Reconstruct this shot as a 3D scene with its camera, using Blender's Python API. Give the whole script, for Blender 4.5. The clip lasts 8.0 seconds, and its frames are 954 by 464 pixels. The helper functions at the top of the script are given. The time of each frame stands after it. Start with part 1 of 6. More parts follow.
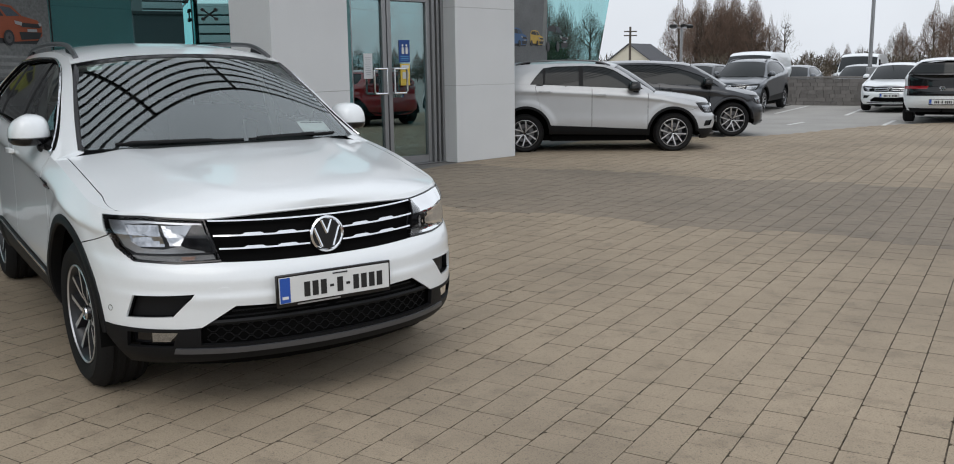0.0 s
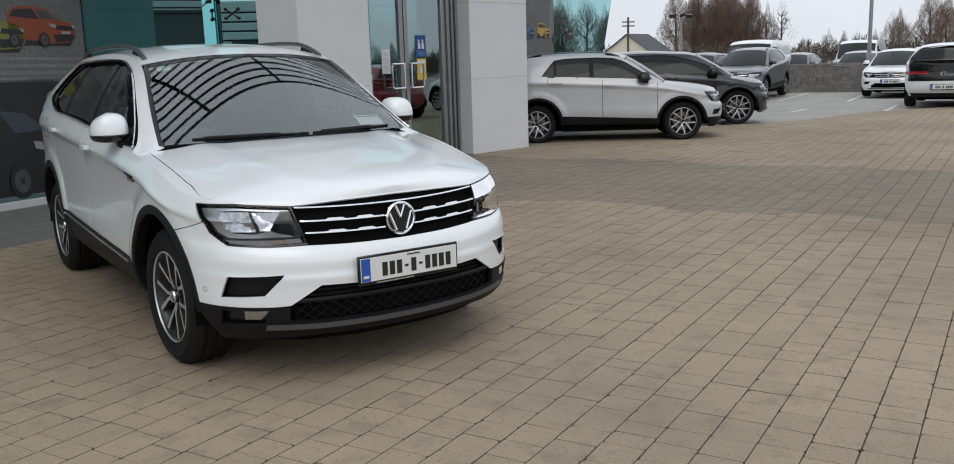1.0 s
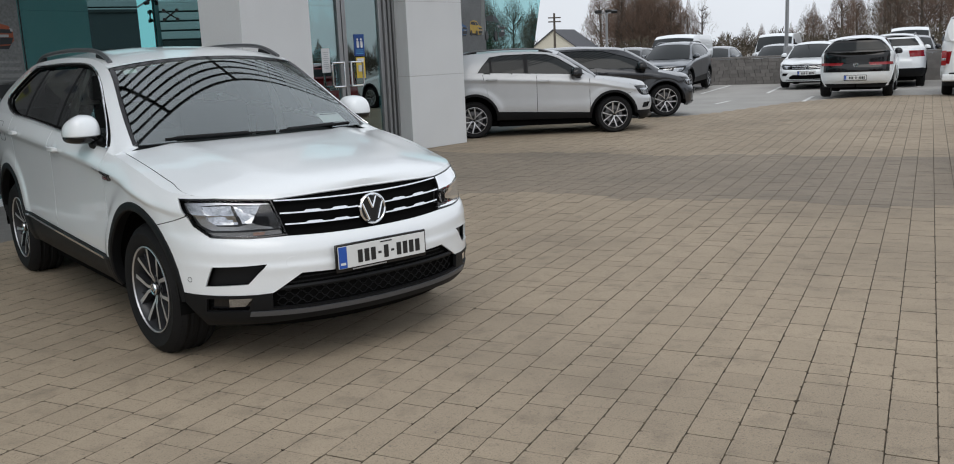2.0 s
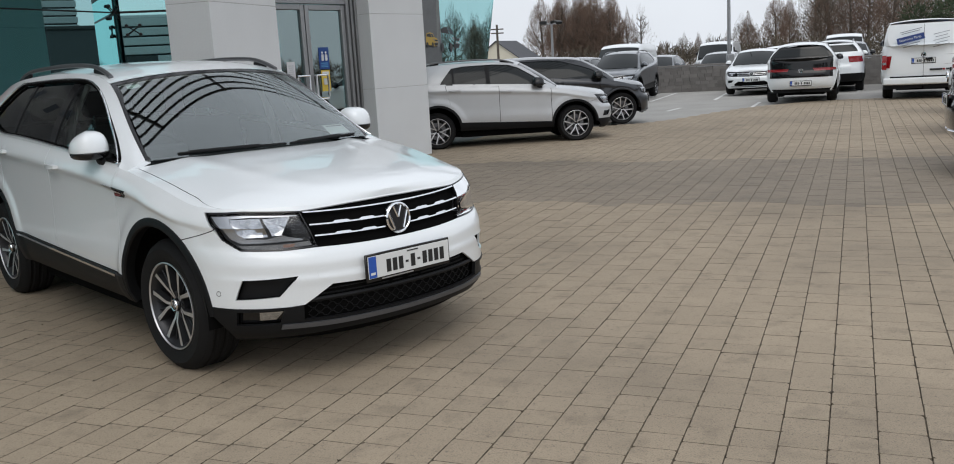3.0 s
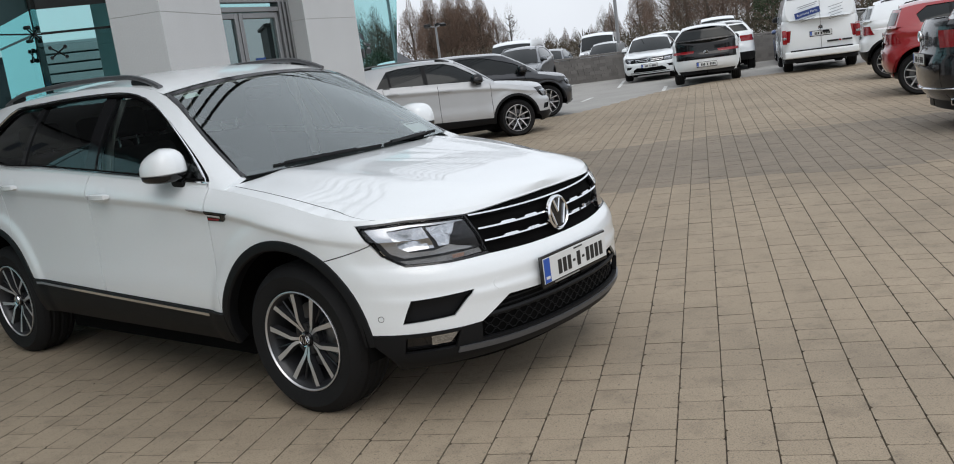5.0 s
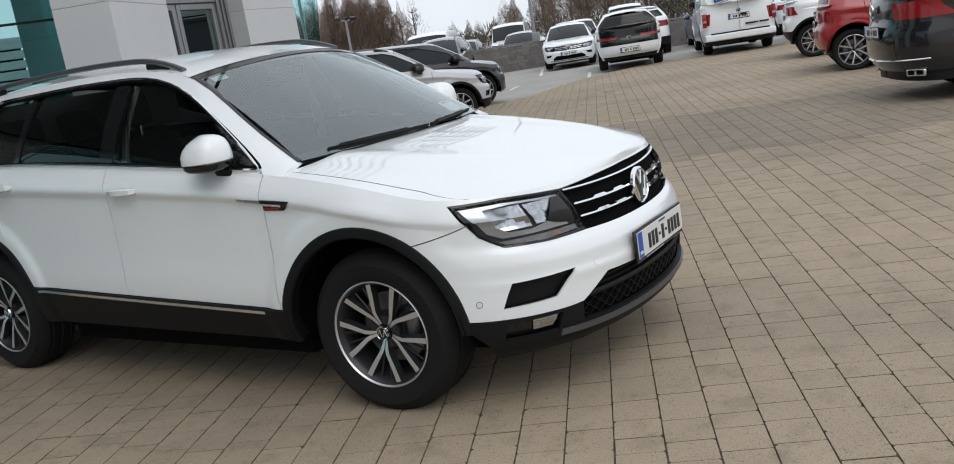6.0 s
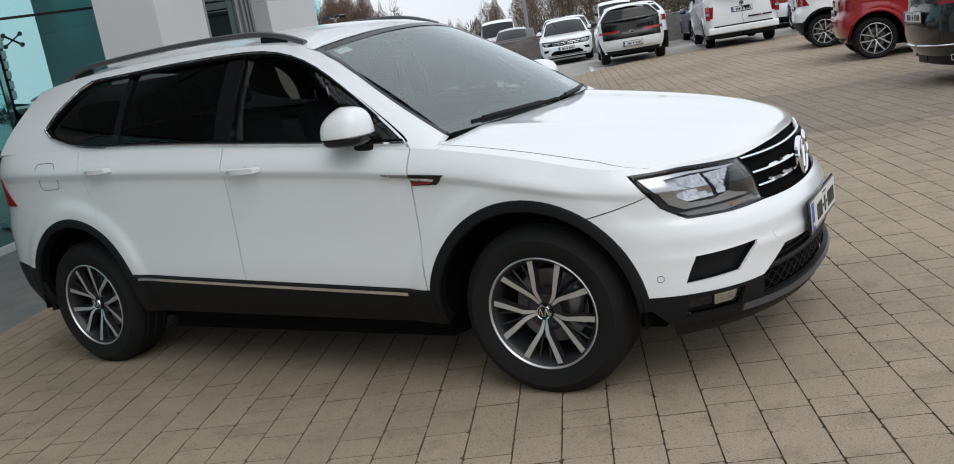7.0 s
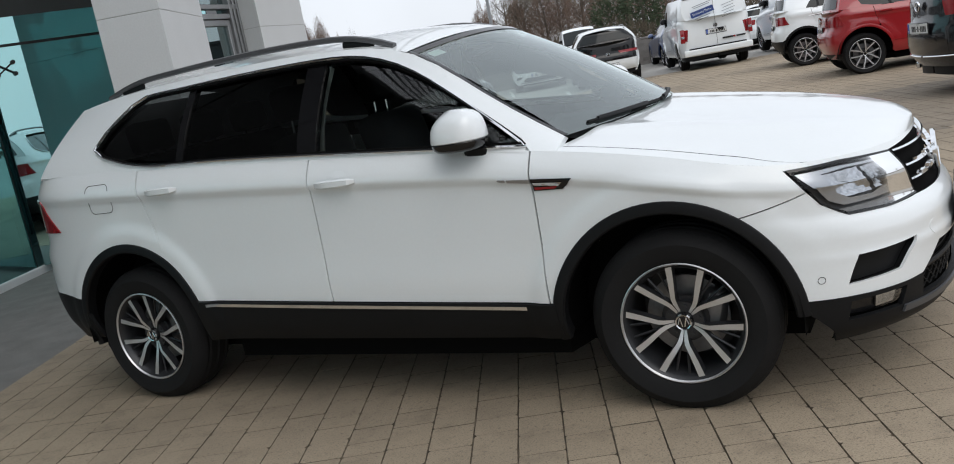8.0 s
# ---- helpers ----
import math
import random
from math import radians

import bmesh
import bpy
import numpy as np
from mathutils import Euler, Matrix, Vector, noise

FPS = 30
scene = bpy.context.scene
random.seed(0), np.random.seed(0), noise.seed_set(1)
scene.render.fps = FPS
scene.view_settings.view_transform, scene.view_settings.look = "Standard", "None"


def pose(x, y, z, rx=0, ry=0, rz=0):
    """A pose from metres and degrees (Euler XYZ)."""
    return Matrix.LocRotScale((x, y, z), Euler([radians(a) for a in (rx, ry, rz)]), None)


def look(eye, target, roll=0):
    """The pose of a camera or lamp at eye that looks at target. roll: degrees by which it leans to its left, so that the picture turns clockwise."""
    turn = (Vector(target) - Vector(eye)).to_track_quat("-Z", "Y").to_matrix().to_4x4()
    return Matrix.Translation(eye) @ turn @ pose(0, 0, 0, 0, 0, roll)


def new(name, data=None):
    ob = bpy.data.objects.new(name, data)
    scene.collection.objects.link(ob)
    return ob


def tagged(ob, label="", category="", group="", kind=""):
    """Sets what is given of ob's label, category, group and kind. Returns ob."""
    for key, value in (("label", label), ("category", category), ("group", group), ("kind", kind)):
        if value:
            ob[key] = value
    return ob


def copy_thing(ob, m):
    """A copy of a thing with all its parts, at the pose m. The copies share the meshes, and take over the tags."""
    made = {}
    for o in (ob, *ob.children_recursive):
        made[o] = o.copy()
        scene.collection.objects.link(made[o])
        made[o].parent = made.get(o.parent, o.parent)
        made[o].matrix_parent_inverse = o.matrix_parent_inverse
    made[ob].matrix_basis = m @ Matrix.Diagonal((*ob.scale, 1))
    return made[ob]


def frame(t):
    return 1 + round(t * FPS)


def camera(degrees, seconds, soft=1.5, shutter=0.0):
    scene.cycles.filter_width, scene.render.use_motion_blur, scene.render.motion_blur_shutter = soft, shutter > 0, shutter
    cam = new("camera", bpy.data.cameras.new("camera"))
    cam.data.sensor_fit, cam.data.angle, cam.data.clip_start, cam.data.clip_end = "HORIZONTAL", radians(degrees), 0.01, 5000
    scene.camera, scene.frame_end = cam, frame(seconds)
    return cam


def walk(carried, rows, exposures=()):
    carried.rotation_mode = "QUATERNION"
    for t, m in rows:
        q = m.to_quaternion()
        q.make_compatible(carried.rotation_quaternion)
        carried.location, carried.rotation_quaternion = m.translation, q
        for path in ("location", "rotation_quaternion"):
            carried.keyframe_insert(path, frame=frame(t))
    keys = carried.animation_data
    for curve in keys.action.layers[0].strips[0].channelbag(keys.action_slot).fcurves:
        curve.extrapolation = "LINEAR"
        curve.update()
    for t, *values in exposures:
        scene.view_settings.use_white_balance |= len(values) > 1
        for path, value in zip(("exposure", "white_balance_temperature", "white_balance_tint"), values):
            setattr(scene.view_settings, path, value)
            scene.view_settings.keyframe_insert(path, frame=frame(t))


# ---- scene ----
cam = camera(55.7, 8.0, 1.0)
PATH = [
    (0, (0.005, 0.034, 1.443), (-0.004, 2.002, 1.087), -0.8),
    (0.5, (-0.142, -0.151, 1.437), (-0.151, 1.815, 1.07), -1.3),
    (1, (-0.297, -0.306, 1.46), (-0.302, 1.659, 1.089), -1.8),
    (1.5, (-0.41, -0.459, 1.468), (-0.406, 1.506, 1.099), -3.0),
    (2, (-0.484, -0.64, 1.482), (-0.337, 1.317, 1.098), -2.5),
    (2.2, (-0.546, -0.679, 1.483), (-0.379, 1.277, 1.102), -2.6),
    (3.3, (-1.066, -0.576, 1.487), (-0.766, 1.368, 1.123), -3.7),
    (3.5, (-1.179, -0.492, 1.487), (-0.873, 1.451, 1.121), -3.9),
    (4, (-1.506, -0.286, 1.472), (-1.162, 1.653, 1.124), -5.0),
    (4.5, (-1.826, -0.089, 1.47), (-1.348, 1.818, 1.102), -6.5),
    (4.7, (-1.938, 0.007, 1.47), (-1.45, 1.912, 1.103), -7.1),
    (5.8, (-2.66, 0.525, 1.469), (-1.937, 2.343, 1.051), -8.8),
    (6, (-2.775, 0.616, 1.47), (-2.045, 2.431, 1.053), -9.2),
    (6.5, (-3.098, 0.846, 1.459), (-2.347, 2.651, 1.039), -9.8),
    (7, (-3.399, 1.071, 1.451), (-2.624, 2.865, 1.026), -9.6),
    (7.5, (-3.636, 1.337, 1.452), (-2.835, 3.121, 1.033), -9.9),
    (8, (-3.883, 1.576, 1.426), (-3.011, 3.336, 1.051), -10.7),
]
walk(cam, [(t, look(eye, target, roll)) for t, eye, target, roll in PATH], [(0, -0.06), (3.5, -0.03), (5.5, 0.05), (8, 0.08)])

# ---- sky and sun: a bright overcast day ----
SUN_EL, SUN_AZ = radians(52), radians(188)
world = bpy.data.worlds.new("overcast_sky")
scene.world = world
world.use_nodes = True
wn, wl = world.node_tree.nodes, world.node_tree.links
sky = wn.new("ShaderNodeTexSky")
sky.sky_type, sky.sun_disc, sky.sun_elevation, sky.sun_rotation = "NISHITA", False, SUN_EL, SUN_AZ
sky.air_density, sky.dust_density = 1.0, 4.0
wtc = wn.new("ShaderNodeTexCoord")
wno = wn.new("ShaderNodeTexNoise")
wno.inputs["Scale"].default_value, wno.inputs["Detail"].default_value = 2.2, 6.0
wramp = wn.new("ShaderNodeMapRange")
wramp.inputs["From Min"].default_value, wramp.inputs["From Max"].default_value = 0.3, 0.7
wramp.inputs["To Min"].default_value, wramp.inputs["To Max"].default_value = 7.75, 9.35
wcl = wn.new("ShaderNodeVectorMath")
wcl.operation = "SCALE"
wcl.inputs[0].default_value = (0.935, 0.985, 1.06)
wmix = wn.new("ShaderNodeMix")
wmix.data_type = "RGBA"
wmix.inputs["Factor"].default_value = 0.9
wl.new(wtc.outputs["Generated"], wno.inputs["Vector"])
wl.new(wno.outputs["Fac"], wramp.inputs["Value"])
# an overcast sky is darker towards the horizon
wsep, wgrad, wmul = wn.new("ShaderNodeSeparateXYZ"), wn.new("ShaderNodeMapRange"), wn.new("ShaderNodeMath")
wgrad.inputs["From Min"].default_value, wgrad.inputs["From Max"].default_value = 0.02, 0.8
wgrad.inputs["To Min"].default_value, wgrad.inputs["To Max"].default_value = 0.87, 1.0
wmul.operation = "MULTIPLY"
wl.new(wtc.outputs["Generated"], wsep.inputs["Vector"])
wl.new(wsep.outputs["Z"], wgrad.inputs["Value"])
wl.new(wramp.outputs["Result"], wmul.inputs[0])
wl.new(wgrad.outputs["Result"], wmul.inputs[1])
wl.new(wmul.outputs["Value"], wcl.inputs["Scale"])
wl.new(sky.outputs["Color"], wmix.inputs["A"])
wl.new(wcl.outputs["Vector"], wmix.inputs["B"])
wl.new(wmix.outputs["Result"], wn["Background"].inputs["Color"])
wn["Background"].inputs["Strength"].default_value = 0.125
sun = new("sun", bpy.data.lights.new("sun", "SUN"))
sun.data.energy, sun.data.angle, sun.data.color = 0.6, radians(40), (1.0, 0.97, 0.92)
sun.matrix_world = look((math.sin(SUN_AZ) * 20, math.cos(SUN_AZ) * 20, math.tan(SUN_EL) * 20), (0, 0, 0))
# ---- materials ----
def mat(name, color, rough=0.5, metal=0.0, var=0.1, scale=5.0, fine=90.0, bump=0.0, coat=0.0, spec=0.5, dirt=None, each=0.0, island=False, place=False, speck=0.0):
    """A surface with broad stains and fine grain; each: variation from piece to piece."""
    m = bpy.data.materials.new(name)
    m.use_nodes = True
    n, l = m.node_tree.nodes, m.node_tree.links
    b = n["Principled BSDF"]
    b.inputs["Roughness"].default_value, b.inputs["Metallic"].default_value = rough, metal
    b.inputs["Coat Weight"].default_value, b.inputs["Coat Roughness"].default_value = coat, 0.03
    b.inputs["Specular IOR Level"].default_value = spec
    tc = n.new("ShaderNodeTexCoord")
    src = n.new("ShaderNodeNewGeometry").outputs["Position"] if place else tc.outputs["Object"]
    n1, n2 = n.new("ShaderNodeTexNoise"), n.new("ShaderNodeTexNoise")
    n1.inputs["Scale"].default_value, n1.inputs["Detail"].default_value = scale, 5.0
    n2.inputs["Scale"].default_value, n2.inputs["Detail"].default_value = fine, 3.0
    l.new(src, n1.inputs["Vector"])
    l.new(src, n2.inputs["Vector"])
    add = n.new("ShaderNodeMath")
    add.operation = "ADD"
    l.new(n1.outputs["Fac"], add.inputs[0])
    l.new(n2.outputs["Fac"], add.inputs[1])
    tot = add.outputs[0]
    if each:
        if island:
            rnd = n.new("ShaderNodeNewGeometry").outputs["Random Per Island"]
        else:
            rnd = n.new("ShaderNodeObjectInfo").outputs["Random"]
        ma = n.new("ShaderNodeMath")
        ma.operation = "MULTIPLY_ADD"
        ma.inputs[1].default_value = each
        l.new(rnd, ma.inputs[0])
        l.new(tot, ma.inputs[2])
        tot = ma.outputs[0]
    mr = n.new("ShaderNodeMapRange")
    mr.inputs["From Min"].default_value, mr.inputs["From Max"].default_value = 0.6, 1.4 + each
    l.new(tot, mr.inputs["Value"])
    mx = n.new("ShaderNodeMix")
    mx.data_type = "RGBA"
    lo = dirt or tuple(c * (1 - var) for c in color)
    hi = tuple(min(1, c * (1 + var)) for c in color)
    mx.inputs["A"].default_value, mx.inputs["B"].default_value = (*lo, 1), (*hi, 1)
    l.new(mr.outputs["Result"], mx.inputs["Factor"])
    out = mx.outputs["Result"]
    if speck:
        for sc, lo_, hi_, amt in ((48.0, 0.58, 0.72, speck), (150.0, 0.53, 0.66, speck * 0.85), (5.5, 0.52, 0.74, speck * 0.55), (0.45, 0.46, 0.68, speck * 0.62)):
            n3, m3, x3 = n.new("ShaderNodeTexNoise"), n.new("ShaderNodeMapRange"), n.new("ShaderNodeMix")
            n3.inputs["Scale"].default_value, n3.inputs["Detail"].default_value, n3.inputs["Roughness"].default_value = sc, 4.0, 0.65
            m3.inputs["From Min"].default_value, m3.inputs["From Max"].default_value, m3.inputs["To Max"].default_value = lo_, hi_, amt
            x3.data_type = "RGBA"
            x3.inputs["B"].default_value = (color[0] * 0.35, color[1] * 0.36, color[2] * 0.38, 1)
            l.new(src, n3.inputs["Vector"])
            l.new(n3.outputs["Fac"], m3.inputs["Value"])
            l.new(m3.outputs["Result"], x3.inputs["Factor"])
            l.new(out, x3.inputs["A"])
            out = x3.outputs["Result"]
    l.new(out, b.inputs["Base Color"])
    if bump:
        bp = n.new("ShaderNodeBump")
        bp.inputs["Strength"].default_value, bp.inputs["Distance"].default_value = bump, 0.004
        l.new(n2.outputs["Fac"], bp.inputs["Height"])
        l.new(bp.outputs["Normal"], b.inputs["Normal"])
    return m


def glass(name, tint, ior=1.5, rough=0.0, gloss=(1, 1, 1), boost=0.0):
    """A thin pane: what lies behind shows through its tint, and it mirrors by Fresnel."""
    m = bpy.data.materials.new(name)
    m.use_nodes = True
    n, l = m.node_tree.nodes, m.node_tree.links
    n.remove(n["Principled BSDF"])
    tr, gl, fr, mi = n.new("ShaderNodeBsdfTransparent"), n.new("ShaderNodeBsdfGlossy"), n.new("ShaderNodeFresnel"), n.new("ShaderNodeMixShader")
    tr.inputs["Color"].default_value, gl.inputs["Color"].default_value, gl.inputs["Roughness"].default_value = (*tint, 1), (*gloss, 1), rough
    fr.inputs["IOR"].default_value = ior
    fac = fr.outputs["Fac"]
    if boost:
        ad = n.new("ShaderNodeMath")
        ad.operation, ad.inputs[1].default_value, ad.use_clamp = "ADD", boost, True
        l.new(fac, ad.inputs[0])
        fac = ad.outputs[0]
    l.new(fac, mi.inputs["Fac"])
    l.new(tr.outputs[0], mi.inputs[1])
    l.new(gl.outputs[0], mi.inputs[2])
    l.new(mi.outputs[0], n["Material Output"].inputs["Surface"])
    return m


WHITE = mat("white_car_paint", (0.825, 0.855, 0.868), 0.28, var=0.015, scale=2, coat=0.9)
SILVER = mat("silver_car_paint", (0.50, 0.51, 0.52), 0.42, 0.35, var=0.03, coat=0.8, fine=900)
CHARCOAL = mat("dark_grey_car_paint", (0.02, 0.022, 0.027), 0.3, 0.4, var=0.05, coat=0.9, fine=900)
GREY_PAINT = mat("grey_car_paint", (0.13, 0.14, 0.155), 0.3, 0.6, var=0.05, coat=0.9, fine=900)
BLACK_PAINT = mat("black_car_paint", (0.009, 0.009, 0.011), 0.2, var=0.05, coat=0.8, spec=0.4)
RED_PAINT = mat("red_car_paint", (0.32, 0.009, 0.013), 0.3, var=0.04, coat=1.0)
BLUE_PAINT = mat("blue_car_paint", (0.03, 0.06, 0.16), 0.3, 0.3, var=0.05, coat=1.0)
PLASTIC = mat("black_textured_plastic", (0.008, 0.0083, 0.0092), 0.5, var=0.12, fine=400, bump=0.15, spec=0.2)
GLOSSBLACK = mat("gloss_black_trim", (0.008, 0.008, 0.009), 0.08, var=0.05)
LINER = mat("dark_liner", (0.005, 0.005, 0.005), 0.95, spec=0.05)
RUBBER = mat("tyre_rubber", (0.014, 0.014, 0.0145), 0.7, var=0.2, fine=250, bump=0.2, spec=0.15)
CHROME = mat("chrome", (0.82, 0.83, 0.85), 0.09, 1.0, var=0.03)
SATIN = mat("satin_silver_trim", (0.45, 0.46, 0.48), 0.35, 0.8, var=0.05)
ALLOY = mat("machined_alloy", (0.66, 0.66, 0.67), 0.36, 0.8, var=0.05, fine=300)
ALLOY_DARK = mat("dark_painted_alloy", (0.03, 0.031, 0.034), 0.35, 0.3, var=0.1)
STEEL = mat("brake_steel", (0.22, 0.22, 0.23), 0.4, 0.9, var=0.15, fine=60)
REFLECTOR = mat("lamp_reflector", (0.50, 0.51, 0.53), 0.16, 1.0, var=0.25, scale=55)
BRIGHT = mat("bright_lamp_trim", (0.46, 0.47, 0.49), 0.25, 0.9, var=0.06)
AMBER = mat("amber_lens", (0.26, 0.15, 0.11), 0.2, var=0.1)
LAMP_RED = mat("red_tail_lens", (0.27, 0.008, 0.012), 0.12, var=0.25, scale=30, coat=0.6)
SEAT = mat("dark_seat_cloth", (0.045, 0.047, 0.05), 0.9, var=0.2, fine=500, bump=0.2, spec=0.1)
HEADLINER = mat("grey_headliner", (0.58, 0.58, 0.56), 0.9, var=0.05)
PLATE_WHITE = mat("plate_white", (0.72, 0.73, 0.72), 0.4, var=0.03)
PLATE_BLUE = mat("plate_blue", (0.02, 0.09, 0.42), 0.4, var=0.05)
INK = mat("black_ink", (0.012, 0.012, 0.012), 0.5)
SCREEN_GLASS = glass("windscreen_glass", (0.78, 0.85, 0.83), 1.55, gloss=(0.93, 1.0, 1.0), boost=0.13)
SIDE_GLASS = glass("side_glass", (0.70, 0.78, 0.76), 1.5)
PRIVACY_GLASS = glass("privacy_glass", (0.17, 0.185, 0.185), 1.5)
LAMP_GLASS = glass("lamp_lens", (0.93, 0.94, 0.95), 1.22)
DARK_GLASS = mat("dark_car_glass", (0.010, 0.013, 0.014), 0.05, var=0.1, spec=0.32)
SMOKE = mat("smoked_lamp_lens", (0.20, 0.195, 0.19), 0.25, 0.3, var=0.25, scale=60)
LAMP_BACK = mat("lamp_inner", (0.035, 0.036, 0.04), 0.4, 0.1, var=0.2, scale=30)
LIP = mat("satin_grey_lip", (0.115, 0.117, 0.125), 0.4, 0.5, var=0.08)
RAIL = mat("satin_grey_rail", (0.14, 0.142, 0.148), 0.38, 0.6, var=0.06)
# ---- mesh helpers ----
def finish(name, me, material, parent=None, label="", smooth=38):
    me.materials.append(material)
    if smooth:
        me.shade_smooth()
        me.set_sharp_from_angle(angle=radians(smooth))
    ob = new(name, me)
    if parent:
        ob.parent = parent
    if label:
        tagged(ob, label)
    return ob


class Geo:
    """Collects the faces of one mesh."""

    def __init__(self):
        self.v, self.f = [], []

    def add(self, v, f):
        o = len(self.v)
        self.v += [tuple(p) for p in v]
        self.f += [tuple(i + o for i in q) for q in f]
        return self

    def box(self, size, m=None, bevel=0.0, segs=1):
        bm = bmesh.new()
        bmesh.ops.create_cube(bm, size=1, matrix=Matrix.Diagonal((*size, 1)))
        if bevel:
            bmesh.ops.bevel(bm, geom=list(bm.edges), offset=bevel, segments=segs, affect="EDGES", profile=0.6)
        return self.take(bm, m)

    def take(self, bm, m=None):
        if m is not None:
            bmesh.ops.transform(bm, matrix=m, verts=bm.verts)
        bm.verts.index_update()
        self.add([v.co[:] for v in bm.verts], [[v.index for v in f.verts] for f in bm.faces])
        bm.free()
        return self

    def ball(self, size, m=None, u=16, v=10):
        bm = bmesh.new()
        bmesh.ops.create_uvsphere(bm, u_segments=u, v_segments=v, radius=1, matrix=Matrix.Diagonal((*size, 1)))
        return self.take(bm, m)

    def tube(self, pts, r, n=8, closed=False, squash=1.0):
        pts = [Vector(p) for p in pts]
        rs = r if isinstance(r, (list, tuple)) else [r] * len(pts)
        rings = []
        for i, p in enumerate(pts):
            a = pts[i - 1] if i or closed else p
            b = pts[(i + 1) % len(pts)] if i + 1 < len(pts) or closed else p
            d = (b - a).normalized()
            up = Vector((0, 0, 1)) if abs(d.z) < 0.95 else Vector((1, 0, 0))
            sx = d.cross(up).normalized()
            sz = sx.cross(d)
            rings.append([p + (sx * math.cos(k * math.tau / n) + sz * math.sin(k * math.tau / n) * squash) * rs[i] for k in range(n)])
        v = [q for ring in rings for q in ring]
        m = len(pts)
        f = [(i * n + k, i * n + (k + 1) % n, ((i + 1) % m) * n + (k + 1) % n, ((i + 1) % m) * n + k) for i in range(m if closed else m - 1) for k in range(n)]
        if not closed:
            f += [tuple(range(n))[::-1], tuple((m - 1) * n + k for k in range(n))]
        return self.add(v, f)

    def lathe(self, prof, n=32, m=None):
        """prof: (radius, y) rows, turned about the y axis."""
        m = m or Matrix()
        v = [m @ Vector((r * math.cos(k * math.tau / n), y, r * math.sin(k * math.tau / n))) for r, y in prof for k in range(n)]
        f = [(i * n + k, (i + 1) * n + k, (i + 1) * n + (k + 1) % n, i * n + (k + 1) % n) for i in range(len(prof) - 1) for k in range(n)]
        return self.add(v, f)

    def disc(self, r, y, n=32, m=None):
        m = m or Matrix()
        return self.add([m @ Vector((r * math.cos(k * math.tau / n), y, r * math.sin(k * math.tau / n))) for k in range(n)], [tuple(range(n))])

    def prism(self, poly, depth, m=None, ends=1.0):
        """A flat outline in local x, y, drawn out along local z; ends: scale of the far face."""
        m = m or Matrix()
        n = len(poly)
        cx, cy = sum(p[0] for p in poly) / n, sum(p[1] for p in poly) / n
        v = [m @ Vector((x, y, 0)) for x, y in poly] + [m @ Vector((cx + (x - cx) * ends, cy + (y - cy) * ends, depth)) for x, y in poly]
        f = [tuple(range(n))[::-1], tuple(range(n, 2 * n))] + [(i, (i + 1) % n, n + (i + 1) % n, n + i) for i in range(n)]
        return self.add(v, f)

    def grid(self, rows):
        """rows of points, each as long as the other."""
        n = len(rows[0])
        v = [p for r in rows for p in r]
        f = [(i * n + k, i * n + k + 1, (i + 1) * n + k + 1, (i + 1) * n + k) for i in range(len(rows) - 1) for k in range(n - 1)]
        return self.add(v, f)

    def put(self, name, material, parent=None, label="", smooth=38):
        me = bpy.data.meshes.new(name)
        me.from_pydata(self.v, [], self.f)
        me.validate()
        bm = bmesh.new()
        bm.from_mesh(me)
        bmesh.ops.recalc_face_normals(bm, faces=bm.faces)
        bm.to_mesh(me)
        bm.free()
        return finish(name, me, material, parent, label, smooth)


def empty(name, m=None, parent=None):
    ob = new(name)
    ob.empty_display_size = 0.2
    if m is not None:
        ob.matrix_world = m
    if parent:
        ob.parent = parent
    return ob


def cspline(xs, ys):
    """A natural cubic spline."""
    x, y = np.array(xs, float), np.array(ys, float)
    if x[0] > x[-1]:
        x, y = x[::-1], y[::-1]
    n, h = len(x), np.diff(x)
    a, r = np.eye(n), np.zeros(n)
    for i in range(1, n - 1):
        a[i, i - 1:i + 2] = h[i - 1], 2 * (h[i - 1] + h[i]), h[i]
        r[i] = 6 * ((y[i + 1] - y[i]) / h[i] - (y[i] - y[i - 1]) / h[i - 1])
    m = np.linalg.solve(a, r)

    def f(q):
        q = np.clip(np.asarray(q, float), x[0], x[-1])
        i = np.clip(np.searchsorted(x, q) - 1, 0, n - 2)
        d, e = x[i + 1] - q, q - x[i]
        return (m[i] * d ** 3 + m[i + 1] * e ** 3) / (6 * h[i]) + (y[i] / h[i] - m[i] * h[i] / 6) * d + (y[i + 1] / h[i] - m[i + 1] * h[i] / 6) * e

    return f


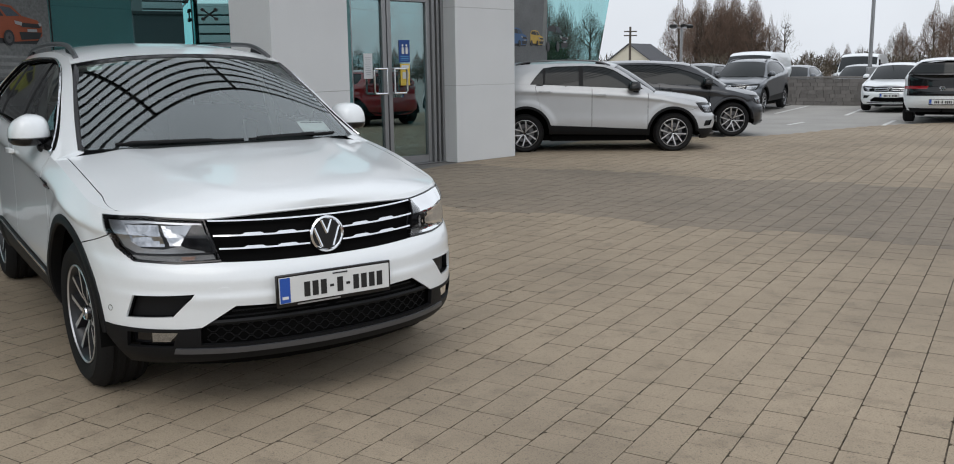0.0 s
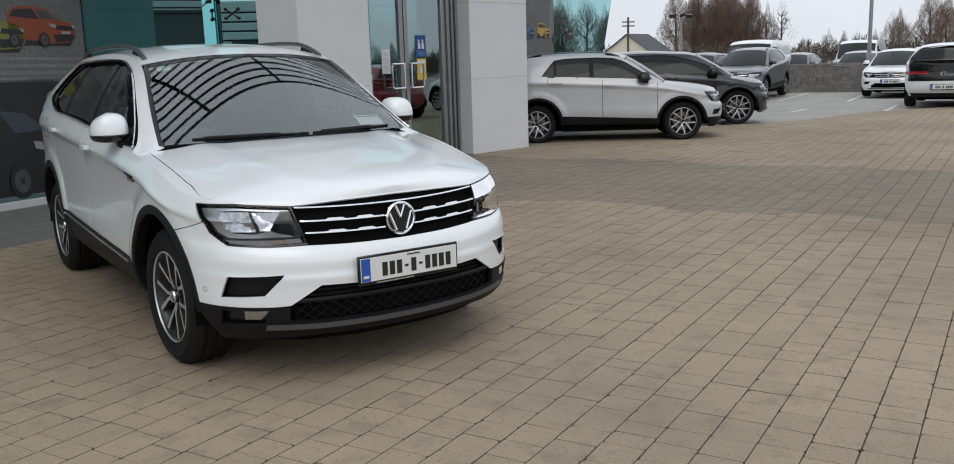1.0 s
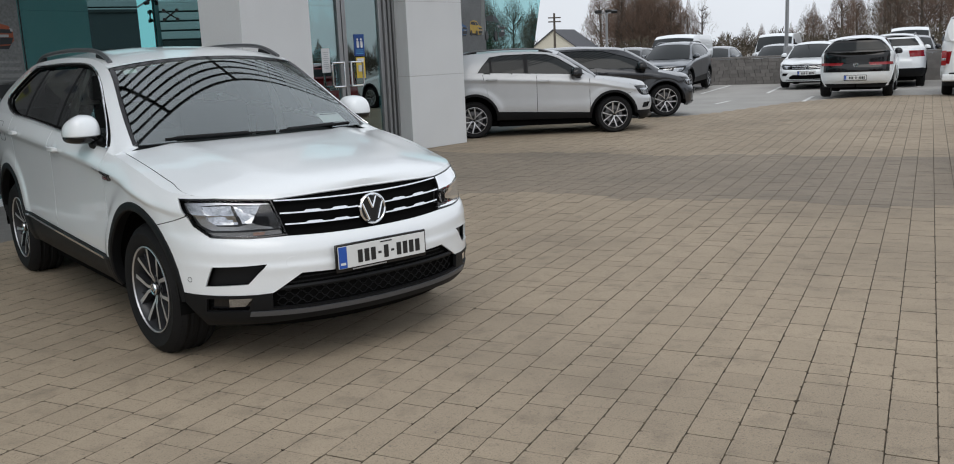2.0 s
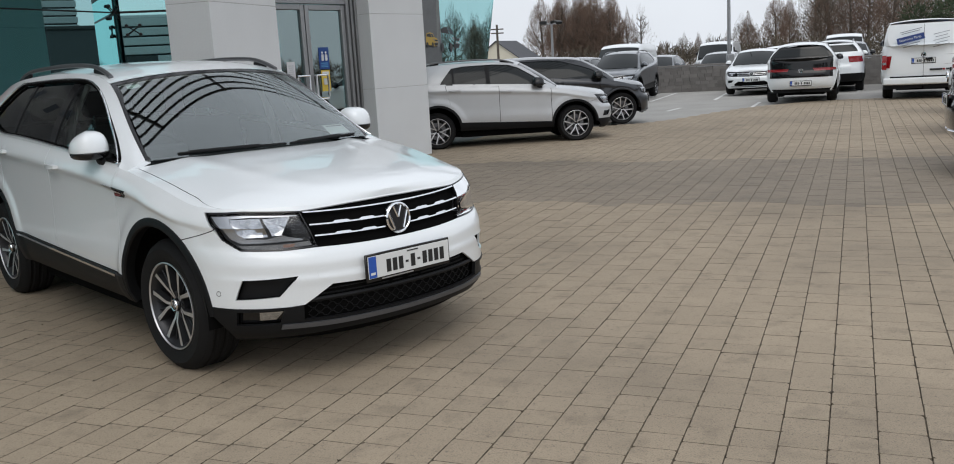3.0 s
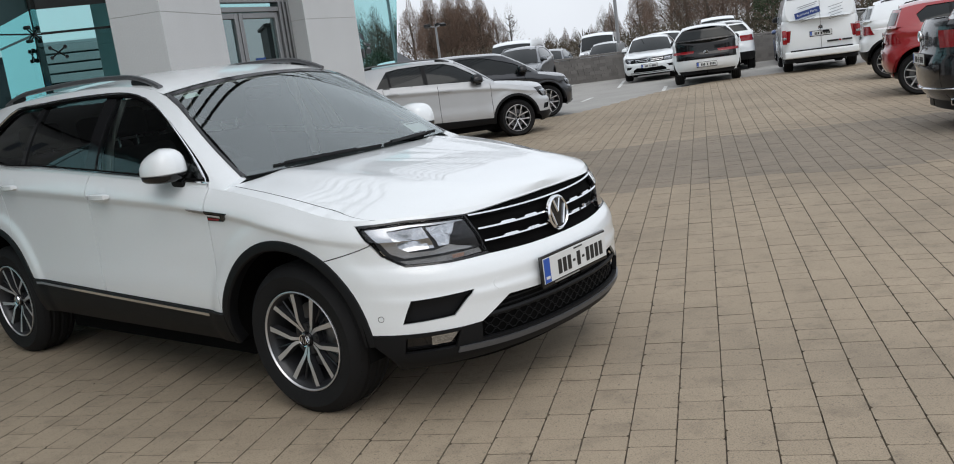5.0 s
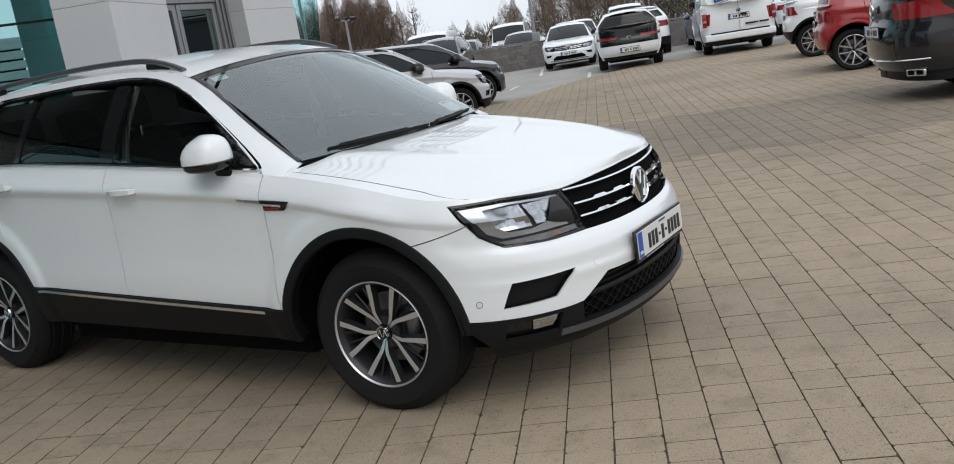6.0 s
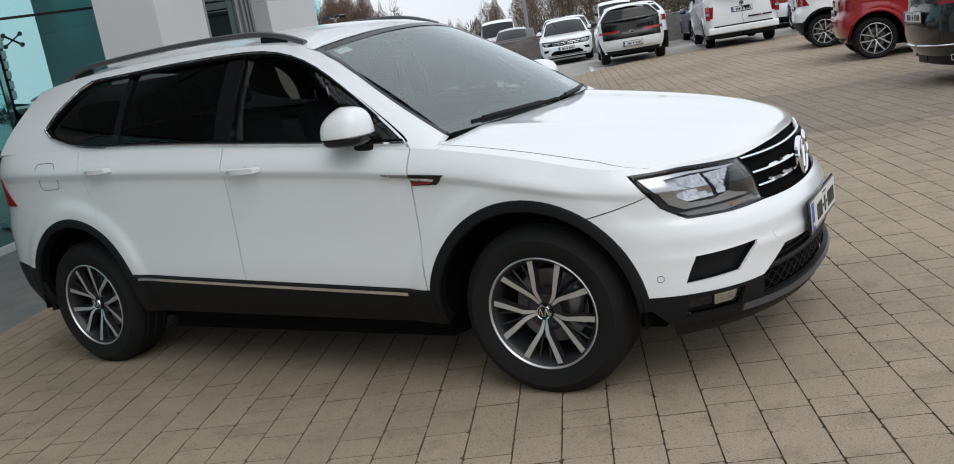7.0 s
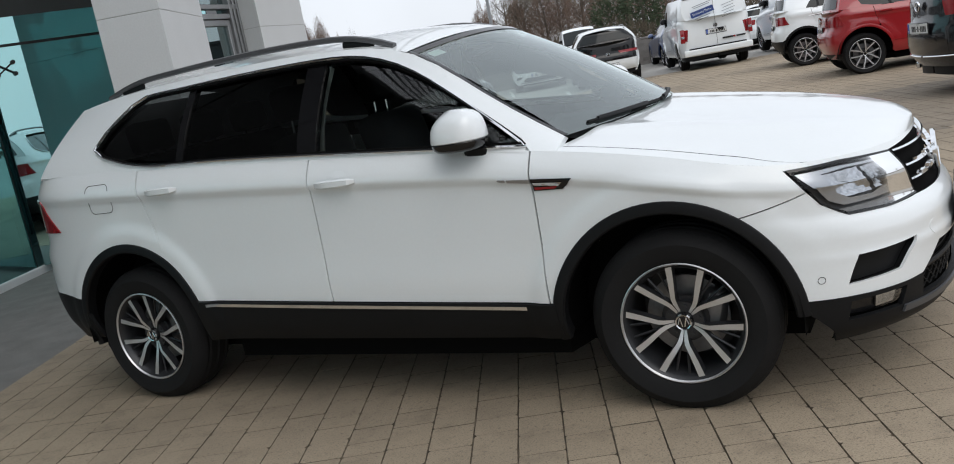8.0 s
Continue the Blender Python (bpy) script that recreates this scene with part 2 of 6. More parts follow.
def lin(xs, ys):
    """Rounded straight interpolation: a monotone cubic."""
    x, y = np.array(xs, float), np.array(ys, float)
    if x[0] > x[-1]:
        x, y = x[::-1], y[::-1]
    h, d = np.diff(x), np.diff(y) / np.diff(x)
    t = np.zeros(len(x))
    for i in range(1, len(x) - 1):
        t[i] = 0 if d[i - 1] * d[i] <= 0 else 3 * (h[i - 1] + h[i]) / ((2 * h[i] + h[i - 1]) / d[i - 1] + (h[i] + 2 * h[i - 1]) / d[i])
    t[0], t[-1] = d[0], d[-1]

    def f(q):
        q = np.clip(np.asarray(q, float), x[0], x[-1])
        i = np.clip(np.searchsorted(x, q) - 1, 0, len(x) - 2)
        u = (q - x[i]) / h[i]
        return y[i] * (1 + 2 * u) * (1 - u) ** 2 + t[i] * h[i] * u * (1 - u) ** 2 + y[i + 1] * u * u * (3 - 2 * u) + t[i + 1] * h[i] * u * u * (u - 1)

    return f


def region(loops, step):
    """A grid of quads that fills outlines (even-odd) in the plane, its rim drawn onto them."""
    pts = [np.array(lp, float) for lp in loops]
    allp = np.concatenate(pts)
    lo, hi = allp.min(0), allp.max(0)
    na, nb = (max(2, int(math.ceil(w / step))) for w in hi - lo)
    ga, gb = np.linspace(lo[0], hi[0], na + 1), np.linspace(lo[1], hi[1], nb + 1)
    ca, cb = np.meshgrid((ga[1:] + ga[:-1]) / 2, (gb[1:] + gb[:-1]) / 2, indexing="ij")
    ins = np.zeros(ca.shape, bool)
    segs = []
    for p in pts:
        for (x0, y0), (x1, y1) in zip(p, np.roll(p, -1, 0)):
            segs.append((x0, y0, x1, y1))
            if y0 != y1:
                ins ^= ((y0 > cb) != (y1 > cb)) & (ca < (x1 - x0) * (cb - y0) / (y1 - y0) + x0)
    cnt = np.zeros((na + 1, nb + 1), int)
    for da in (0, 1):
        for db in (0, 1):
            cnt[da:na + da, db:nb + db] += ins
    va, vb = np.meshgrid(ga, gb, indexing="ij")
    va, vb = va.copy(), vb.copy()
    edge = np.argwhere((cnt > 0) & (cnt < 4))
    sg = np.array(segs)
    taken = {}
    if len(edge):
        e = np.stack([va[tuple(edge.T)], vb[tuple(edge.T)]], 1)
        d = sg[:, 2:] - sg[:, :2]
        ll = np.maximum((d ** 2).sum(1), 1e-12)
        t = np.clip(((e[:, None, :] - sg[None, :, :2]) * d[None]).sum(2) / ll, 0, 1)
        near = sg[None, :, :2] + t[..., None] * d[None]
        dist = ((near - e[:, None, :]) ** 2).sum(2)
        k = dist.argmin(1)
        e2 = near[np.arange(len(e)), k]
        for c in allp:
            j = ((e - c) ** 2).sum(1).argmin()
            q = ((e[j] - c) ** 2).sum()
            if q < (1.1 * step) ** 2 and taken.get(j, 9) > q:
                taken[j] = q
                e2[j] = c
        va[tuple(edge.T)], vb[tuple(edge.T)] = e2[:, 0], e2[:, 1]
    ids = -np.ones(cnt.shape, int)
    used = np.argwhere(cnt > 0)
    ids[tuple(used.T)] = np.arange(len(used))
    cells = np.argwhere(ins)
    faces = [(ids[i, j], ids[i + 1, j], ids[i + 1, j + 1], ids[i, j + 1]) for i, j in cells]
    return va[tuple(used.T)], vb[tuple(used.T)], faces


def skin(name, loops, step, surf, material, parent, label="", off=0.0, rim=0.0, flip=False):
    """The region laid on a surface surf(a, b, off); rim: the depth of its turned-in edge."""
    a, b, faces = region(loops, step)
    v = surf(a, b, off)
    f = [tuple(reversed(q)) if flip else q for q in faces]
    v = [tuple(p) for p in v]
    if rim:
        seen = {}
        for q in f:
            for i in range(4):
                seen.setdefault((q[i], q[(i + 1) % 4]), 0)
        border = [k for k in seen if (k[1], k[0]) not in seen]
        low = surf(a, b, off - rim)
        top, bot = {}, {}
        for i in {i for k in border for i in k}:
            top[i] = len(v)
            v.append(v[i])
            bot[i] = len(v)
            v.append(tuple(low[i]))
        f = f + [(top[j], top[i], bot[i], bot[j]) for i, j in border]
    me = bpy.data.meshes.new(name)
    me.from_pydata(v, [], [tuple(int(i) for i in q) for q in f])
    me.validate()
    return finish(name, me, material, parent, label, 60)


def arc(cx, cz, r, a0, a1, n=14):
    return [(cx + r * math.cos(radians(a0 + (a1 - a0) * i / n)), cz + r * math.sin(radians(a0 + (a1 - a0) * i / n))) for i in range(n + 1)]
# ---- cars ----
W0 = 2.787


class Shell:
    """The outer form of a car. Local x ahead from the front axle, y left, z up. k: how it differs from the large family SUV."""

    def __init__(self, k):
        self.k = k
        a, b, c, ky, kz = k["front"], k["base"], k["rear"], k["wide"], k["high"]
        self.wb = W0 * b
        self.mx = lambda x: x * a if x > 0 else (x * b if x > -W0 else -W0 * b + (x + W0) * c)
        self.mz = lambda z: z * kz
        plan = k.get("plan") or [(0.84, 0), (0.825, 0.25), (0.778, 0.453), (0.655, 0.68), (0.468, 0.835), (0.18, 0.903), (-0.3, 0.917), (-1.2, 0.922), (-2.2, 0.922), (-2.9, 0.908), (-3.3, 0.868), (-3.56, 0.76), (-3.71, 0.55), (-3.775, 0.27), (-3.79, 0)]
        plan = [(self.mx(x), y * ky) for x, y in plan]
        ext = [(plan[1][0], -plan[1][1])] + plan + [(plan[-2][0], -plan[-2][1])]
        s = [0.0]
        for p, q in zip(ext, ext[1:]):
            s.append(s[-1] + math.dist(p, q))
        s = [v - s[1] for v in s]
        self.X, self.Y = cspline(s, [p[0] for p in ext]), cspline(s, [p[1] for p in ext])
        self.smax = s[-2]
        self.S = np.linspace(0, self.smax, 1500)
        self.SX, self.SY = self.X(self.S), np.maximum(self.Y(self.S), 0)
        mid = int(np.argmax(self.SY))
        self.fr, self.re = slice(0, mid + 1), slice(mid, None)
        zs = k.get("zs") or [(0.84, 0.86), (0.6, 0.872), (0.41, 0.885), (0, 0.965), (-0.5, 1.045), (-1.5, 1.13), (-2.5, 1.19), (-3.2, 1.215), (-3.79, 1.22)]
        self.zs = cspline([self.mx(p[0]) for p in zs], [self.mz(p[1]) for p in zs])
        zb = [(0.84, 0.2), (0.2, 0.25), (-0.5, 0.29), (-2.2, 0.3), (-3.79, 0.33)]
        self.zb = lin([self.mx(p[0]) for p in zb], [self.mz(p[1]) for p in zb])
        nz = k.get("nose") or [(0, -0.03), (0.1, 0.045), (0.25, 0.062), (0.42, 0.068), (0.48, 0.0735), (0.52, 0.0665), (0.585, 0.066), (0.625, 0.058), (0.66, 0.046), (0.72, 0.012), (0.85, 0.0), (1, -0.055)]
        self.nose = lin(*zip(*nz))
        tl = k.get("tail") or [(0, 0.14), (0.15, 0.03), (0.3, 0.0), (0.5, 0.0), (0.62, 0.05), (0.85, 0.06), (1, 0.12)]
        self.tail = lin(*zip(*tl))
        hf = k.get("half") or [(0, 0.93), (0.12, 0.974), (0.24, 0.989), (0.31, 0.991), (0.5, 0.984), (0.78, 0.981), (0.838, 0.984), (0.863, 0.9995), (0.885, 0.997), (0.94, 0.975), (1, 0.94)]
        self.half = lin(*zip(*hf))
        self.arches = []
        rr = k.get("rail") or [(-0.38, 0.752, 1.07), (-0.7, 0.695, 1.265), (-1.08, 0.618, 1.495), (-1.35, 0.602, 1.555), (-1.8, 0.6, 1.582), (-2.5, 0.592, 1.578), (-3.0, 0.578, 1.552), (-3.35, 0.56, 1.51)]
        cow = k.get("cowl", 0.0)
        xs = [self.mx(p[0] + cow * (1 if p[0] > -1.2 else 0.4)) for p in rr]
        self.ry, self.rz = cspline(xs, [p[1] * ky for p in rr]), cspline(xs, [self.mz(p[2]) for p in rr])
        self.x0, self.x1 = xs[0], xs[-1]
        self.xw = xs[2]

    def sxz(self, x, z):
        """The place along the plan whose surface point at height z has this x."""
        q = x
        for _ in range(4):
            s_ = self.sx(q)
            q += x - float(self.raw(np.array([s_]), np.array([z]))[0][0])
        return self.sx(q)

    def sy(self, y):
        return math.copysign(float(np.interp(abs(y), self.SY[self.fr], self.S[self.fr])), y)

    def sx(self, x):
        return float(np.interp(-x, -self.SX, self.S))

    def sr(self, y):
        return float(np.interp(-abs(y), -self.SY[self.re], self.S[self.re]))

    def raw(self, s, z):
        q = np.abs(s)
        x, y = self.X(q), self.Y(q)
        zb, zs = self.zb(x), self.zs(x)
        v = np.clip((z - zb) / (zs - zb), 0, 1)
        ff = np.clip((x - self.mx(0.02)) / self.mx(0.65), 0, 1)
        ff = ff * ff * (3 - 2 * ff)
        rr = np.clip((self.mx(-3.05) - x) / (self.mx(-3.05) - self.mx(-3.75)), 0, 1)
        rr = rr * rr * (3 - 2 * rr)
        hw = self.half(v)
        hw = hw + (1 - hw) * 0.6 * np.maximum(ff, rr)
        yy = y * hw
        for cx, cz, ra in self.arches:
            d = np.hypot(x - cx, z - cz)
            yy = yy + 0.014 / (1 + np.exp((d - ra - 0.085) / 0.012)) * (1 - ff) * (1 - rr)
        return np.stack([x + self.nose(v) * ff + self.tail(v) * rr, -np.sign(s + 1e-9) * yy, z + 0 * x], -1)

    def P(self, s, z, off=0.0):
        s, z = np.asarray(s, float), np.asarray(z, float)
        p = self.raw(s, z)
        if np.any(off):
            e = 0.004
            ds = self.raw(s + e, z) - self.raw(s - e, z)
            dz = self.raw(s, z + e) - self.raw(s, z - e)
            n = np.cross(dz, ds)
            n /= np.maximum(np.linalg.norm(n, axis=-1, keepdims=True), 1e-9)
            p = p + n * -off if n.size and (n[..., 1] * np.sign(s) ).mean() > 0 and abs(n[..., 1]).mean() > 0.4 else p + n * off * self.out(n, p)
        return p

    def out(self, n, p):
        c = np.array([self.mx(-1.4), 0, 0.5])
        return np.sign(((p - c) * n).sum(-1, keepdims=True))

    def belt_y(self, x):
        return -self.raw(np.interp(-np.asarray(x, float), -self.SX, self.S), self.zs(x))[..., 1]

    def G(self, x, z, off=0.0):
        """The upper side, over x and z; right-hand side."""
        x, z = np.asarray(x, float), np.asarray(z, float)
        zb, zt = self.zs(x), self.rz(x)
        t = np.clip((z - zb) / np.maximum(zt - zb, 0.03), -0.1, 1.05)
        y0, y1 = self.belt_y(x), self.ry(x)
        y = y0 + (y1 - y0) * t + 0.028 * 4 * t * (1 - t) * np.clip((zt - zb) / 0.3, 0, 1)
        return np.stack([x, -(y + off), z + off * 0.4], -1)


def mirrored(surf):
    return lambda a, b, off=0.0: surf(a, b, off) * np.array([1, -1, 1])


def wheel(parent, at, r, rim, spokes, side, steer=0.0, fine=True, width=0.22, phase=0.0):
    """A wheel with its axle along y; side: -1 right, 1 left."""
    hub = empty("wheel", None, parent)
    hub.matrix_basis = pose(*at, 0, 0, steer + (180 if side > 0 else 0))
    n = 64 if fine else 36
    w = width / 2
    prof = [(rim - 0.01, -w + 0.01), (rim + 0.012, -w - 0.004), (rim + 0.03, -w - 0.012), ((r + rim) / 2 + 0.012, -w - 0.018), (r - 0.035, -w - 0.006), (r - 0.014, -w + 0.012), (r - 0.002, -w + 0.035)]
    for g in (-0.5, 0.0, 0.5):
        prof += [(r, g * w - 0.014), (r - 0.009, g * w - 0.006), (r - 0.009, g * w + 0.006), (r, g * w + 0.014)]
    prof += [(r - 0.002, w - 0.035), (r - 0.014, w - 0.012), (r - 0.04, w + 0.006), (rim, w)]
    tyre = Geo().lathe(prof, n).put("tyre", RUBBER, hub)
    if fine:
        g = Geo()
        for i in range(72):
            a = i * math.tau / 72
            g.box((0.012, 0.035, 0.01), Matrix.Rotation(-a, 4, "Y") @ pose(0, -w + 0.03, r - 0.0125, 18, 0, 14))
        g.put("tread_block", RUBBER, tyre)
    Geo().lathe([(rim + 0.003, -w + 0.002), (rim + 0.005, -w - 0.006), (rim + 0.001, -w - 0.008), (rim - 0.004, -w - 0.001)], n).put("rim", ALLOY, hub)
    Geo().lathe([(rim - 0.004, -w - 0.001), (rim - 0.012, -w + 0.008), (rim - 0.024, -w + 0.03), (rim - 0.034, 0.0), (rim - 0.034, w), (0.0, w)], n).put("barrel", ALLOY_DARK, hub)
    Geo().lathe([(0.02, 0.0), (rim * 0.68, 0.0), (rim * 0.68, 0.02), (0.02, 0.02)], n).put("brake_disc", STEEL, hub)
    if fine:
        Geo().box((0.09, 0.07, 0.17), pose(0.105, -0.005, 0.02, 0, 14, 0), 0.02).put("brake_caliper", STEEL, hub)
    face, back = Geo(), Geo()
    d = -w + 0.012
    q = rim / 0.228
    for i in range(spokes):
        base = (i + 0.625) * math.tau / spokes + phase
        for sgn in (-1, 1):
            # two arms leave the hub side by side, then fork to the rim
            pts = [(0.038, base + sgn * 0.14, d + 0.020), (0.074 * q, base + sgn * 0.135, d + 0.012), (0.094 * q, base + sgn * 0.175, d + 0.006), (0.16 * q, base + sgn * 0.31, d + 0.001), (rim - 0.003, base + sgn * 0.355, d - 0.004)]
            ws = [0.0045, 0.0078, 0.0088, 0.0108, 0.0122]
            row = []
            for (rad, ang, yy), hw in zip(pts, ws):
                c, s_ = math.cos(ang), math.sin(ang)
                row.append([(rad * c + hw * s_ * k2, yy + (0.034 if abs(k2) > 1 else 0), rad * s_ - hw * c * k2) for k2 in (-1.35, -1, 1, 1.35)])
            one_f = Geo() if fine else face
            one_f.grid([[r4[1], r4[2]] for r4 in row])
            back.grid([[r4[0], (r4[1][0], r4[1][1] + 0.0015, r4[1][2])] for r4 in row]).grid([[(r4[2][0], r4[2][1] + 0.0015, r4[2][2]), r4[3]] for r4 in row])
            if fine:
                one_f.put("spoke", ALLOY, hub)
                # thin dark rib set back between the bright arms
                ang = base + sgn * 0.12
                c, s_ = math.cos(ang), math.sin(ang)
                back.tube([(0.10 * c, d + 0.028, 0.10 * s_), ((rim - 0.014) * c, d + 0.018, (rim - 0.014) * s_)], 0.0052, 6)
    if not fine:
        face.put("spoke", ALLOY, hub)
    back.lathe([(0.034, d + 0.022), (0.072, d + 0.022), (0.072, d + 0.05), (0.09, d + 0.05)], 24).put("spoke_side", ALLOY_DARK, hub)
    Geo().lathe([(0.0, d + 0.002), (0.028, d + 0.002), (0.033, d + 0.008), (0.036, d + 0.03)], 24).put("hub_cap", GLOSSBLACK, hub)
    Geo().lathe([(0.025, d - 0.001), (0.029, d - 0.003), (0.032, d + 0.004)], 24).put("hub_ring", CHROME, hub)
    if fine:
        g = Geo()
        for sgn in (-1, 1):
            for x0, x1 in ((0.004, 0.012), (0.012, 0.02)):
                g.tube([(sgn * x0, d, -0.016 if x0 < 0.01 else 0.016), (sgn * x1, d, 0.018 if x0 < 0.01 else -0.008)], 0.0022, 6)
        g.put("hub_emblem", CHROME, hub)
        for i in range(5):
            a = i * math.tau / 5
            g = Geo().lathe([(0.0, d + 0.016), (0.008, d + 0.016), (0.009, d + 0.03)], 8, Matrix.Translation((0.056 * math.cos(a + phase + 0.157), 0, 0.056 * math.sin(a + phase + 0.157))))
            g.put("wheel_bolt", ALLOY_DARK, hub)
    return hub


def emblem(parent, m, r):
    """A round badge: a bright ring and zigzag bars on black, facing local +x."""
    b = Geo().lathe([(r, 0.0), (r * 1.0, -0.012), (r * 0.9, -0.018), (r * 0.84, -0.012), (r * 0.84, -0.004)], 40, m @ pose(0, 0, 0, 0, 0, 90)).put("badge", CHROME, parent, "round chrome badge")
    Geo().disc(r * 0.86, -0.006, 40, m @ pose(0, 0, 0, 0, 0, 90)).put("badge_ground", GLOSSBLACK, b)
    g = Geo()
    for sg in (-1, 1):
        for p, q in (((0.30, 0.76), (0.0, 0.04)), ((0.74, 0.36), (0.34, -0.70))):
            g.tube([m @ Vector((0.008, sg * p[0] * r, p[1] * r)), m @ Vector((0.008, sg * q[0] * r, q[1] * r))], r * 0.085, 6)
    g.put("badge_bar", CHROME, b)


def plate(parent, m, blue=True, w=0.52, h=0.111):
    """A number plate in its frame, facing local +x; the writing is bars."""
    p = Geo().box((0.014, w + 0.022, h + 0.03), m @ pose(-0.004, 0, -0.002), 0.004).put("number_plate", GLOSSBLACK, parent, "number plate in a black frame")
    Geo().box((0.004, w, h), m @ pose(0.006, 0, 0.002), 0.001).put("plate_face", PLATE_WHITE, p)
    Geo().box((0.003, 0.046, h - 0.004), m @ pose(0.0075, -w / 2 + 0.026, 0.002)).put("plate_band", PLATE_BLUE, p)
    x = -w / 2 + 0.125
    for ch in (1, 1, 1, 2, 1, 2, 1, 1, 1, 1):
        Geo().box((0.002, 0.027, 0.064) if ch == 1 else (0.002, 0.018, 0.011), m @ pose(0.0088, x, -0.004)).put("plate_bar", INK, p)
        x += 0.0385
    Geo().box((0.002, 0.07, 0.006), m @ pose(0.0088, 0.02, h / 2 - 0.008)).put("plate_bar", INK, p)
    Geo().box((0.002, 0.028, 0.012), m @ pose(0.0095, -w / 2 + 0.026, -0.03)).put("plate_bar", PLATE_WHITE, p)
    Geo().box((0.002, 0.2, 0.006), m @ pose(0.0045, -0.08, -h / 2 - 0.008)).put("frame_bar", SATIN, p)


def car(name, label, category, m, paint, k, step=0.05, hero=False, tint=None, group="", lamps="led", front="bars", rails=True, clad=True, spokes=5, wheel_r=0.345, rim=0.228, steer=0.0, van=False, plates=True):
    sh = Shell(k)
    mx, mz, ky = sh.mx, sh.mz, k["wide"]
    root = tagged(empty(name, m), label, category, group)
    P, G = sh.P, sh.G
    tint = tint or (DARK_GLASS, DARK_GLASS, DARK_GLASS)
    sy = lambda y: sh.sy(y * ky)
    sx = lambda x: sh.sx(mx(x))
    wb = sh.wb
    ra = wheel_r * 1.3 + 0.018
    fcx, fcz, rcx, rcz = -0.015, wheel_r - 0.005, -wb + 0.02, wheel_r + 0.025
    fine = step if not hero else 0.011
    sh.arches = [(fcx, fcz, ra), (rcx, rcz, ra)]

    def to_w(lp):
        out = []
        for s_, z_ in lp:
            x_ = float(sh.X(abs(s_)))
            out.append((s_, (z_ - float(sh.zb(x_))) / float(sh.zs(x_) - sh.zb(x_)) * 0.85))
        return out

    def PW(s_, w_, off=0.0):
        x_ = sh.X(np.abs(s_))
        return P(s_, sh.zb(x_) + (sh.zs(x_) - sh.zb(x_)) * w_ / 0.85, off)

    def panel(name_, loops, st, material, label_="", **kw):
        return skin(name_, [to_w(lp) for lp in loops], st, PW, material, root, label_, **kw)

    # inner dark tub that shows in the gaps between panels
    rows = []
    for zf in np.linspace(0.0, 1.0, 9):
        s = np.linspace(-sh.smax, sh.smax, 121)
        x = sh.X(np.abs(s))
        z = sh.zb(x) + (sh.zs(x) - sh.zb(x)) * zf - 0.012 * (zf > 0.9)
        rows.append([tuple(q) for q in P(s, z) * np.array([0.985, 0.955, 1]) + np.array([-0.012, 0, 0])])
    g = Geo()
    sel = np.array([[abs(p[0] - fcx) > ra and abs(p[0] - rcx) > ra or zf > 6 for p in rows[0]] for zf in range(8)])
    g.grid(rows)
    n = len(rows[0])
    g.f = [f for f in g.f if sel[f[0] // n][f[0] % n] and sel[f[0] // n][f[1] % n]]
    g.put("inner_tub", LINER, root)
    fl = [(mx(0.40), 0.58), (mx(-0.46), 0.60), (mx(-0.5), 0.76), (mx(-2.28), 0.76), (mx(-2.32), 0.60), (mx(-3.22), 0.60), (mx(-3.26), 0.74), (mx(-3.5), 0.58)] if hero else [(mx(0.40), 0.58), (mx(-0.46), 0.60), (mx(-0.5), 0.76), (mx(-2.28), 0.76), (mx(-2.32), 0.60), (mx(-3.2), 0.58)]
    Geo().prism([(x, y * ky) for x, y in fl] + [(x, -y * ky) for x, y in reversed(fl)], 0.09, pose(0, 0, mz(0.19))).put("underbody", LINER, root)
    for sg in (-1, 1):
        for cx, cz in ((fcx, fcz), (rcx, rcz)):
            rows = [[(cx + (ra - 0.015) * math.cos(a), sg * yy * ky, cz + (ra - 0.015) * math.sin(a)) for yy in (0.58, 0.88)] for a in np.linspace(-0.12, math.pi + 0.12, 22)]
            w = Geo().grid(rows)
            w.prism([(cx + (ra - 0.015) * math.cos(a), cz + (ra - 0.015) * math.sin(a)) for a in np.linspace(-0.12, math.pi + 0.12, 18)], 0.01, Matrix.Translation((0, sg * 0.57 * ky, 0)) @ pose(0, 0, 0, 90, 0, 0))
            w.put("arch_liner", LINER, root)

    # lower outline of the paint along the side
    low = lambda x: mz(k.get("low", 0.452) + (-0.486 - x / k["base"]) * 0.044)
    gap = 0.0034 if hero else 0.004
    xd1, xd2 = mx(-0.486), mx(-1.527)
    bulge = mx(-2.58)
    zlow_f = mz(0.405)
    hl = k.get("hl") or [(0.84, 0.852), (0.72, 0.853), (0.502, 0.836), (0.46, 0.675), (0.62, 0.672), (0.76, 0.682), (0.81, 0.735)]
    gr = k.get("gr") or [(0.498, 0.836), (0.456, 0.672), (0.25, 0.664), (0, 0.661)]
    fa0 = math.degrees(math.asin(min(0.98, (mz(0.72) - fcz) / ra)))
    fa1 = math.degrees(math.asin(max(-0.95, (zlow_f - fcz) / ra)))
    arch_bump = [(sh.sxz(x, z), z) for x, z in arc(fcx, fcz, ra, fa0, fa1, 8)]
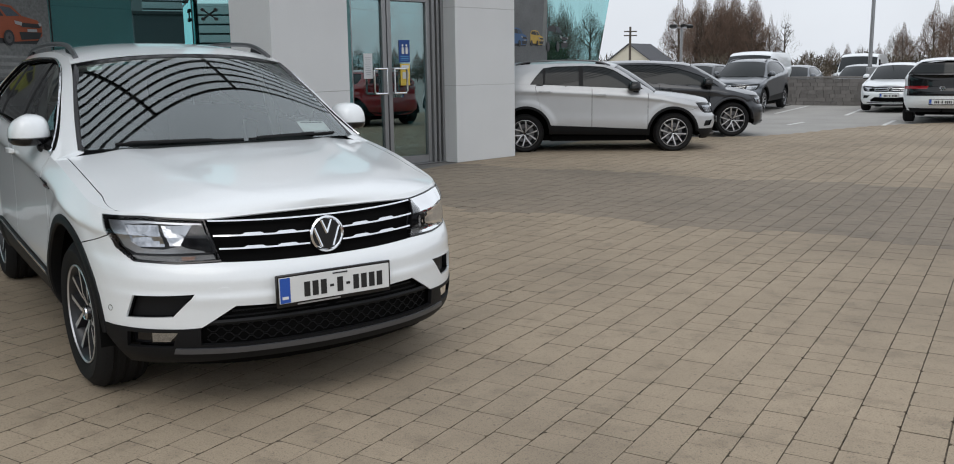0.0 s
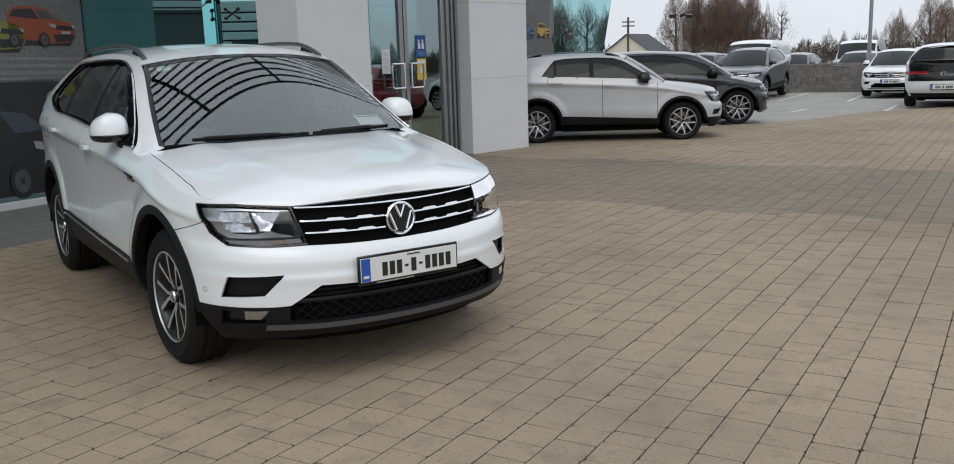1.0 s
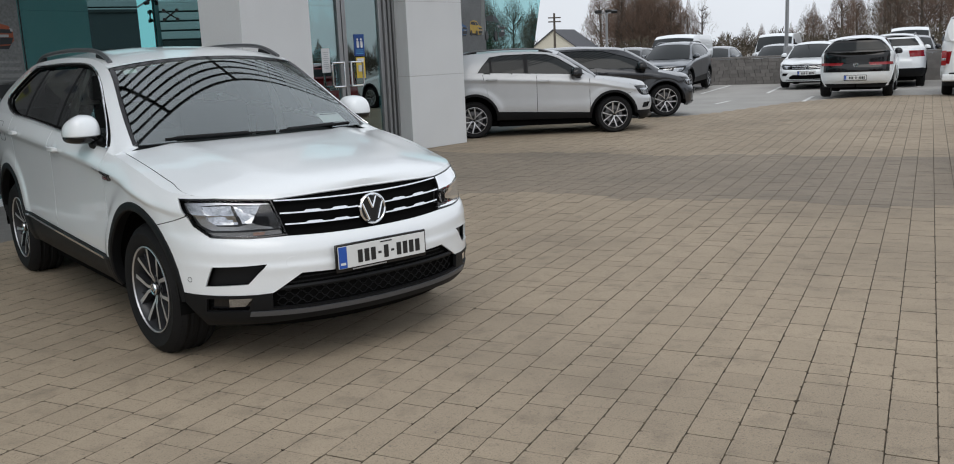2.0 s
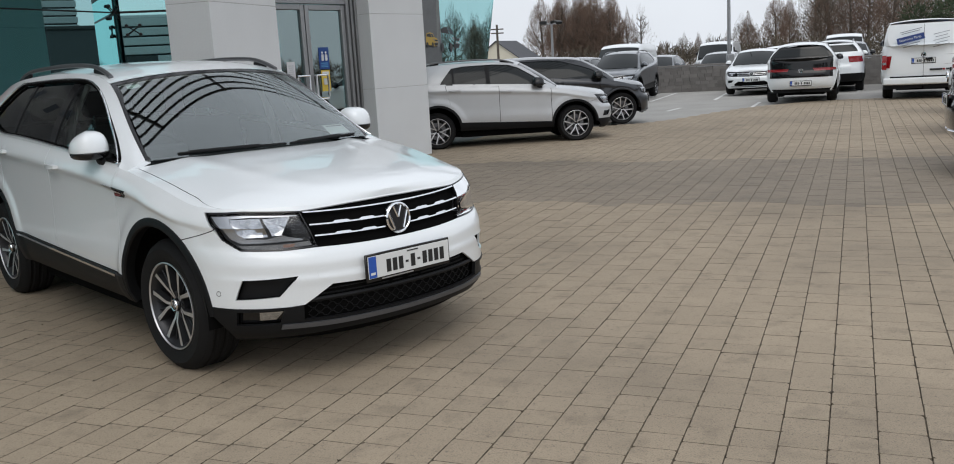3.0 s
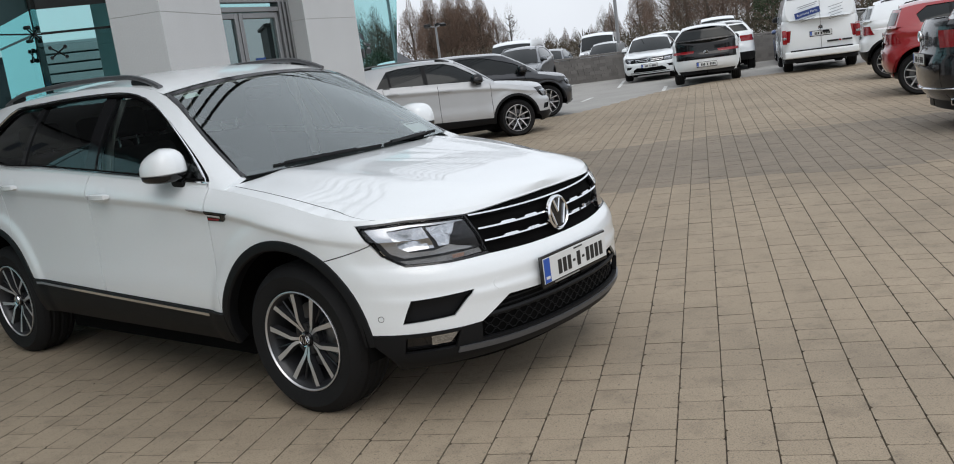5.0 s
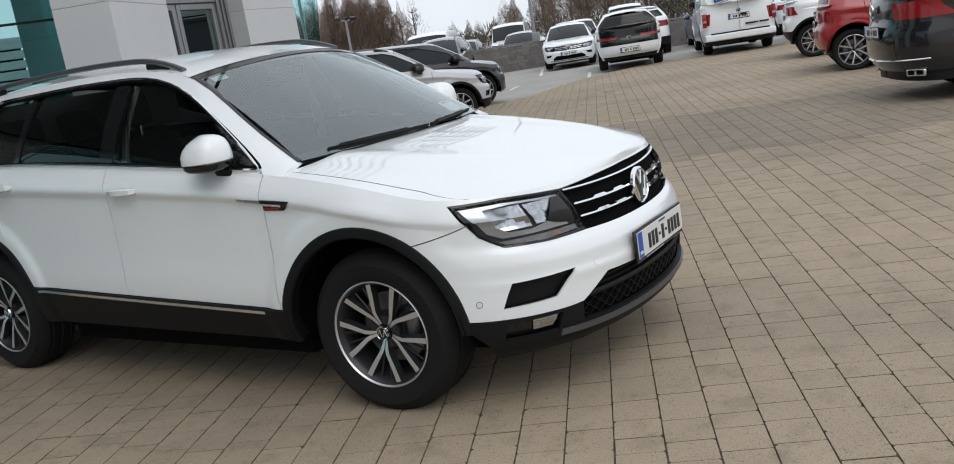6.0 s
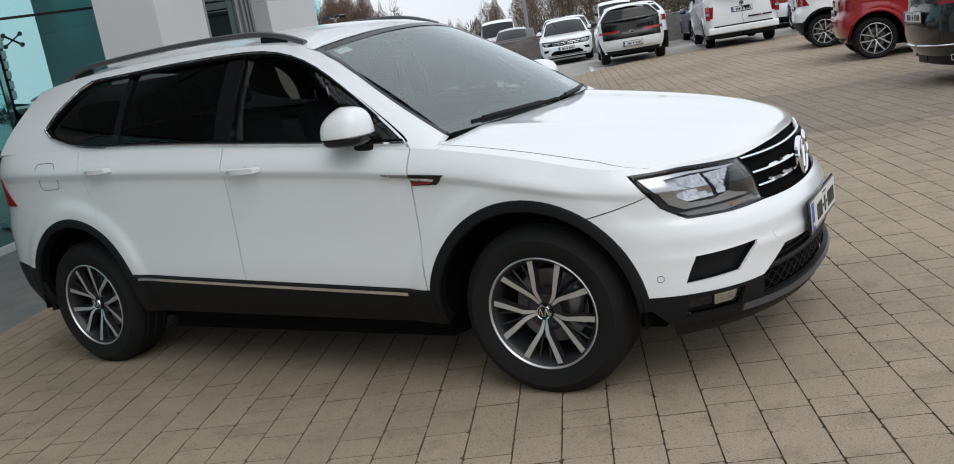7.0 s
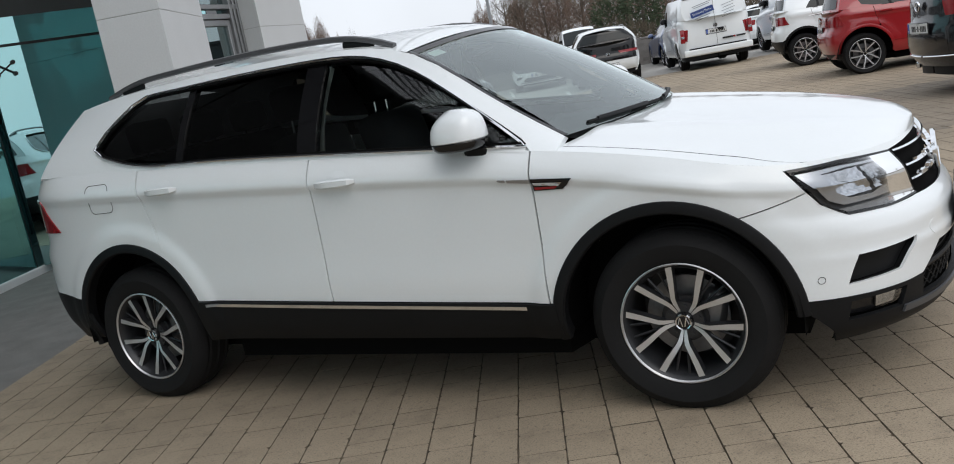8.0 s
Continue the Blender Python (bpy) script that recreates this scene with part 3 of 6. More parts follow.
    side_half = [(0.0, mz(0.655)), (sy(0.25), mz(0.658)), (sy(0.456), mz(0.666))] + [(sy(y), mz(z) - 0.006) for y, z in hl[4:]] + [(sy(0.829), mz(0.7775)), (sh.sxz(fcx + ra * math.cos(radians(fa0)), mz(0.72)), mz(0.72) - 0.001)] + arch_bump
    side_half += [(sy(0.86), zlow_f), (sy(0.63), mz(0.398)), (sy(0.555), mz(0.402)), (sy(0.425), mz(0.487)), (sy(0.2), mz(0.478)), (0.0, mz(0.476))]
    outline = side_half + [(-s, z) for s, z in reversed(side_half[1:-1])]
    holes = []
    tri = [(0.575, 0.545), (0.655, 0.45), (0.803, 0.442), (0.782, 0.54)]
    if front == "bars" or front == "sport":
        for sg in (-1, 1):
            holes.append([(sg * sy(y), mz(z)) for y, z in tri])
    panel("front_bumper", [outline] + holes, 0.015 if hero else step, paint, rim=0.012)
    if holes:
        for sg in (-1, 1):
            lp = [(sg * sy(y), mz(z)) for y, z in tri]
            v = skin("bumper_vent", [lp], fine, P, PLASTIC, root, off=-0.035)
            if hero:
                g = Geo()
                c = np.array(lp).mean(0)
                n = len(lp)
                fi = [tuple(c + (np.array(p) - c) * 1.06) for p in lp]
                for i in range(n):
                    a, b = fi[i], fi[(i + 1) % n]
                    rows = []
                    for t in np.linspace(0, 1, 7):
                        q = (a[0] + (b[0] - a[0]) * t, a[1] + (b[1] - a[1]) * t)
                        rows.append([tuple(P(np.array([q[0]]), np.array([q[1]]), o)[0]) for o in (-0.002, -0.036)])
                    g.grid(rows)
                g.put("vent_wall", PLASTIC, v)
    # lower dark apron of the bumper
    dark = PLASTIC if clad else paint
    zb0 = mz(0.235)
    fb1 = math.degrees(math.asin(max(-0.95, (zb0 - fcz) / ra)))
    ap = [(0.0, mz(0.318)), (sy(0.4), mz(0.321)), (sy(0.56), mz(0.327)), (sy(0.56), mz(0.398)), (sy(0.86), zlow_f - 0.005)] + [(sh.sxz(x, z), z) for x, z in arc(fcx, fcz, ra, fa1, fb1 + 15, 5)] + [(sy(0.8), zb0), (sy(0.4), mz(0.254)), (0.0, mz(0.25))]
    holes = [[(sg * sy(y), mz(z)) for y, z in ((0.64, 0.385), (0.66, 0.318), (0.805, 0.315), (0.80, 0.382))] for sg in (-1, 1)] if hero else []
    skin("bumper_apron", [ap + [(-s, z) for s, z in reversed(ap[1:-1])]] + holes, 0.018 if hero else step, P, dark, root, off=0.004, rim=0.02)
    lip = [(-0.655, 0.294), (-0.4, 0.287), (0, 0.283), (0.4, 0.287), (0.655, 0.294), (0.65, 0.316), (0.4, 0.309), (0, 0.305), (-0.4, 0.309), (-0.65, 0.316)]
    skin("bumper_lip", [[(sy(y), mz(z)) for y, z in lip]], fine, P, LIP if clad else PLASTIC, root, "satin grey lip under the bumper", off=0.013, rim=0.014)
    lg = [(-0.56, 0.324), (-0.4, 0.318), (0, 0.315), (0.4, 0.318), (0.56, 0.324), (0.555, 0.405), (0.425, 0.49), (0.2, 0.481), (0, 0.479), (-0.2, 0.481), (-0.425, 0.49), (-0.555, 0.405)]
    lgo = skin("lower_grille", [[(sy(y), mz(z)) for y, z in lg]], fine * 1.6, P, LINER, root, off=-0.05)
    if hero:
        g = Geo()
        for r in range(4):
            z0 = 0.334 + r * 0.024
            for side in (0, 1):
                pts = []
                for i in range(73):
                    y = -0.54 + i * 0.015
                    zz = z0 + (0.008 if (i + side * 2) % 4 < 2 else -0.008)
                    pts.append(tuple(P(np.array([sy(y)]), np.array([zz]), -0.024)[0]))
                if side == r % 2:
                    g.tube(pts, 0.0027, 5)
        g.put("honeycomb", PLASTIC, lgo)
        g = Geo().tube([tuple(P(np.array([sy(y)]), np.array([0.418]), -0.012)[0]) for y in np.linspace(-0.54, 0.54, 25)], 0.009, 6, squash=1.3)
        for r in range(2):
            g.tube([tuple(P(np.array([sy(y)]), np.array([0.437 + r * 0.022]), -0.03)[0]) for y in np.linspace(-0.48 + r * .04, 0.48 - r * .04, 25)], 0.005, 5)
        g.put("grille_bar", PLASTIC, lgo)
        for sg in (-1, 1):
            lp = [(sg * sy(y), z) for y, z in ((0.64, 0.385), (0.66, 0.318), (0.805, 0.315), (0.80, 0.382))]
            pocket = skin("fog_lamp", [lp], 0.011, P, GLOSSBLACK, root, "fog lamp in a gloss black pocket", off=-0.03)
            li = [(sg * sy(y), z) for y, z in ((0.645, 0.375), (0.675, 0.335), (0.735, 0.333), (0.735, 0.374))]
            skin("fog_reflector", [li], 0.008, P, REFLECTOR, pocket, off=-0.018, rim=0.01)
            skin("fog_lens", [li], 0.011, P, LAMP_GLASS, pocket, off=-0.006)
    # wings
    zt = [(x, float(sh.zs(x))) for x in np.linspace(mx(0.43), xd1 + gap, 14)]
    fa2 = math.degrees(math.acos(max(-0.99, min(0.99, (xd1 + gap + 0.055 - fcx) / ra))))
    fender = [(sy(0.830), mz(0.781)), (sy(0.846), mz(0.86))] + [(sh.sx(x), z) for x, z in zt] + [(sh.sx(xd1 + gap), low(mx(-0.486))), (sh.sx(xd1 + gap + 0.05), low(mx(-0.486)) - 0.005)] + [(sh.sxz(x, z), z) for x, z in arc(fcx, fcz, ra, 180 - math.degrees(math.asin((low(xd1) - fcz) / ra)), fa0 + 0.6, 18)]
    # doors and rear quarter
    t1 = [(x, float(sh.zs(x))) for x in np.linspace(xd1 - gap, xd2 + gap, 10)]
    fdoor = [(sh.sx(x), z) for x, z in t1] + [(sh.sx(x), low(x)) for x in np.linspace(xd2 + gap, xd1 - gap, 8)]
    ra_b = math.degrees(math.asin(max(-0.95, min(0.95, (low(rcx + ra) - rcz) / ra))))
    t2 = [(x, float(sh.zs(x))) for x in np.linspace(xd2 - gap, bulge, 9)]
    kink = (rcx + ra * math.cos(radians(52)), rcz + ra * math.sin(radians(52)))
    rdoor = [(sh.sx(x), z) for x, z in t2] + [(sh.sx(bulge + 0.02), float(sh.zs(bulge)) - 0.14)] + [(sh.sx(x), z) for x, z in [kink] + arc(rcx, rcz, ra, 52, ra_b, 6)[1:]] + [(sh.sx(x), low(x)) for x in np.linspace(rcx + ra * math.cos(radians(ra_b)) + 0.01, xd2 - gap, 6)]
    z_r = mz(k.get("zr", 0.585 if clad else 0.42))
    zq = float(sh.zs(mx(-3.5)))
    ra_l = 180 - math.degrees(math.asin((min(mz(0.56), z_r) - rcz) / ra))
    quarter = [(sh.sx(x), float(sh.zs(x))) for x in np.linspace(bulge - 2 * gap, mx(-3.62), 10)] + [(sh.sr(0.50 * ky), zq - 0.01), (sh.sr(0.50 * ky), z_r), (sx(-3.4), z_r), (sh.sx(rcx + ra * math.cos(radians(ra_l))), min(mz(0.56), z_r))] + [(sh.sx(x), z) for x, z in arc(rcx, rcz, ra, ra_l, 52, 12)[1:]] + [(sh.sx(bulge + 0.02 - 2 * gap), float(sh.zs(bulge)) - 0.14)]
    lamp = k.get("tl") or [(-3.27, 0.925), (-3.4, 1.035), (-3.44, 1.10), (-3.56, 1.105)]
    lamp_s = [(sx(lamp[0][0]), mz(lamp[0][1])), (sx(lamp[1][0]), mz(lamp[1][1])), (sx(lamp[2][0]), mz(lamp[2][1])), (sx(lamp[3][0]), mz(lamp[3][1])), (sh.sr(k.get('tl_in', 0.42) * ky), mz(lamp[3][1])), (sh.sr((k.get('tl_in', 0.42) + 0.04) * ky), mz(lamp[0][1] - 0.005))]
    for sg in (1, -1):
        mir = lambda lp: [(sg * a, b) for a, b in lp]
        flip = sg < 0
        panel("wing", [mir(fender)], step, paint, rim=0.012)
        d = panel("front_door", [mir(fdoor)], step, paint, rim=0.012)
        r = panel("rear_door", [mir(rdoor)], step, paint, rim=0.012)
        q = panel("rear_quarter", [mir(quarter)], step, paint, rim=0.012)
        skin("tail_lamp", [mir(lamp_s)], fine if hero else min(step, 0.035), P, LAMP_RED, root, "red tail lamp", off=0.016 if "split" in k else 0.006, rim=0.02)
        # cladding over the arches and along the sill
        am = dark
        for cx, cz, a0, a1 in ((fcx, fcz, fb1 + 15, 186), (rcx, rcz, -6, 190)):
            rows = []
            for a in np.linspace(radians(a0), radians(a1), 40 if hero else 22):
                row = []
                for rad, off in ((ra + 0.007, -0.002), (ra + 0.004, 0.007), (ra - 0.01, 0.011), (ra - 0.036, 0.009), (ra - 0.042, 0.0), (ra - 0.038, -0.05)):
                    x, z = cx + rad * math.cos(a), cz + rad * math.sin(a)
                    row.append(tuple(P(np.array([sg * sh.sxz(x, max(z, 0.2))]), np.array([max(z, 0.2)]), off)[0] + np.array([0, 0, min(0, z - 0.2)])))
                rows.append(row)
            Geo().grid(rows).put("arch_trim", am, root)
        sil = [(sh.sx(fcx - ra + 0.02), low(xd1) - 0.004)] + [(sh.sx(x), low(x) - 0.004) for x in np.linspace(xd1, rcx + ra - 0.02, 9)] + [(sh.sx(rcx + ra - 0.02), mz(0.33)), (sh.sx(mx(-1.4)), mz(0.315)), (sh.sx(fcx - ra + 0.02), mz(0.30))]
        s_ob = skin("sill_trim", [mir(sil)], step, P, am, root, off=0.012, rim=0.03)
        if hero:
            tr = [(x, low(x) - 0.012) for x in np.linspace(xd1 - 0.1, rcx + ra + 0.03, 14)]
            tr = tr + [(x, z - 0.014) for x, z in reversed(tr)]
            skin("sill_chrome", [mir([(sh.sx(x), z) for x, z in tr])], 0.011, P, CHROME, s_ob, "thin chrome strip along the sill", off=0.018, rim=0.006)
        # lower rear bumper
        lowb = [(sh.sx(rcx - ra + 0.03), min(mz(0.56), z_r)), (sx(-3.4), z_r - 0.005), (sh.sr(0.5 * ky), z_r - 0.005), (sh.sr(0.02), z_r - 0.005), (sh.sr(0.02), min(mz(0.34), z_r - 0.09)), (sx(-3.5), min(mz(0.32), z_r - 0.11)), (sh.sx(rcx - ra + 0.09), min(mz(0.34), z_r - 0.09))]
        skin("rear_apron", [mir(lowb)], step, P, am if clad else PLASTIC, root, off=0.004, rim=0.02)
        # door handles and the fuel flap
        if hero or step < 0.07:
            for xx, zz, par in ((mx(-1.385), mz(1.018), d), (mx(-2.405), mz(1.082), r)):
                c = P(np.array([sg * sh.sx(xx)]), np.array([zz]))[0]
                h = Geo()
                rows = []
                for dx, oy, hz in ((-0.105, 0.0, 0.010), (-0.085, 0.02, 0.015), (-0.04, 0.033, 0.018), (0.03, 0.034, 0.018), (0.085, 0.026, 0.016), (0.108, 0.0, 0.010)):
                    rows.append([(c[0] + dx, c[1] - sg * (oy * (0.35 if t in (0, 4) else 1.0)), c[2] + dz * hz) for t, dz in enumerate((-1, -0.55, 0.1, 0.75, 1))])
                h.grid(rows).put("door_handle", paint, par)
                cup = Geo()
                rows = []
                for t in np.linspace(0, math.pi, 9):
                    rows.append([tuple(P(np.array([sg * sh.sx(xx + 0.02 + 0.055 * math.cos(t) * q_)]), np.array([zz + 0.008 + 0.042 * math.sin(t) * q_]), 0.0015 + 0.003 * (1 - q_))[0]) for q_ in (0.3, 0.7, 1.0)])
                cup.grid(rows).put("handle_recess", paint, par)
    # bonnet, with the wing tops as its margins
    def hood(u, s, off=0.0):
        e = sh.raw(s, sh.zs(sh.X(np.abs(s))))
        x = e[..., 0]
        ze = e[..., 2]
        zc = k_zc(x)
        au = np.abs(u)
        crown = (np.maximum(zc, ze) - ze) * (1 - au ** 2.6)
        fold = 0.011 * np.exp(-((au - 0.60 + 0.10 * np.clip(x / sh.mx(0.8), -1, 1)) / 0.09) ** 2) * np.clip((sh.mx(0.74) - x) / 0.5, 0, 1)
        return np.stack([x, -u * np.abs(e[..., 1]), ze + crown + fold + off], -1)

    zc = k.get("hoodline") or [(0.84, 0.86), (0.76, 0.905), (0.6, 0.955), (0.3, 1.008), (-0.1, 1.056), (-0.4, 1.085), (-0.7, 1.10)]
    k_zc = cspline([mx(p[0]) for p in zc], [mz(p[1]) for p in zc])
    s0, s1 = 0.0, sh.sx(mx(-0.55 + k.get("cowl", 0.0) * 0.8))
    ss = np.concatenate([np.linspace(0.0, sy(0.6), 16)[1:], np.linspace(sy(0.6), s1, 34 if hero else 18)[1:]])
    rows = []
    nose_e = P(np.array([0.0]), np.array([float(sh.zs(sh.mx(0.84)))]))[0]
    us = np.linspace(-0.93, 0.93, 49 if hero else 25)
    for s in ss:
        # the bonnet's rear edge bows ahead of the glass
        um = 1.0 - 0.07 * float(np.clip((s - sy(0.80)) / max(1e-6, sh.sx(mx(0.30)) - sy(0.80)), 0, 1))
        us = np.linspace(-um, um, 49 if hero else 25)
        xb = sh.x0 - 0.03 + 0.16 * k["base"] * (1 - us ** 2)
        r_ = hood(us, np.minimum(s, np.interp(-xb, -sh.SX, sh.S)) if s > sy(0.8) else np.full(len(us), s))
        rows.append([tuple(q) for q in r_])
    bon = Geo().grid([[tuple(nose_e)] * len(us)] + rows).put("bonnet", paint, root, smooth=50)
    lip_lo = [(sy(0.846), mz(0.862)), (sy(0.72), mz(0.8595)), (sy(0.502), mz(0.8425)), (sy(0.25), mz(0.8515)), (0.0, mz(0.8545))]
    lip_hi = [(s_, float(sh.zs(sh.X(s_))) + 0.0005) for s_ in np.linspace(0.0, sh.sx(mx(0.40)), 16)]
    skin("bonnet_lip", [lip_hi[:1] + lip_hi[1:] + lip_lo + [(-a_, b_) for a_, b_ in reversed(lip_lo[:-1])] + [(-a_, b_) for a_, b_ in reversed(lip_hi[1:])]], min(step, 0.012), P, paint, bon, rim=0.012)
    for sg in (-1, 1):
        rows = []
        for s in ss:
            if s > sy(0.80):
                um = 1.0 - 0.07 * float(np.clip((s - sy(0.80)) / max(1e-6, sh.sx(mx(0.30)) - sy(0.80)), 0, 1))
                rows.append([tuple(q) for q in hood(np.linspace(um + 0.005 * (1 - um) / 0.07, 1.0, 5) * sg, np.full(5, s))])
        Geo().grid(rows).put("wing_top", paint, root)
    # glasshouse: windscreen, roof, rear screen
    x0, xw, x1 = sh.x0, sh.xw, sh.x1
    aa = np.linspace(-1, 1, 25)

    def row(x, bow, crown, inset=0.0, drop=0.0):
        y, z = float(sh.ry(x)) - inset, float(sh.rz(x)) - drop
        return [(x + bow * (1 - a * a), y * a, z + crown * (1 - abs(a) ** 2.4)) for a in aa]

    e0, e1 = Vector((x0, float(sh.ry(x0)) - 0.02, float(sh.rz(x0)))), Vector((xw, float(sh.ry(xw)) - 0.02, float(sh.rz(xw))))

    def screen(a_, t_):
        q = e0.lerp(e1, t_)
        bulge_ = 0.014 * 4 * t_ * (1 - t_)
        return Vector((q.x + (0.155 * k["base"] - 0.055 * t_) * (1 - a_ * a_) + bulge_ * 0.6, q.y * a_, q.z + (0.012 + 0.04 * t_) * (1 - a_ * a_) + bulge_))

    sh.screen = screen
    ws = [[tuple(screen(a_, t_)) for a_ in np.linspace(-1, 1, 41)] for t_ in np.linspace(0, 1, 21)]
    w_ob = Geo().grid(ws).put("windscreen", tint[0], root, "curved windscreen")
    for sg in (-1, 1):
        edge = Geo().grid([[(x, sg * (float(sh.ry(x)) - o), float(sh.rz(x)) + dz) for o, dz in ((0.0, 0.001), (0.012, 0.006), (0.034, 0.004))] for x in np.linspace(x0 - 0.0, xw, 12)])
        edge.put("screen_edge", GLOSSBLACK, w_ob)
    if hero:
        top = [[tuple(screen(a_, t_) + Vector((0.002, 0, 0.003))) for a_ in aa] for t_ in (0.965, 0.985, 1.005)]
        Geo().grid(top).put("screen_band", GLOSSBLACK, w_ob)
    xr = k.get("tail_x") or (-3.37, -3.2)
    roof = [row(x, 0.10 * max(0.0, 1 - (xw - x) / 0.7), 0.052 + 0.006 * math.sin((xw - x) / (xw - x1) * math.pi), 0.0, 0.0) for x in np.linspace(xw - 0.012, mx(xr[1]) - 0.03, 18)]
    r_ob = Geo().grid(roof).put("roof", paint, root, smooth=50)
    if hero:
        Geo().grid([[(p[0], p[1] * 0.97, p[2] - 0.03) for p in r_] for r_ in roof]).put("headliner", HEADLINER, root)
    zt_ = float(sh.rz(mx(xr[1]))) - 0.02
    zb_ = float(sh.zs(mx(-3.4))) - 0.01
    back, backg = [], []
    for t in np.linspace(0, 1, 8):
        z = zb_ + (zt_ - zb_) * t
        x = mx(xr[0]) + (mx(xr[1]) - mx(xr[0])) * t
        y = -float(G(np.array([x]), np.array([z]))[0][1])
        bow = 0.13 if not van else 0.03
        back.append([(x - bow * (1 - a * a), y * a, z) for a in aa])
        backg.append([(x - bow * (1 - (0.88 * a) ** 2) - 0.008, y * a * 0.88, z) for a in aa])
    Geo().grid(back).put("tailgate_frame", k.get("tail_mat", paint), root)
    Geo().grid(backg[1:7]).put("rear_screen", tint[2], root)
    # rear panel under the screen
    split = mz(k["split"]) if "split" in k else z_r
    for za, zb2, tw, off_, mt, nm in ((z_r, split, 0.52, 0.003, paint, "rear_bumper"), (split, zb_ + 0.015, k.get("tail_w", 0.52), 0.003 + 0.004 * ("split" in k), k.get("tail_mat", paint), "tailgate")):
        if zb2 - za < 0.01:
            continue
        s = np.linspace(sh.sr(tw * ky), 2 * sh.smax - sh.sr(tw * ky), 33)
        sq = np.where(s <= sh.smax, s, s - 2 * sh.smax)
        rows = [[tuple(q) for q in np.concatenate([P(sq[:16], np.full(16, z), off_), P(sq[16:17], np.full(1, z), off_), P(sq[17:], np.full(16, z), off_)])] for z in np.linspace(za, zb2, 14)]
        Geo().grid(rows).put(nm, mt, root)
    Geo().grid([[p, (min(p[0], sh.mx(-3.30)) - 0.20 * (1 - (p[1] / max(abs(back[0][0][1]), 0.1)) ** 2) - 0.02, p[1], p[2] - 0.004)] for p in back[0]]).put("tailgate_ledge", paint, root)
    # side frames and panes
    win = k.get("win") or [(-0.505, 1.06), (-1.0, 1.102), (-1.52, 1.143), (-2.3, 1.191), (-2.52, 1.203), (-2.70, 1.236), (-2.85, 1.277), (-2.895, 1.293), (-2.915, 1.316), (-2.902, 1.345), (-2.81, 1.43), (-2.72, 1.500), (-2.66, 1.526), (-2.55, 1.535), (-2.1, 1.541), (-1.6, 1.538), (-1.32, 1.515), (-1.12, 1.455), (-0.8, 1.265)]
    cow = k.get("cowl", 0.0)
    win = [(mx(x + (cow if x > -1.0 else 0)), mz(z)) for x, z in win]
    if "win" not in k:
        # one smooth outline with its only corner at the mirror
        loop_ = win + win[:1]
        d_ = [0.0]
        for p, q in zip(loop_, loop_[1:]):
            d_.append(d_[-1] + math.dist(p, q))
        fx_, fz_ = cspline(d_, [p[0] for p in loop_]), cspline(d_, [p[1] for p in loop_])
        win = [(float(fx_(v)), float(fz_(v))) for v in np.linspace(0, d_[-1], 56 if hero else 24, endpoint=False)]
    ztop = [(x, float(sh.rz(x)) - 0.0005) for x in np.linspace(x0, mx(xr[1]), 26)]
    frame_o = ztop + [(mx(xr[0]), zb_ + 0.01)] + [(x, float(sh.zs(x)) - 0.001) for x in np.linspace(mx(xr[0]), x0, 18)]
    bps = k.get("pillars") or [(-1.50, -1.60), (-2.29, -2.33)]
    for sg in (1, -1):
        surf = G if sg > 0 else mirrored(G)
        flip = sg < 0
        skin("side_frame", [frame_o] + ([win] if win else []), min(step, 0.024), surf, paint, root, rim=0.03, flip=flip)
        if not win:
            continue
        gl = skin("side_window", [win], min(step, 0.03), surf, PRIVACY_GLASS if hero else tint[1], root, off=-0.012, flip=flip) if not hero else None
        if not hero and step < 0.06 and not van:
            for (a, b) in [(mx(p), mx(q)) for p, q in bps]:
                skin("window_pillar", [clip_x(win, b, a)], 0.03, surf, PLASTIC, root, off=-0.004, flip=flip)
        if hero:
            cuts = [mx(0.0)] + [mx(v) for pr in bps for v in pr] + [mx(-3.3)]
            for i, (a, b) in enumerate(zip(cuts[::2], cuts[1::2])):
                lp = clip_x(win, b, a)
                skin("side_window", [lp], 0.025, surf, SIDE_GLASS if i == 0 else PRIVACY_GLASS, root, off=-0.012, flip=flip)
            for (a, b) in [(mx(p), mx(q)) for p, q in bps]:
                skin("window_pillar", [clip_x(win, b, a)], 0.02, surf, GLOSSBLACK, root, off=-0.006, rim=0.03, flip=flip)
            # painted belt and the bright strip on it
            half_ = sorted([p for p in win if p[1] < 1.06 + 0.062 * (-0.5 - p[0]) + 0.035 and p[0] > -2.9])
            bx = np.linspace(half_[0][0], half_[-1][0], 60)
            bz = np.interp(bx, [p[0] for p in half_], [p[1] for p in half_])
            belt = [[tuple(surf(np.array([x]), np.array([z]), o)[0]) for z, o in ((float(sh.zs(x)) - 0.006, 0.0015), (zz - 0.006, 0.003), (zz + 0.002, 0.003))] for x, zz in zip(bx, bz)]
            Geo().grid(belt).put("belt_panel", paint, root)
            strip = [[tuple(surf(np.array([x]), np.array([z]), o)[0]) for z, o in ((zz - 0.004, 0.004), (zz - 0.002, 0.008), (zz + 0.006, 0.008), (zz + 0.008, 0.003))] for x, zz in zip(bx, bz)]
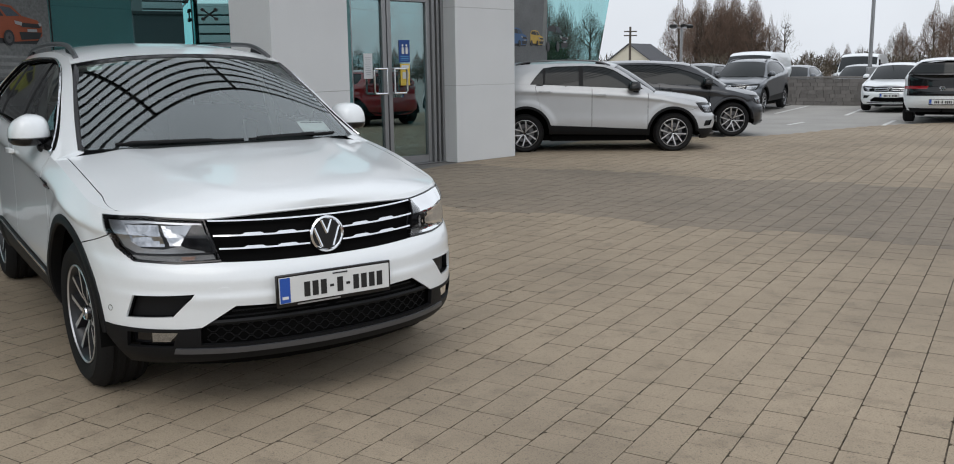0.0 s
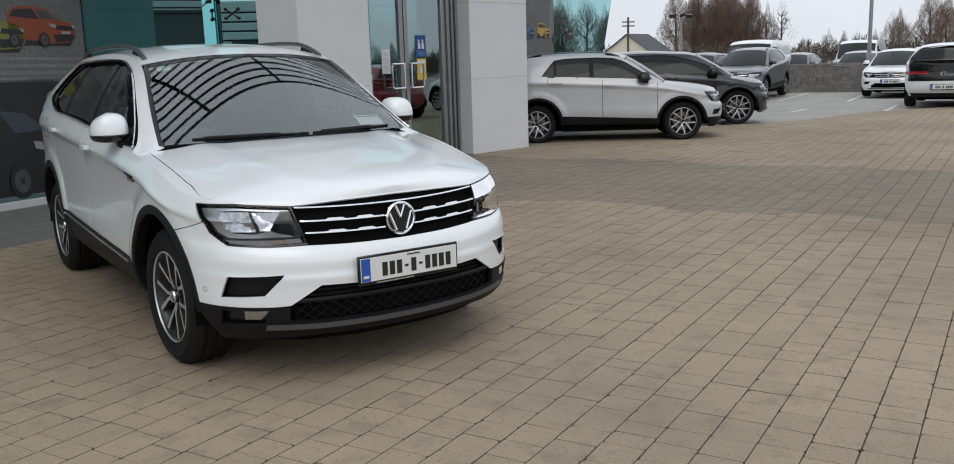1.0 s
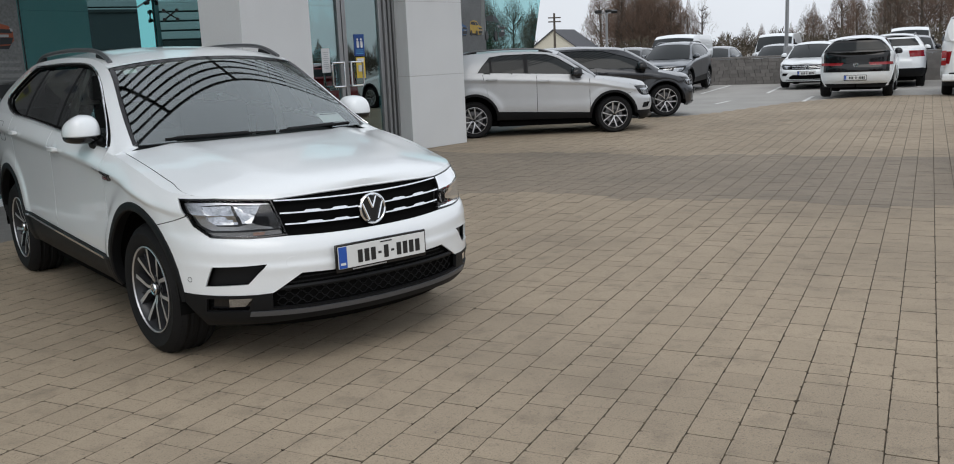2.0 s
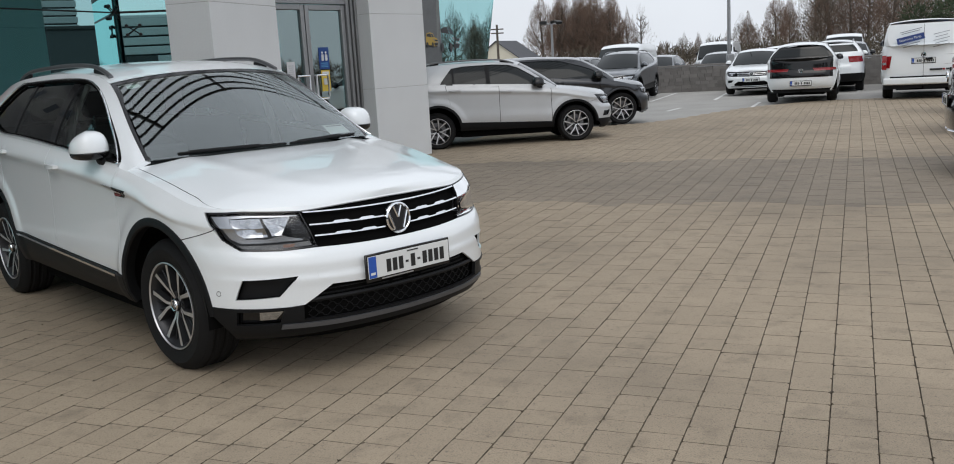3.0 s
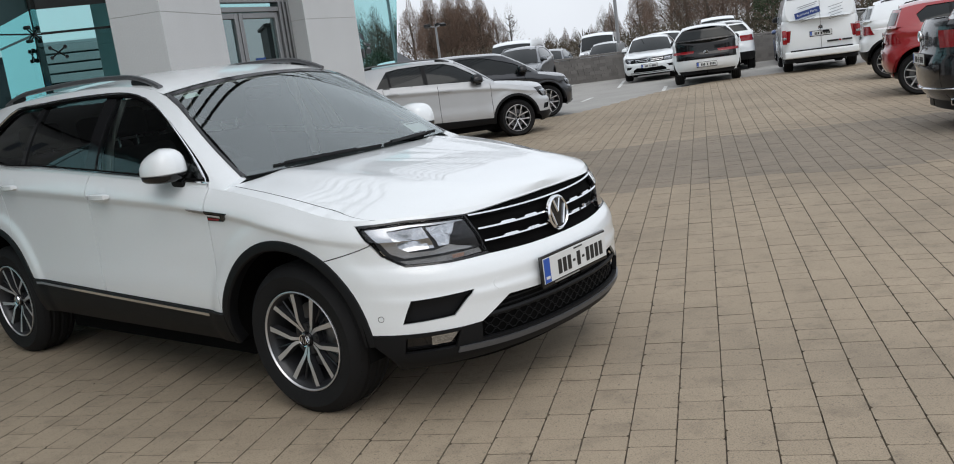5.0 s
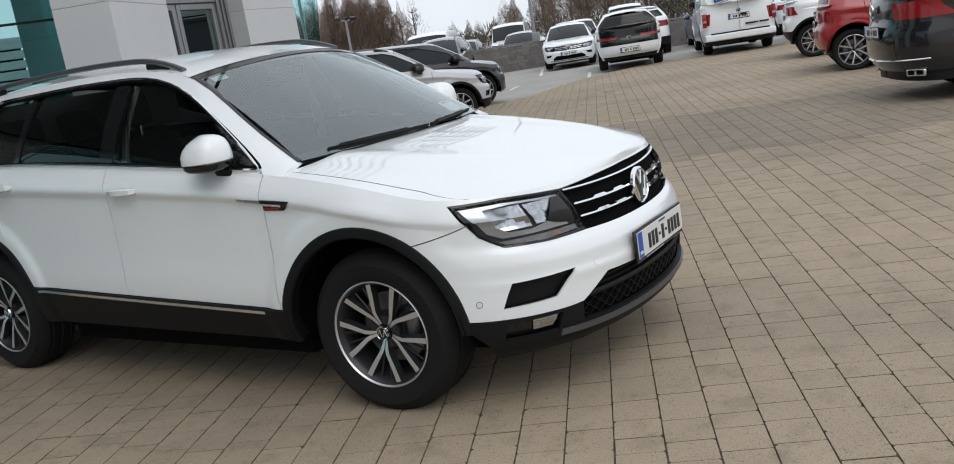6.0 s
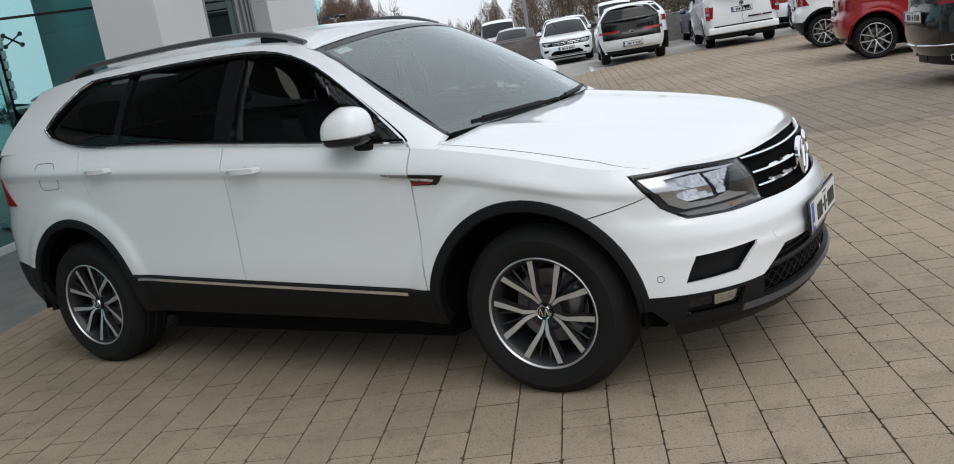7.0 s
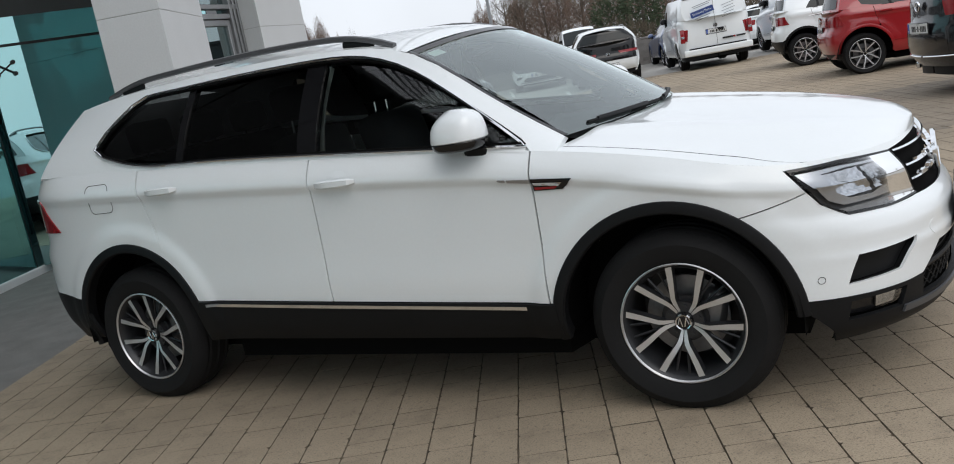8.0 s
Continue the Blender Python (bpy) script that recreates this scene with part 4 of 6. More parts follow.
            Geo().grid(strip).put("belt_strip", CHROME, root, "chrome strip under the side windows")
            dense = []
            for p, q in zip(win, win[1:] + win[:1]):
                for t in (0, 0.25, 0.5, 0.75):
                    dense.append((p[0] + (q[0] - p[0]) * t, p[1] + (q[1] - p[1]) * t))
            Geo().tube([tuple(surf(np.array([x]), np.array([z]), 0.010)[0]) for x, z in dense], 0.006, 6, closed=True).put("window_trim", CHROME, root, "chrome window surround")
            cx_, cz_ = np.mean([p[0] for p in win]), np.mean([p[1] for p in win])
            Geo().tube([tuple(surf(np.array([x + (cx_ - x) * 0.010]), np.array([z + (cz_ - z) * 0.05]), 0.0)[0]) for x, z in dense], 0.009, 6, closed=True).put("window_seal", LINER, root)
        # roof rail
        if rails:
            rx = np.linspace(mx(-1.17), mx(-3.0), 30)
            pts = []
            for i, x in enumerate(rx):
                t = i / 29
                lift = 0.036 * math.sin(min(1, min(t, 1 - t) * 5.5) * math.pi / 2)
                pts.append((x, -sg * (float(sh.ry(x)) - 0.035), float(sh.rz(x)) + 0.012 + lift))
            Geo().tube(pts, 0.016, 8, squash=0.9).put("roof_rail", RAIL, root, "satin grey roof rail")
            for i in (3, -4):
                x = rx[i]
                Geo().box((0.17, 0.018, 0.034), pose(x, -sg * (float(sh.ry(x)) - 0.035), float(sh.rz(x)) + 0.018, 0, 6 if i > 0 else -8, 0), 0.008).put("rail_foot", PLASTIC, root)
        # door mirror
        mc = Vector((mx(-0.775 + cow), -sg * 0.912 * ky, mz(1.155) + (0.12 if van else 0)))
        # a boxy painted shell, flat below, over a gloss black tray
        def shell_row(z_, grow):
            out = []
            for a_ in np.linspace(0, math.tau, 28, endpoint=False):
                ca, sa = (math.copysign(abs(f_(a_)) ** 0.8, f_(a_)) for f_ in (math.cos, math.sin))
                away = min(1.0, max(0.0, -sg * sa * 0.75 - ca * 0.45)) * grow
                zz = -0.03 + (z_ + 0.03) * (1 - (0.34 if z_ > -0.03 else 0.1) * away)
                out.append(mc + Vector((0.012 + grow * (0.122 if ca > 0 else 0.094) * ca, grow * 0.098 * sa, zz)))
            return out

        ring = lambda prof: [shell_row(z_, g_) + shell_row(z_, g_)[:1] for z_, g_ in prof]
        mm = Geo().grid(ring([(-0.030, 0.98), (-0.026, 1.02), (-0.008, 1.02), (0.014, 1.0), (0.04, 0.95), (0.062, 0.85), (0.077, 0.69), (0.086, 0.48), (0.09, 0.22), (0.091, 0.0)])).put("mirror_cap", k.get("mirror_mat", paint) if not van else PLASTIC, root)
        Geo().grid(ring([(-0.028, 0.97), (-0.034, 1.0), (-0.052, 0.97), (-0.066, 0.84), (-0.073, 0.5), (-0.074, 0.0)])).put("mirror_base", GLOSSBLACK, mm)
        Geo().box((0.10, 0.15, 0.07), Matrix.Translation(mc + Vector((0.06, sg * 0.105, -0.072))) @ pose(0, 0, 0, sg * 26, 0, 0), 0.02, 2).put("mirror_arm", PLASTIC, mm)
        Geo().disc(0.08, 0, 20, Matrix.Translation(mc + Vector((-0.050, 0, 0))) @ pose(0, 0, 0, 0, 0, 90) @ Matrix.Diagonal((1.05, 1, 0.5, 1))).put("mirror_glass", CHROME, mm)
    # lamps and grille
    for sg in (1, -1):
        lp = [(sg * sy(y), mz(z)) for y, z in hl]
        head = skin("headlamp", [lp], fine, P, LAMP_BACK if hero else GLOSSBLACK, root, "headlamp with clear lens", off=-0.03 if hero else -0.004)
        if hero:
            skin("headlamp_lens", [lp], 0.012, P, LAMP_GLASS, head, off=0.002, rim=0.012)
            hc = np.array(lp).mean(0)
            seal = [(hc[0] + (p_[0] - hc[0]) * 1.022, hc[1] + (p_[1] - hc[1]) * 1.07) for p_ in lp]
            inner = [(hc[0] + (p_[0] - hc[0]) * 0.998, hc[1] + (p_[1] - hc[1]) * 0.992) for p_ in lp]
            skin("headlamp_seal", [seal, inner], 0.006, P, GLOSSBLACK, head, off=0.003, rim=0.02)
            sur = [(0.830, 0.846), (0.72, 0.846), (0.51, 0.830), (0.509, 0.822), (0.70, 0.836), (0.778, 0.832), (0.765, 0.755), (0.735, 0.730), (0.66, 0.724), (0.60, 0.738), (0.575, 0.730), (0.52, 0.715), (0.51, 0.706), (0.57, 0.708), (0.66, 0.707), (0.755, 0.710), (0.79, 0.735)]
            skin("headlamp_bezel", [[(sg * sy(y), z) for y, z in sur]], 0.0065, P, BRIGHT, head, off=-0.012, rim=0.03)
            pocket = [(0.507, 0.824), (0.545, 0.826), (0.60, 0.742), (0.575, 0.728), (0.478, 0.704)]
            skin("lamp_pocket", [[(sg * sy(y), z) for y, z in pocket]], 0.0065, P, GLOSSBLACK, head, off=-0.009)
            low_ = [(0.772, 0.700), (0.75, 0.687), (0.62, 0.678), (0.475, 0.681), (0.483, 0.699), (0.6, 0.697)]
            skin("indicator", [[(sg * sy(y), z) for y, z in low_]], 0.008, P, SMOKE, head, off=-0.014, rim=0.02)
            amb = [(0.60, 0.694), (0.60, 0.681), (0.555, 0.681), (0.55, 0.694)]
            skin("indicator_bulb", [[(sg * sy(y), z) for y, z in amb]], 0.008, P, AMBER, head, off=-0.010)
            for y0_, y1_, z0_, z1_ in ((0.662, 0.792, 0.735, 0.830), (0.535, 0.648, 0.738, 0.826)):
                # a stepped rectangular reflector, hollow towards its middle
                rows_ = []
                nn = 8
                for i in range(nn + 1):
                    row_ = []
                    for j in range(nn + 1):
                        a_, b_ = i / nn, j / nn
                        y_ = y0_ + (y1_ - y0_) * (a_ + 0.10 * (b_ - 0.5) * (1 if y0_ > 0.6 else 1.6))
                        dep = 1 - max(abs(a_ - 0.5), abs(b_ - 0.5)) * 2
                        row_.append(tuple(P(np.array([sg * sy(y_)]), np.array([z0_ + (z1_ - z0_) * b_]), -0.012 - 0.014 * min(1, dep * 1.25) ** 0.8 - 0.0055 * ((i + j) % 2))[0]))
                    rows_.append(row_)
                Geo().grid(rows_).put("reflector_bowl", REFLECTOR, head, smooth=12)
        else:
            drl = [(sg * sy(y * 0.97), mz(z * 0.985)) for y, z in hl]
            c = np.array(drl).mean(0)
            drl = [tuple(c + (np.array(p) - c) * np.array([0.8, 0.62])) for p in drl]
            skin("lamp_reflector", [drl], min(step, 0.03), P, REFLECTOR, head, off=0.006)
    lp = [(sy(y), mz(z)) for y, z in gr] + [(-sy(y), mz(z)) for y, z in reversed(gr[:-1])] + [(-sy(0.25), mz(0.845)), (0, mz(0.848)), (sy(0.25), mz(0.845))]
    if front != "none":
        gob = skin("grille", [lp], fine * 1.5, P, GLOSSBLACK, root, off=-0.035 if hero else 0.004)
        for zz, wing in ((0.822, False), (0.765, True), (0.712, True)):
            for sg in (1, -1):
                if not hero and not wing and front == "sport":
                    continue
                rows = []
                end = 0.487 - (0.825 - zz) * 0.26
                for y in np.linspace(0.078 if wing else 0.0, end, 46 if hero else 14):
                    h = 0.0055
                    if wing and hero:
                        for c0, c1 in ((0.13, 0.22), (0.27, 0.36)):
                            h += 0.007 * max(0.0, min(1, min(y - c0, c1 - y) / 0.012))
                    zz2 = mz(zz + 0.012 * (y / 0.5) ** 2)
                    row_ = []
                    for dz, off in ((-0.006, -0.012), (-0.004, 0.006), (h - 0.003, 0.004), (h, -0.012)):
                        row_.append(tuple(P(np.array([sg * sy(y)]), np.array([zz2 + dz]), off if hero else off + 0.008)[0]))
                    rows.append(row_)
                Geo().grid(rows).put("grille_bar", CHROME, gob)
    nz = P(np.array([0.0]), np.array([mz(0.745)]))[0]
    emblem(root, pose(nz[0] + 0.005, 0, nz[2], 0, -4, 0), 0.079)
    if plates:
        pz = P(np.array([0.0]), np.array([mz(0.535)]))[0]
        plate(root, pose(pz[0] + 0.012, 0, pz[2], 0, 0, 0))
        rz_ = k.get("plate_z", 0.86)
        pr = P(np.array([sh.smax]), np.array([mz(rz_)]))[0]
        plate(root, pose(pr[0] - 0.012, 0, mz(rz_), 0, 0, 180))
        emblem(root, pose(pr[0] - 0.01 + 0.02, 0, mz(k.get("badge_z", 1.05)), 0, 0, 180), 0.06)
    # wheels
    for sg in (-1, 1):
        yy = sg * (0.92 * ky - 0.05 - 0.11)
        wheel(root, (0, yy, wheel_r - 0.004), wheel_r + 0.008, rim, spokes, sg, steer, fine=hero)
        wheel(root, (-wb, yy, wheel_r - 0.004), wheel_r + 0.008, rim, spokes, sg, fine=hero, phase=0.35)
    return root, sh


def clip_x(poly, a, b):
    """The part of an outline between x = a and x = b."""
    for lim, keep in ((a, lambda x: x >= a), (b, lambda x: x <= b)):
        out = []
        for p, q in zip(poly, poly[1:] + poly[:1]):
            if keep(p[0]):
                out.append(p)
            if keep(p[0]) != keep(q[0]):
                t = (lim - p[0]) / (q[0] - p[0])
                out.append((lim, p[1] + (q[1] - p[1]) * t))
        poly = out
    return poly


def heading(x, y, dx, dy, z=0.0):
    """A car with its front axle over (x, y), pointing along (dx, dy)."""
    return pose(x, y, z, 0, 0, math.degrees(math.atan2(dy, dx)))


SUV = dict(front=1.0, base=1.0, rear=1.0, wide=1.0, high=1.0)
HERO_M = heading(-1.151, 4.612, 0.565, -0.825)
hero, hero_shell = car("white_suv", "white family SUV with roof rails and black lower cladding", "car", HERO_M, WHITE, SUV, step=0.0175, hero=True, tint=(SCREEN_GLASS, SIDE_GLASS, PRIVACY_GLASS), steer=3.0)


# ---- trim and cabin of the white SUV ----
def hero_extras(root, sh):
    P, sx = sh.P, sh.sx
    one = lambda s_, z_, o: tuple(P(np.array([s_]), np.array([z_]), o)[0])
    for sg in (1, -1):
        mir = lambda lp: [(sg * sx(x), z) for x, z in lp]
        skin("side_flash", [mir([(-0.635, 0.955), (-0.485, 0.943), (-0.485, 0.931), (-0.60, 0.945)])], 0.008, P, SATIN, root, off=0.006, rim=0.01)
        fl = skin("wing_flash", [mir([(-0.480, 0.944), (-0.315, 0.931), (-0.36, 0.893), (-0.478, 0.896)])], 0.009, P, GLOSSBLACK, root, "gloss black wing vent trim", off=0.006, rim=0.01)
        skin("flash_inset", [mir([(-0.474, 0.934), (-0.355, 0.924), (-0.375, 0.912), (-0.472, 0.917)])], 0.008, P, CHROME, fl, off=0.009)
        skin("flash_inset", [mir([(-0.472, 0.911), (-0.38, 0.907), (-0.39, 0.899), (-0.472, 0.900)])], 0.008, P, LAMP_RED, fl, off=0.009)
        ring = [one(sg * sh.sxz(0.50 + 0.012 * math.cos(a), 0.473), 0.473 + 0.012 * math.sin(a), 0.0008) for a in np.linspace(0, math.tau, 16, endpoint=False)]
        Geo().tube(ring, 0.0011, 5, closed=True).put("parking_sensor", PLASTIC, root, "thin dark ring round the parking sensor")
    # wipers lie across the foot of the glass
    for a0, a1 in ((-0.80, 0.06), (0.10, 0.86)):
        q = [sh.screen(a, 0.012 + 0.022 * t) + Vector((0.002, 0, 0.004)) for t, a in zip(np.linspace(1, 0, 12) if a0 < 0 else np.linspace(0, 1, 12), np.linspace(a0, a1, 12))]
        w = Geo().tube(q, 0.0065, 6).put("wiper_blade", RUBBER, root)
        Geo().tube([v + Vector((0.004, 0, 0.005)) for v in q[1:9]], 0.0085, 6).put("wiper_arm", PLASTIC, w)
    rows = []
    for y in np.linspace(-0.70, 0.70, 17):
        xs_ = sh.x0 + 0.155 * (1 - (y / 0.73) ** 2)
        rows.append([(xs_ + 0.055, y, 1.035 + 0.006 * (1 - (y / 0.73) ** 2)), (xs_ + 0.01, y, 1.048), (xs_ - 0.04, y, 1.064)])
    Geo().grid(rows).put("scuttle", PLASTIC, root)
    skin("towing_cover", [[(sh.sy(0.466 + 0.026 * math.cos(a)), 0.545 + 0.026 * math.sin(a)) for a in np.linspace(0, math.tau, 20, endpoint=False)]], 0.008, P, WHITE, root, off=0.0015, rim=0.003)
    flap = [(-2.865 + sx_ * 0.085 + 0.03 * (math.cos(a) - sx_), 1.078 + sz_ * 0.072 + 0.03 * (math.sin(a) - sz_)) for sx_, sz_, a0 in ((1, 1, 0), (-1, 1, 90), (-1, -1, 180), (1, -1, 270)) for a in np.radians(np.linspace(a0, a0 + 90, 6))]
    Geo().tube([one(sx(x), z, 0.0004) for x, z in flap], 0.0016, 5, closed=True).put("fuel_flap", LINER, root, "thin seam round the fuel flap")
    # cabin
    dash = []
    for y in np.linspace(-0.68, 0.68, 15):
        xe = -0.42 - 0.18 * (y / 0.68) ** 2
        dash.append([(xe, y, 1.03), (xe - 0.18, y, 1.045), (xe - 0.42, y, 1.035), (xe - 0.5, y, 0.97), (xe - 0.46, y, 0.7), (xe - 0.2, y, 0.5)])
    Geo().grid(dash).put("dashboard", SEAT, root)
    Geo().box((0.08, 0.28, 0.10), pose(-0.98, -0.37, 1.06, 0, 10, 0), 0.03, 2).put("instrument_hood", SEAT, root)
    st = [(-1.12 + 0.06 * math.sin(a), -0.37 + 0.185 * math.cos(a), 1.0 + 0.175 * math.sin(a)) for a in np.linspace(0, math.tau, 28, endpoint=False)]
    sw = Geo().tube(st, 0.015, 8, closed=True).put("steering_wheel", SEAT, root)
    Geo().box((0.05, 0.30, 0.05), pose(-1.10, -0.37, 1.0, 0, 18, 0), 0.015).put("wheel_spoke", SEAT, sw)
    Geo().box((0.035, 0.24, 0.075), pose(-1.06, 0.0, 1.44, 0, 15, 0), 0.012, 2).put("rear_view_mirror", GLOSSBLACK, root)
    for x, ys, hb in ((-1.62, (-0.37, 0.37), 1.18), (-2.62, (-0.4, 0.0, 0.4), 1.14)):
        for y in ys:
            w = 0.5 if len(ys) == 2 else 0.40
            seat = Geo().box((0.5, w, 0.16), pose(x + 0.12, y, 0.58, 0, -6, 0), 0.05, 3).put("seat", SEAT, root)
            Geo().box((0.16, w, 0.66), pose(x - 0.2, y, 0.9, 0, -14, 0), 0.06, 3).put("backrest", SEAT, seat)
            Geo().box((0.11, 0.26, 0.17), pose(x - 0.32, y, hb + 0.19, 0, -10, 0), 0.045, 3).put("headrest", SEAT, seat)
            for dy in (-0.06, 0.06):
                Geo().tube([(x - 0.31, y + dy, hb + 0.02), (x - 0.31, y + dy, hb + 0.14)], 0.007, 6).put("headrest_post", CHROME, seat)
    for sg in (-1, 1):
        Geo().tube([(-1.58, sg * 0.77, 1.0), (-1.56, sg * 0.715, 1.25), (-1.54, sg * 0.64, 1.42), (-1.52, sg * 0.60, 1.50)], 0.03, 8).put("pillar_trim", HEADLINER, root)
        Geo().tube([(-1.55, sg * 0.735, 1.25), (-1.60, sg * 0.70, 0.95), (-1.7, sg * 0.5, 0.6)], 0.02, 6, squash=0.2).put("seat_belt", SEAT, root)
        skin("door_card", [[(-0.55, 1.05), (-2.9, 1.18), (-2.9, 1.22), (-0.55, 1.09)]], 0.05, (lambda a, b, off=0.0, q=sg: np.stack([a, -q * (sh.belt_y(a) - 0.06), b - 0.03], -1)), SEAT, root)
    for nm, a0, a1, t0, t1, mt, lb in (("screen_paper", 0.60, 0.87, 0.075, 0.185, PLATE_WHITE, "printed paper behind the windscreen"), ("screen_sticker", -0.90, -0.78, 0.90, 0.955, PAPER_MAT, "small pale sticker inside the windscreen")):
        sheet = Geo().grid([[tuple(sh.screen(a_, t_) + Vector((-0.010, 0, -0.008))) for a_ in np.linspace(a0, a1, 7)] for t_ in np.linspace(t0, t1, 4)]).put(nm, mt, root, lb)
        if nm == "screen_paper":
            Geo().grid([[tuple(sh.screen(a_, t_) + Vector((-0.008, 0, -0.006))) for a_ in np.linspace(a0 + 0.03, a1 - 0.03, 6)] for t_ in (t1 - 0.022, t1 - 0.012)]).put("print_bar", INK, sheet)


PAPER_MAT = mat("pale_sticker", (0.55, 0.66, 0.62), 0.6)
hero_extras(hero, hero_shell)
# ---- the other cars ----
UX, UY = math.cos(radians(59)), math.sin(radians(59))
CROSS = dict(mirror_mat=GLOSSBLACK, win=[(-0.56, 1.11), (-1.5, 1.16), (-2.3, 1.20), (-2.69, 1.215), (-2.6, 1.33), (-2.44, 1.50), (-2.2, 1.53), (-1.6, 1.535), (-1.3, 1.515), (-1.1, 1.45), (-0.8, 1.275)], pillars=[(-1.69, -1.77), (-2.40, -2.44)], low=0.405, front=0.88, base=0.915, rear=0.72, wide=0.956, high=0.955)
EHATCH = dict(mirror_mat=GLOSSBLACK, front=0.83, base=0.994, rear=0.70, wide=0.985, high=0.955, cowl=0.22, tail_mat=GLOSSBLACK, tail_w=0.80, split=0.68, zr=0.37, plate_z=0.53, badge_z=0.86, tl=[(-3.25, 0.85), (-3.3, 0.915), (-3.4, 0.925), (-3.5, 0.925)], tl_in=0.3)
HATCH = dict(front=0.90, base=0.944, rear=0.80, wide=0.973, high=0.885)
VAN = dict(front=0.95, base=1.076, rear=1.0, wide=1.03, high=1.1,
           plan=[(0.84, 0), (0.825, 0.25), (0.775, 0.453), (0.65, 0.68), (0.45, 0.83), (0.15, 0.9), (-0.3, 0.915), (-1.2, 0.922), (-2.2, 0.922), (-3.1, 0.918), (-3.55, 0.90), (-3.72, 0.82), (-3.78, 0.6), (-3.79, 0.3), (-3.79, 0)],
           rail=[(-0.05, 0.80, 1.06), (-0.30, 0.79, 1.30), (-0.62, 0.77, 1.60), (-0.85, 0.765, 1.69), (-1.6, 0.765, 1.735), (-2.5, 0.765, 1.735), (-3.2, 0.76, 1.728), (-3.7, 0.75, 1.70)],
           hoodline=[(0.84, 0.86), (0.76, 0.92), (0.6, 0.97), (0.3, 1.02), (-0.1, 1.06), (-0.4, 1.07), (-0.7, 1.08)],
           win=[(-0.42, 1.10), (-1.2, 1.14), (-1.22, 1.50), (-0.72, 1.52)], tail_x=(-3.76, -3.68), tail=[(0, 0.06), (0.15, 0.0), (0.5, 0.0), (0.85, 0.02), (1, 0.03)],
           tl=[(-3.69, 0.72), (-3.69, 0.98), (-3.70, 0.985), (-3.72, 0.985)], tl_in=0.70, plate_z=0.86, badge_z=0.99, zr=0.33)

car("silver_crossover", "silver compact crossover with black cladding beside the showroom pier", "car", heading(3.38, 16.42, 0.998, -0.06), SILVER, CROSS, 0.03, wheel_r=0.325, rim=0.232)
car("black_hatchback", "dark grey electric hatchback parked behind the silver crossover", "car", heading(5.30, 19.75, 0.998, -0.06), CHARCOAL, EHATCH, 0.06, rails=False, clad=False, wheel_r=0.34, rim=0.25, front="none")
car("grey_suv", "dark grey SUV parked nose out in a marked bay", "car", heading(8.2, 29.15, -UX, -UY), GREY_PAINT, SUV, 0.07)
car("white_hatchback", "white hatchback parked nose out before the wall", "car", heading(12.75, 28.2, -UX, -UY), WHITE, HATCH, 0.05, rails=False, clad=False, wheel_r=0.315, rim=0.22)
car("white_electric_hatchback", "white electric hatchback with gloss black tailgate", "car", heading(12.85, 24.85, UX, UY), WHITE, EHATCH, 0.045, rails=False, clad=False, wheel_r=0.34, rim=0.25, front="none")
car("white_crossover", "white crossover with dark tail lamps beside the red hatchback", "car", heading(13.55, 14.10, 0.755, -0.656), WHITE, dict(CROSS, rear=0.56), 0.05, wheel_r=0.33, rim=0.235)
car("red_hatchback", "red sporty hatchback with dark alloy wheels", "car", heading(11.24, 10.70, 0.755, -0.656), RED_PAINT, dict(HATCH, rear=0.56), 0.04, rails=False, clad=False, wheel_r=0.325, rim=0.238)
black, black_shell = car("black_suv", "black SUV with bright exhaust trims, parked tail out", "car", heading(9.19, 6.57, 0.857, -0.515), BLACK_PAINT, dict(SUV, rear=1.22, zr=0.34, plate_z=0.80), 0.04, clad=False)
for sg in (-1, 1):
    ex = black_shell.P(np.array([sg * black_shell.sr(0.64)]), np.array([0.335]), 0.0)[0]
    trim_ = Geo().box((0.05, 0.24, 0.085), pose(ex[0] + 0.004, ex[1], ex[2], 0, 0, math.copysign(36, -ex[1])) @ pose(-0.03, 0, 0), 0.022, 3).put("exhaust_trim", CHROME, black, "bright twin-slot exhaust trim")
    for dy in (-0.055, 0.055):
        Geo().box((0.012, 0.085, 0.05), pose(ex[0] + 0.004, ex[1], ex[2], 0, 0, math.copysign(36, -ex[1])) @ pose(-0.054, dy, 0), 0.005).put("exhaust_slot", LINER, trim_)
    Geo().tube([tuple(black_shell.P(np.array([sg * black_shell.sr(y)]), np.array([0.47 + 0.02 * y]), 0.01)[0]) for y in np.linspace(0.03, 0.80, 14)], 0.009, 6).put("bumper_strip", CHROME, black, "chrome strip on the rear bumper")
for x, y, dx, dy in ((15.54, 23.48, 0.545, 0.839), (17.95, 21.9, UX, UY)):
    car("panel_van", "white panel van with dark livery and printed doors", "van", heading(x, y, dx, dy), WHITE, VAN, 0.05, rails=False, clad=False, van=True, tint=(DARK_GLASS, DARK_GLASS, WHITE), group="panel vans", wheel_r=0.335, rim=0.21, front="none")
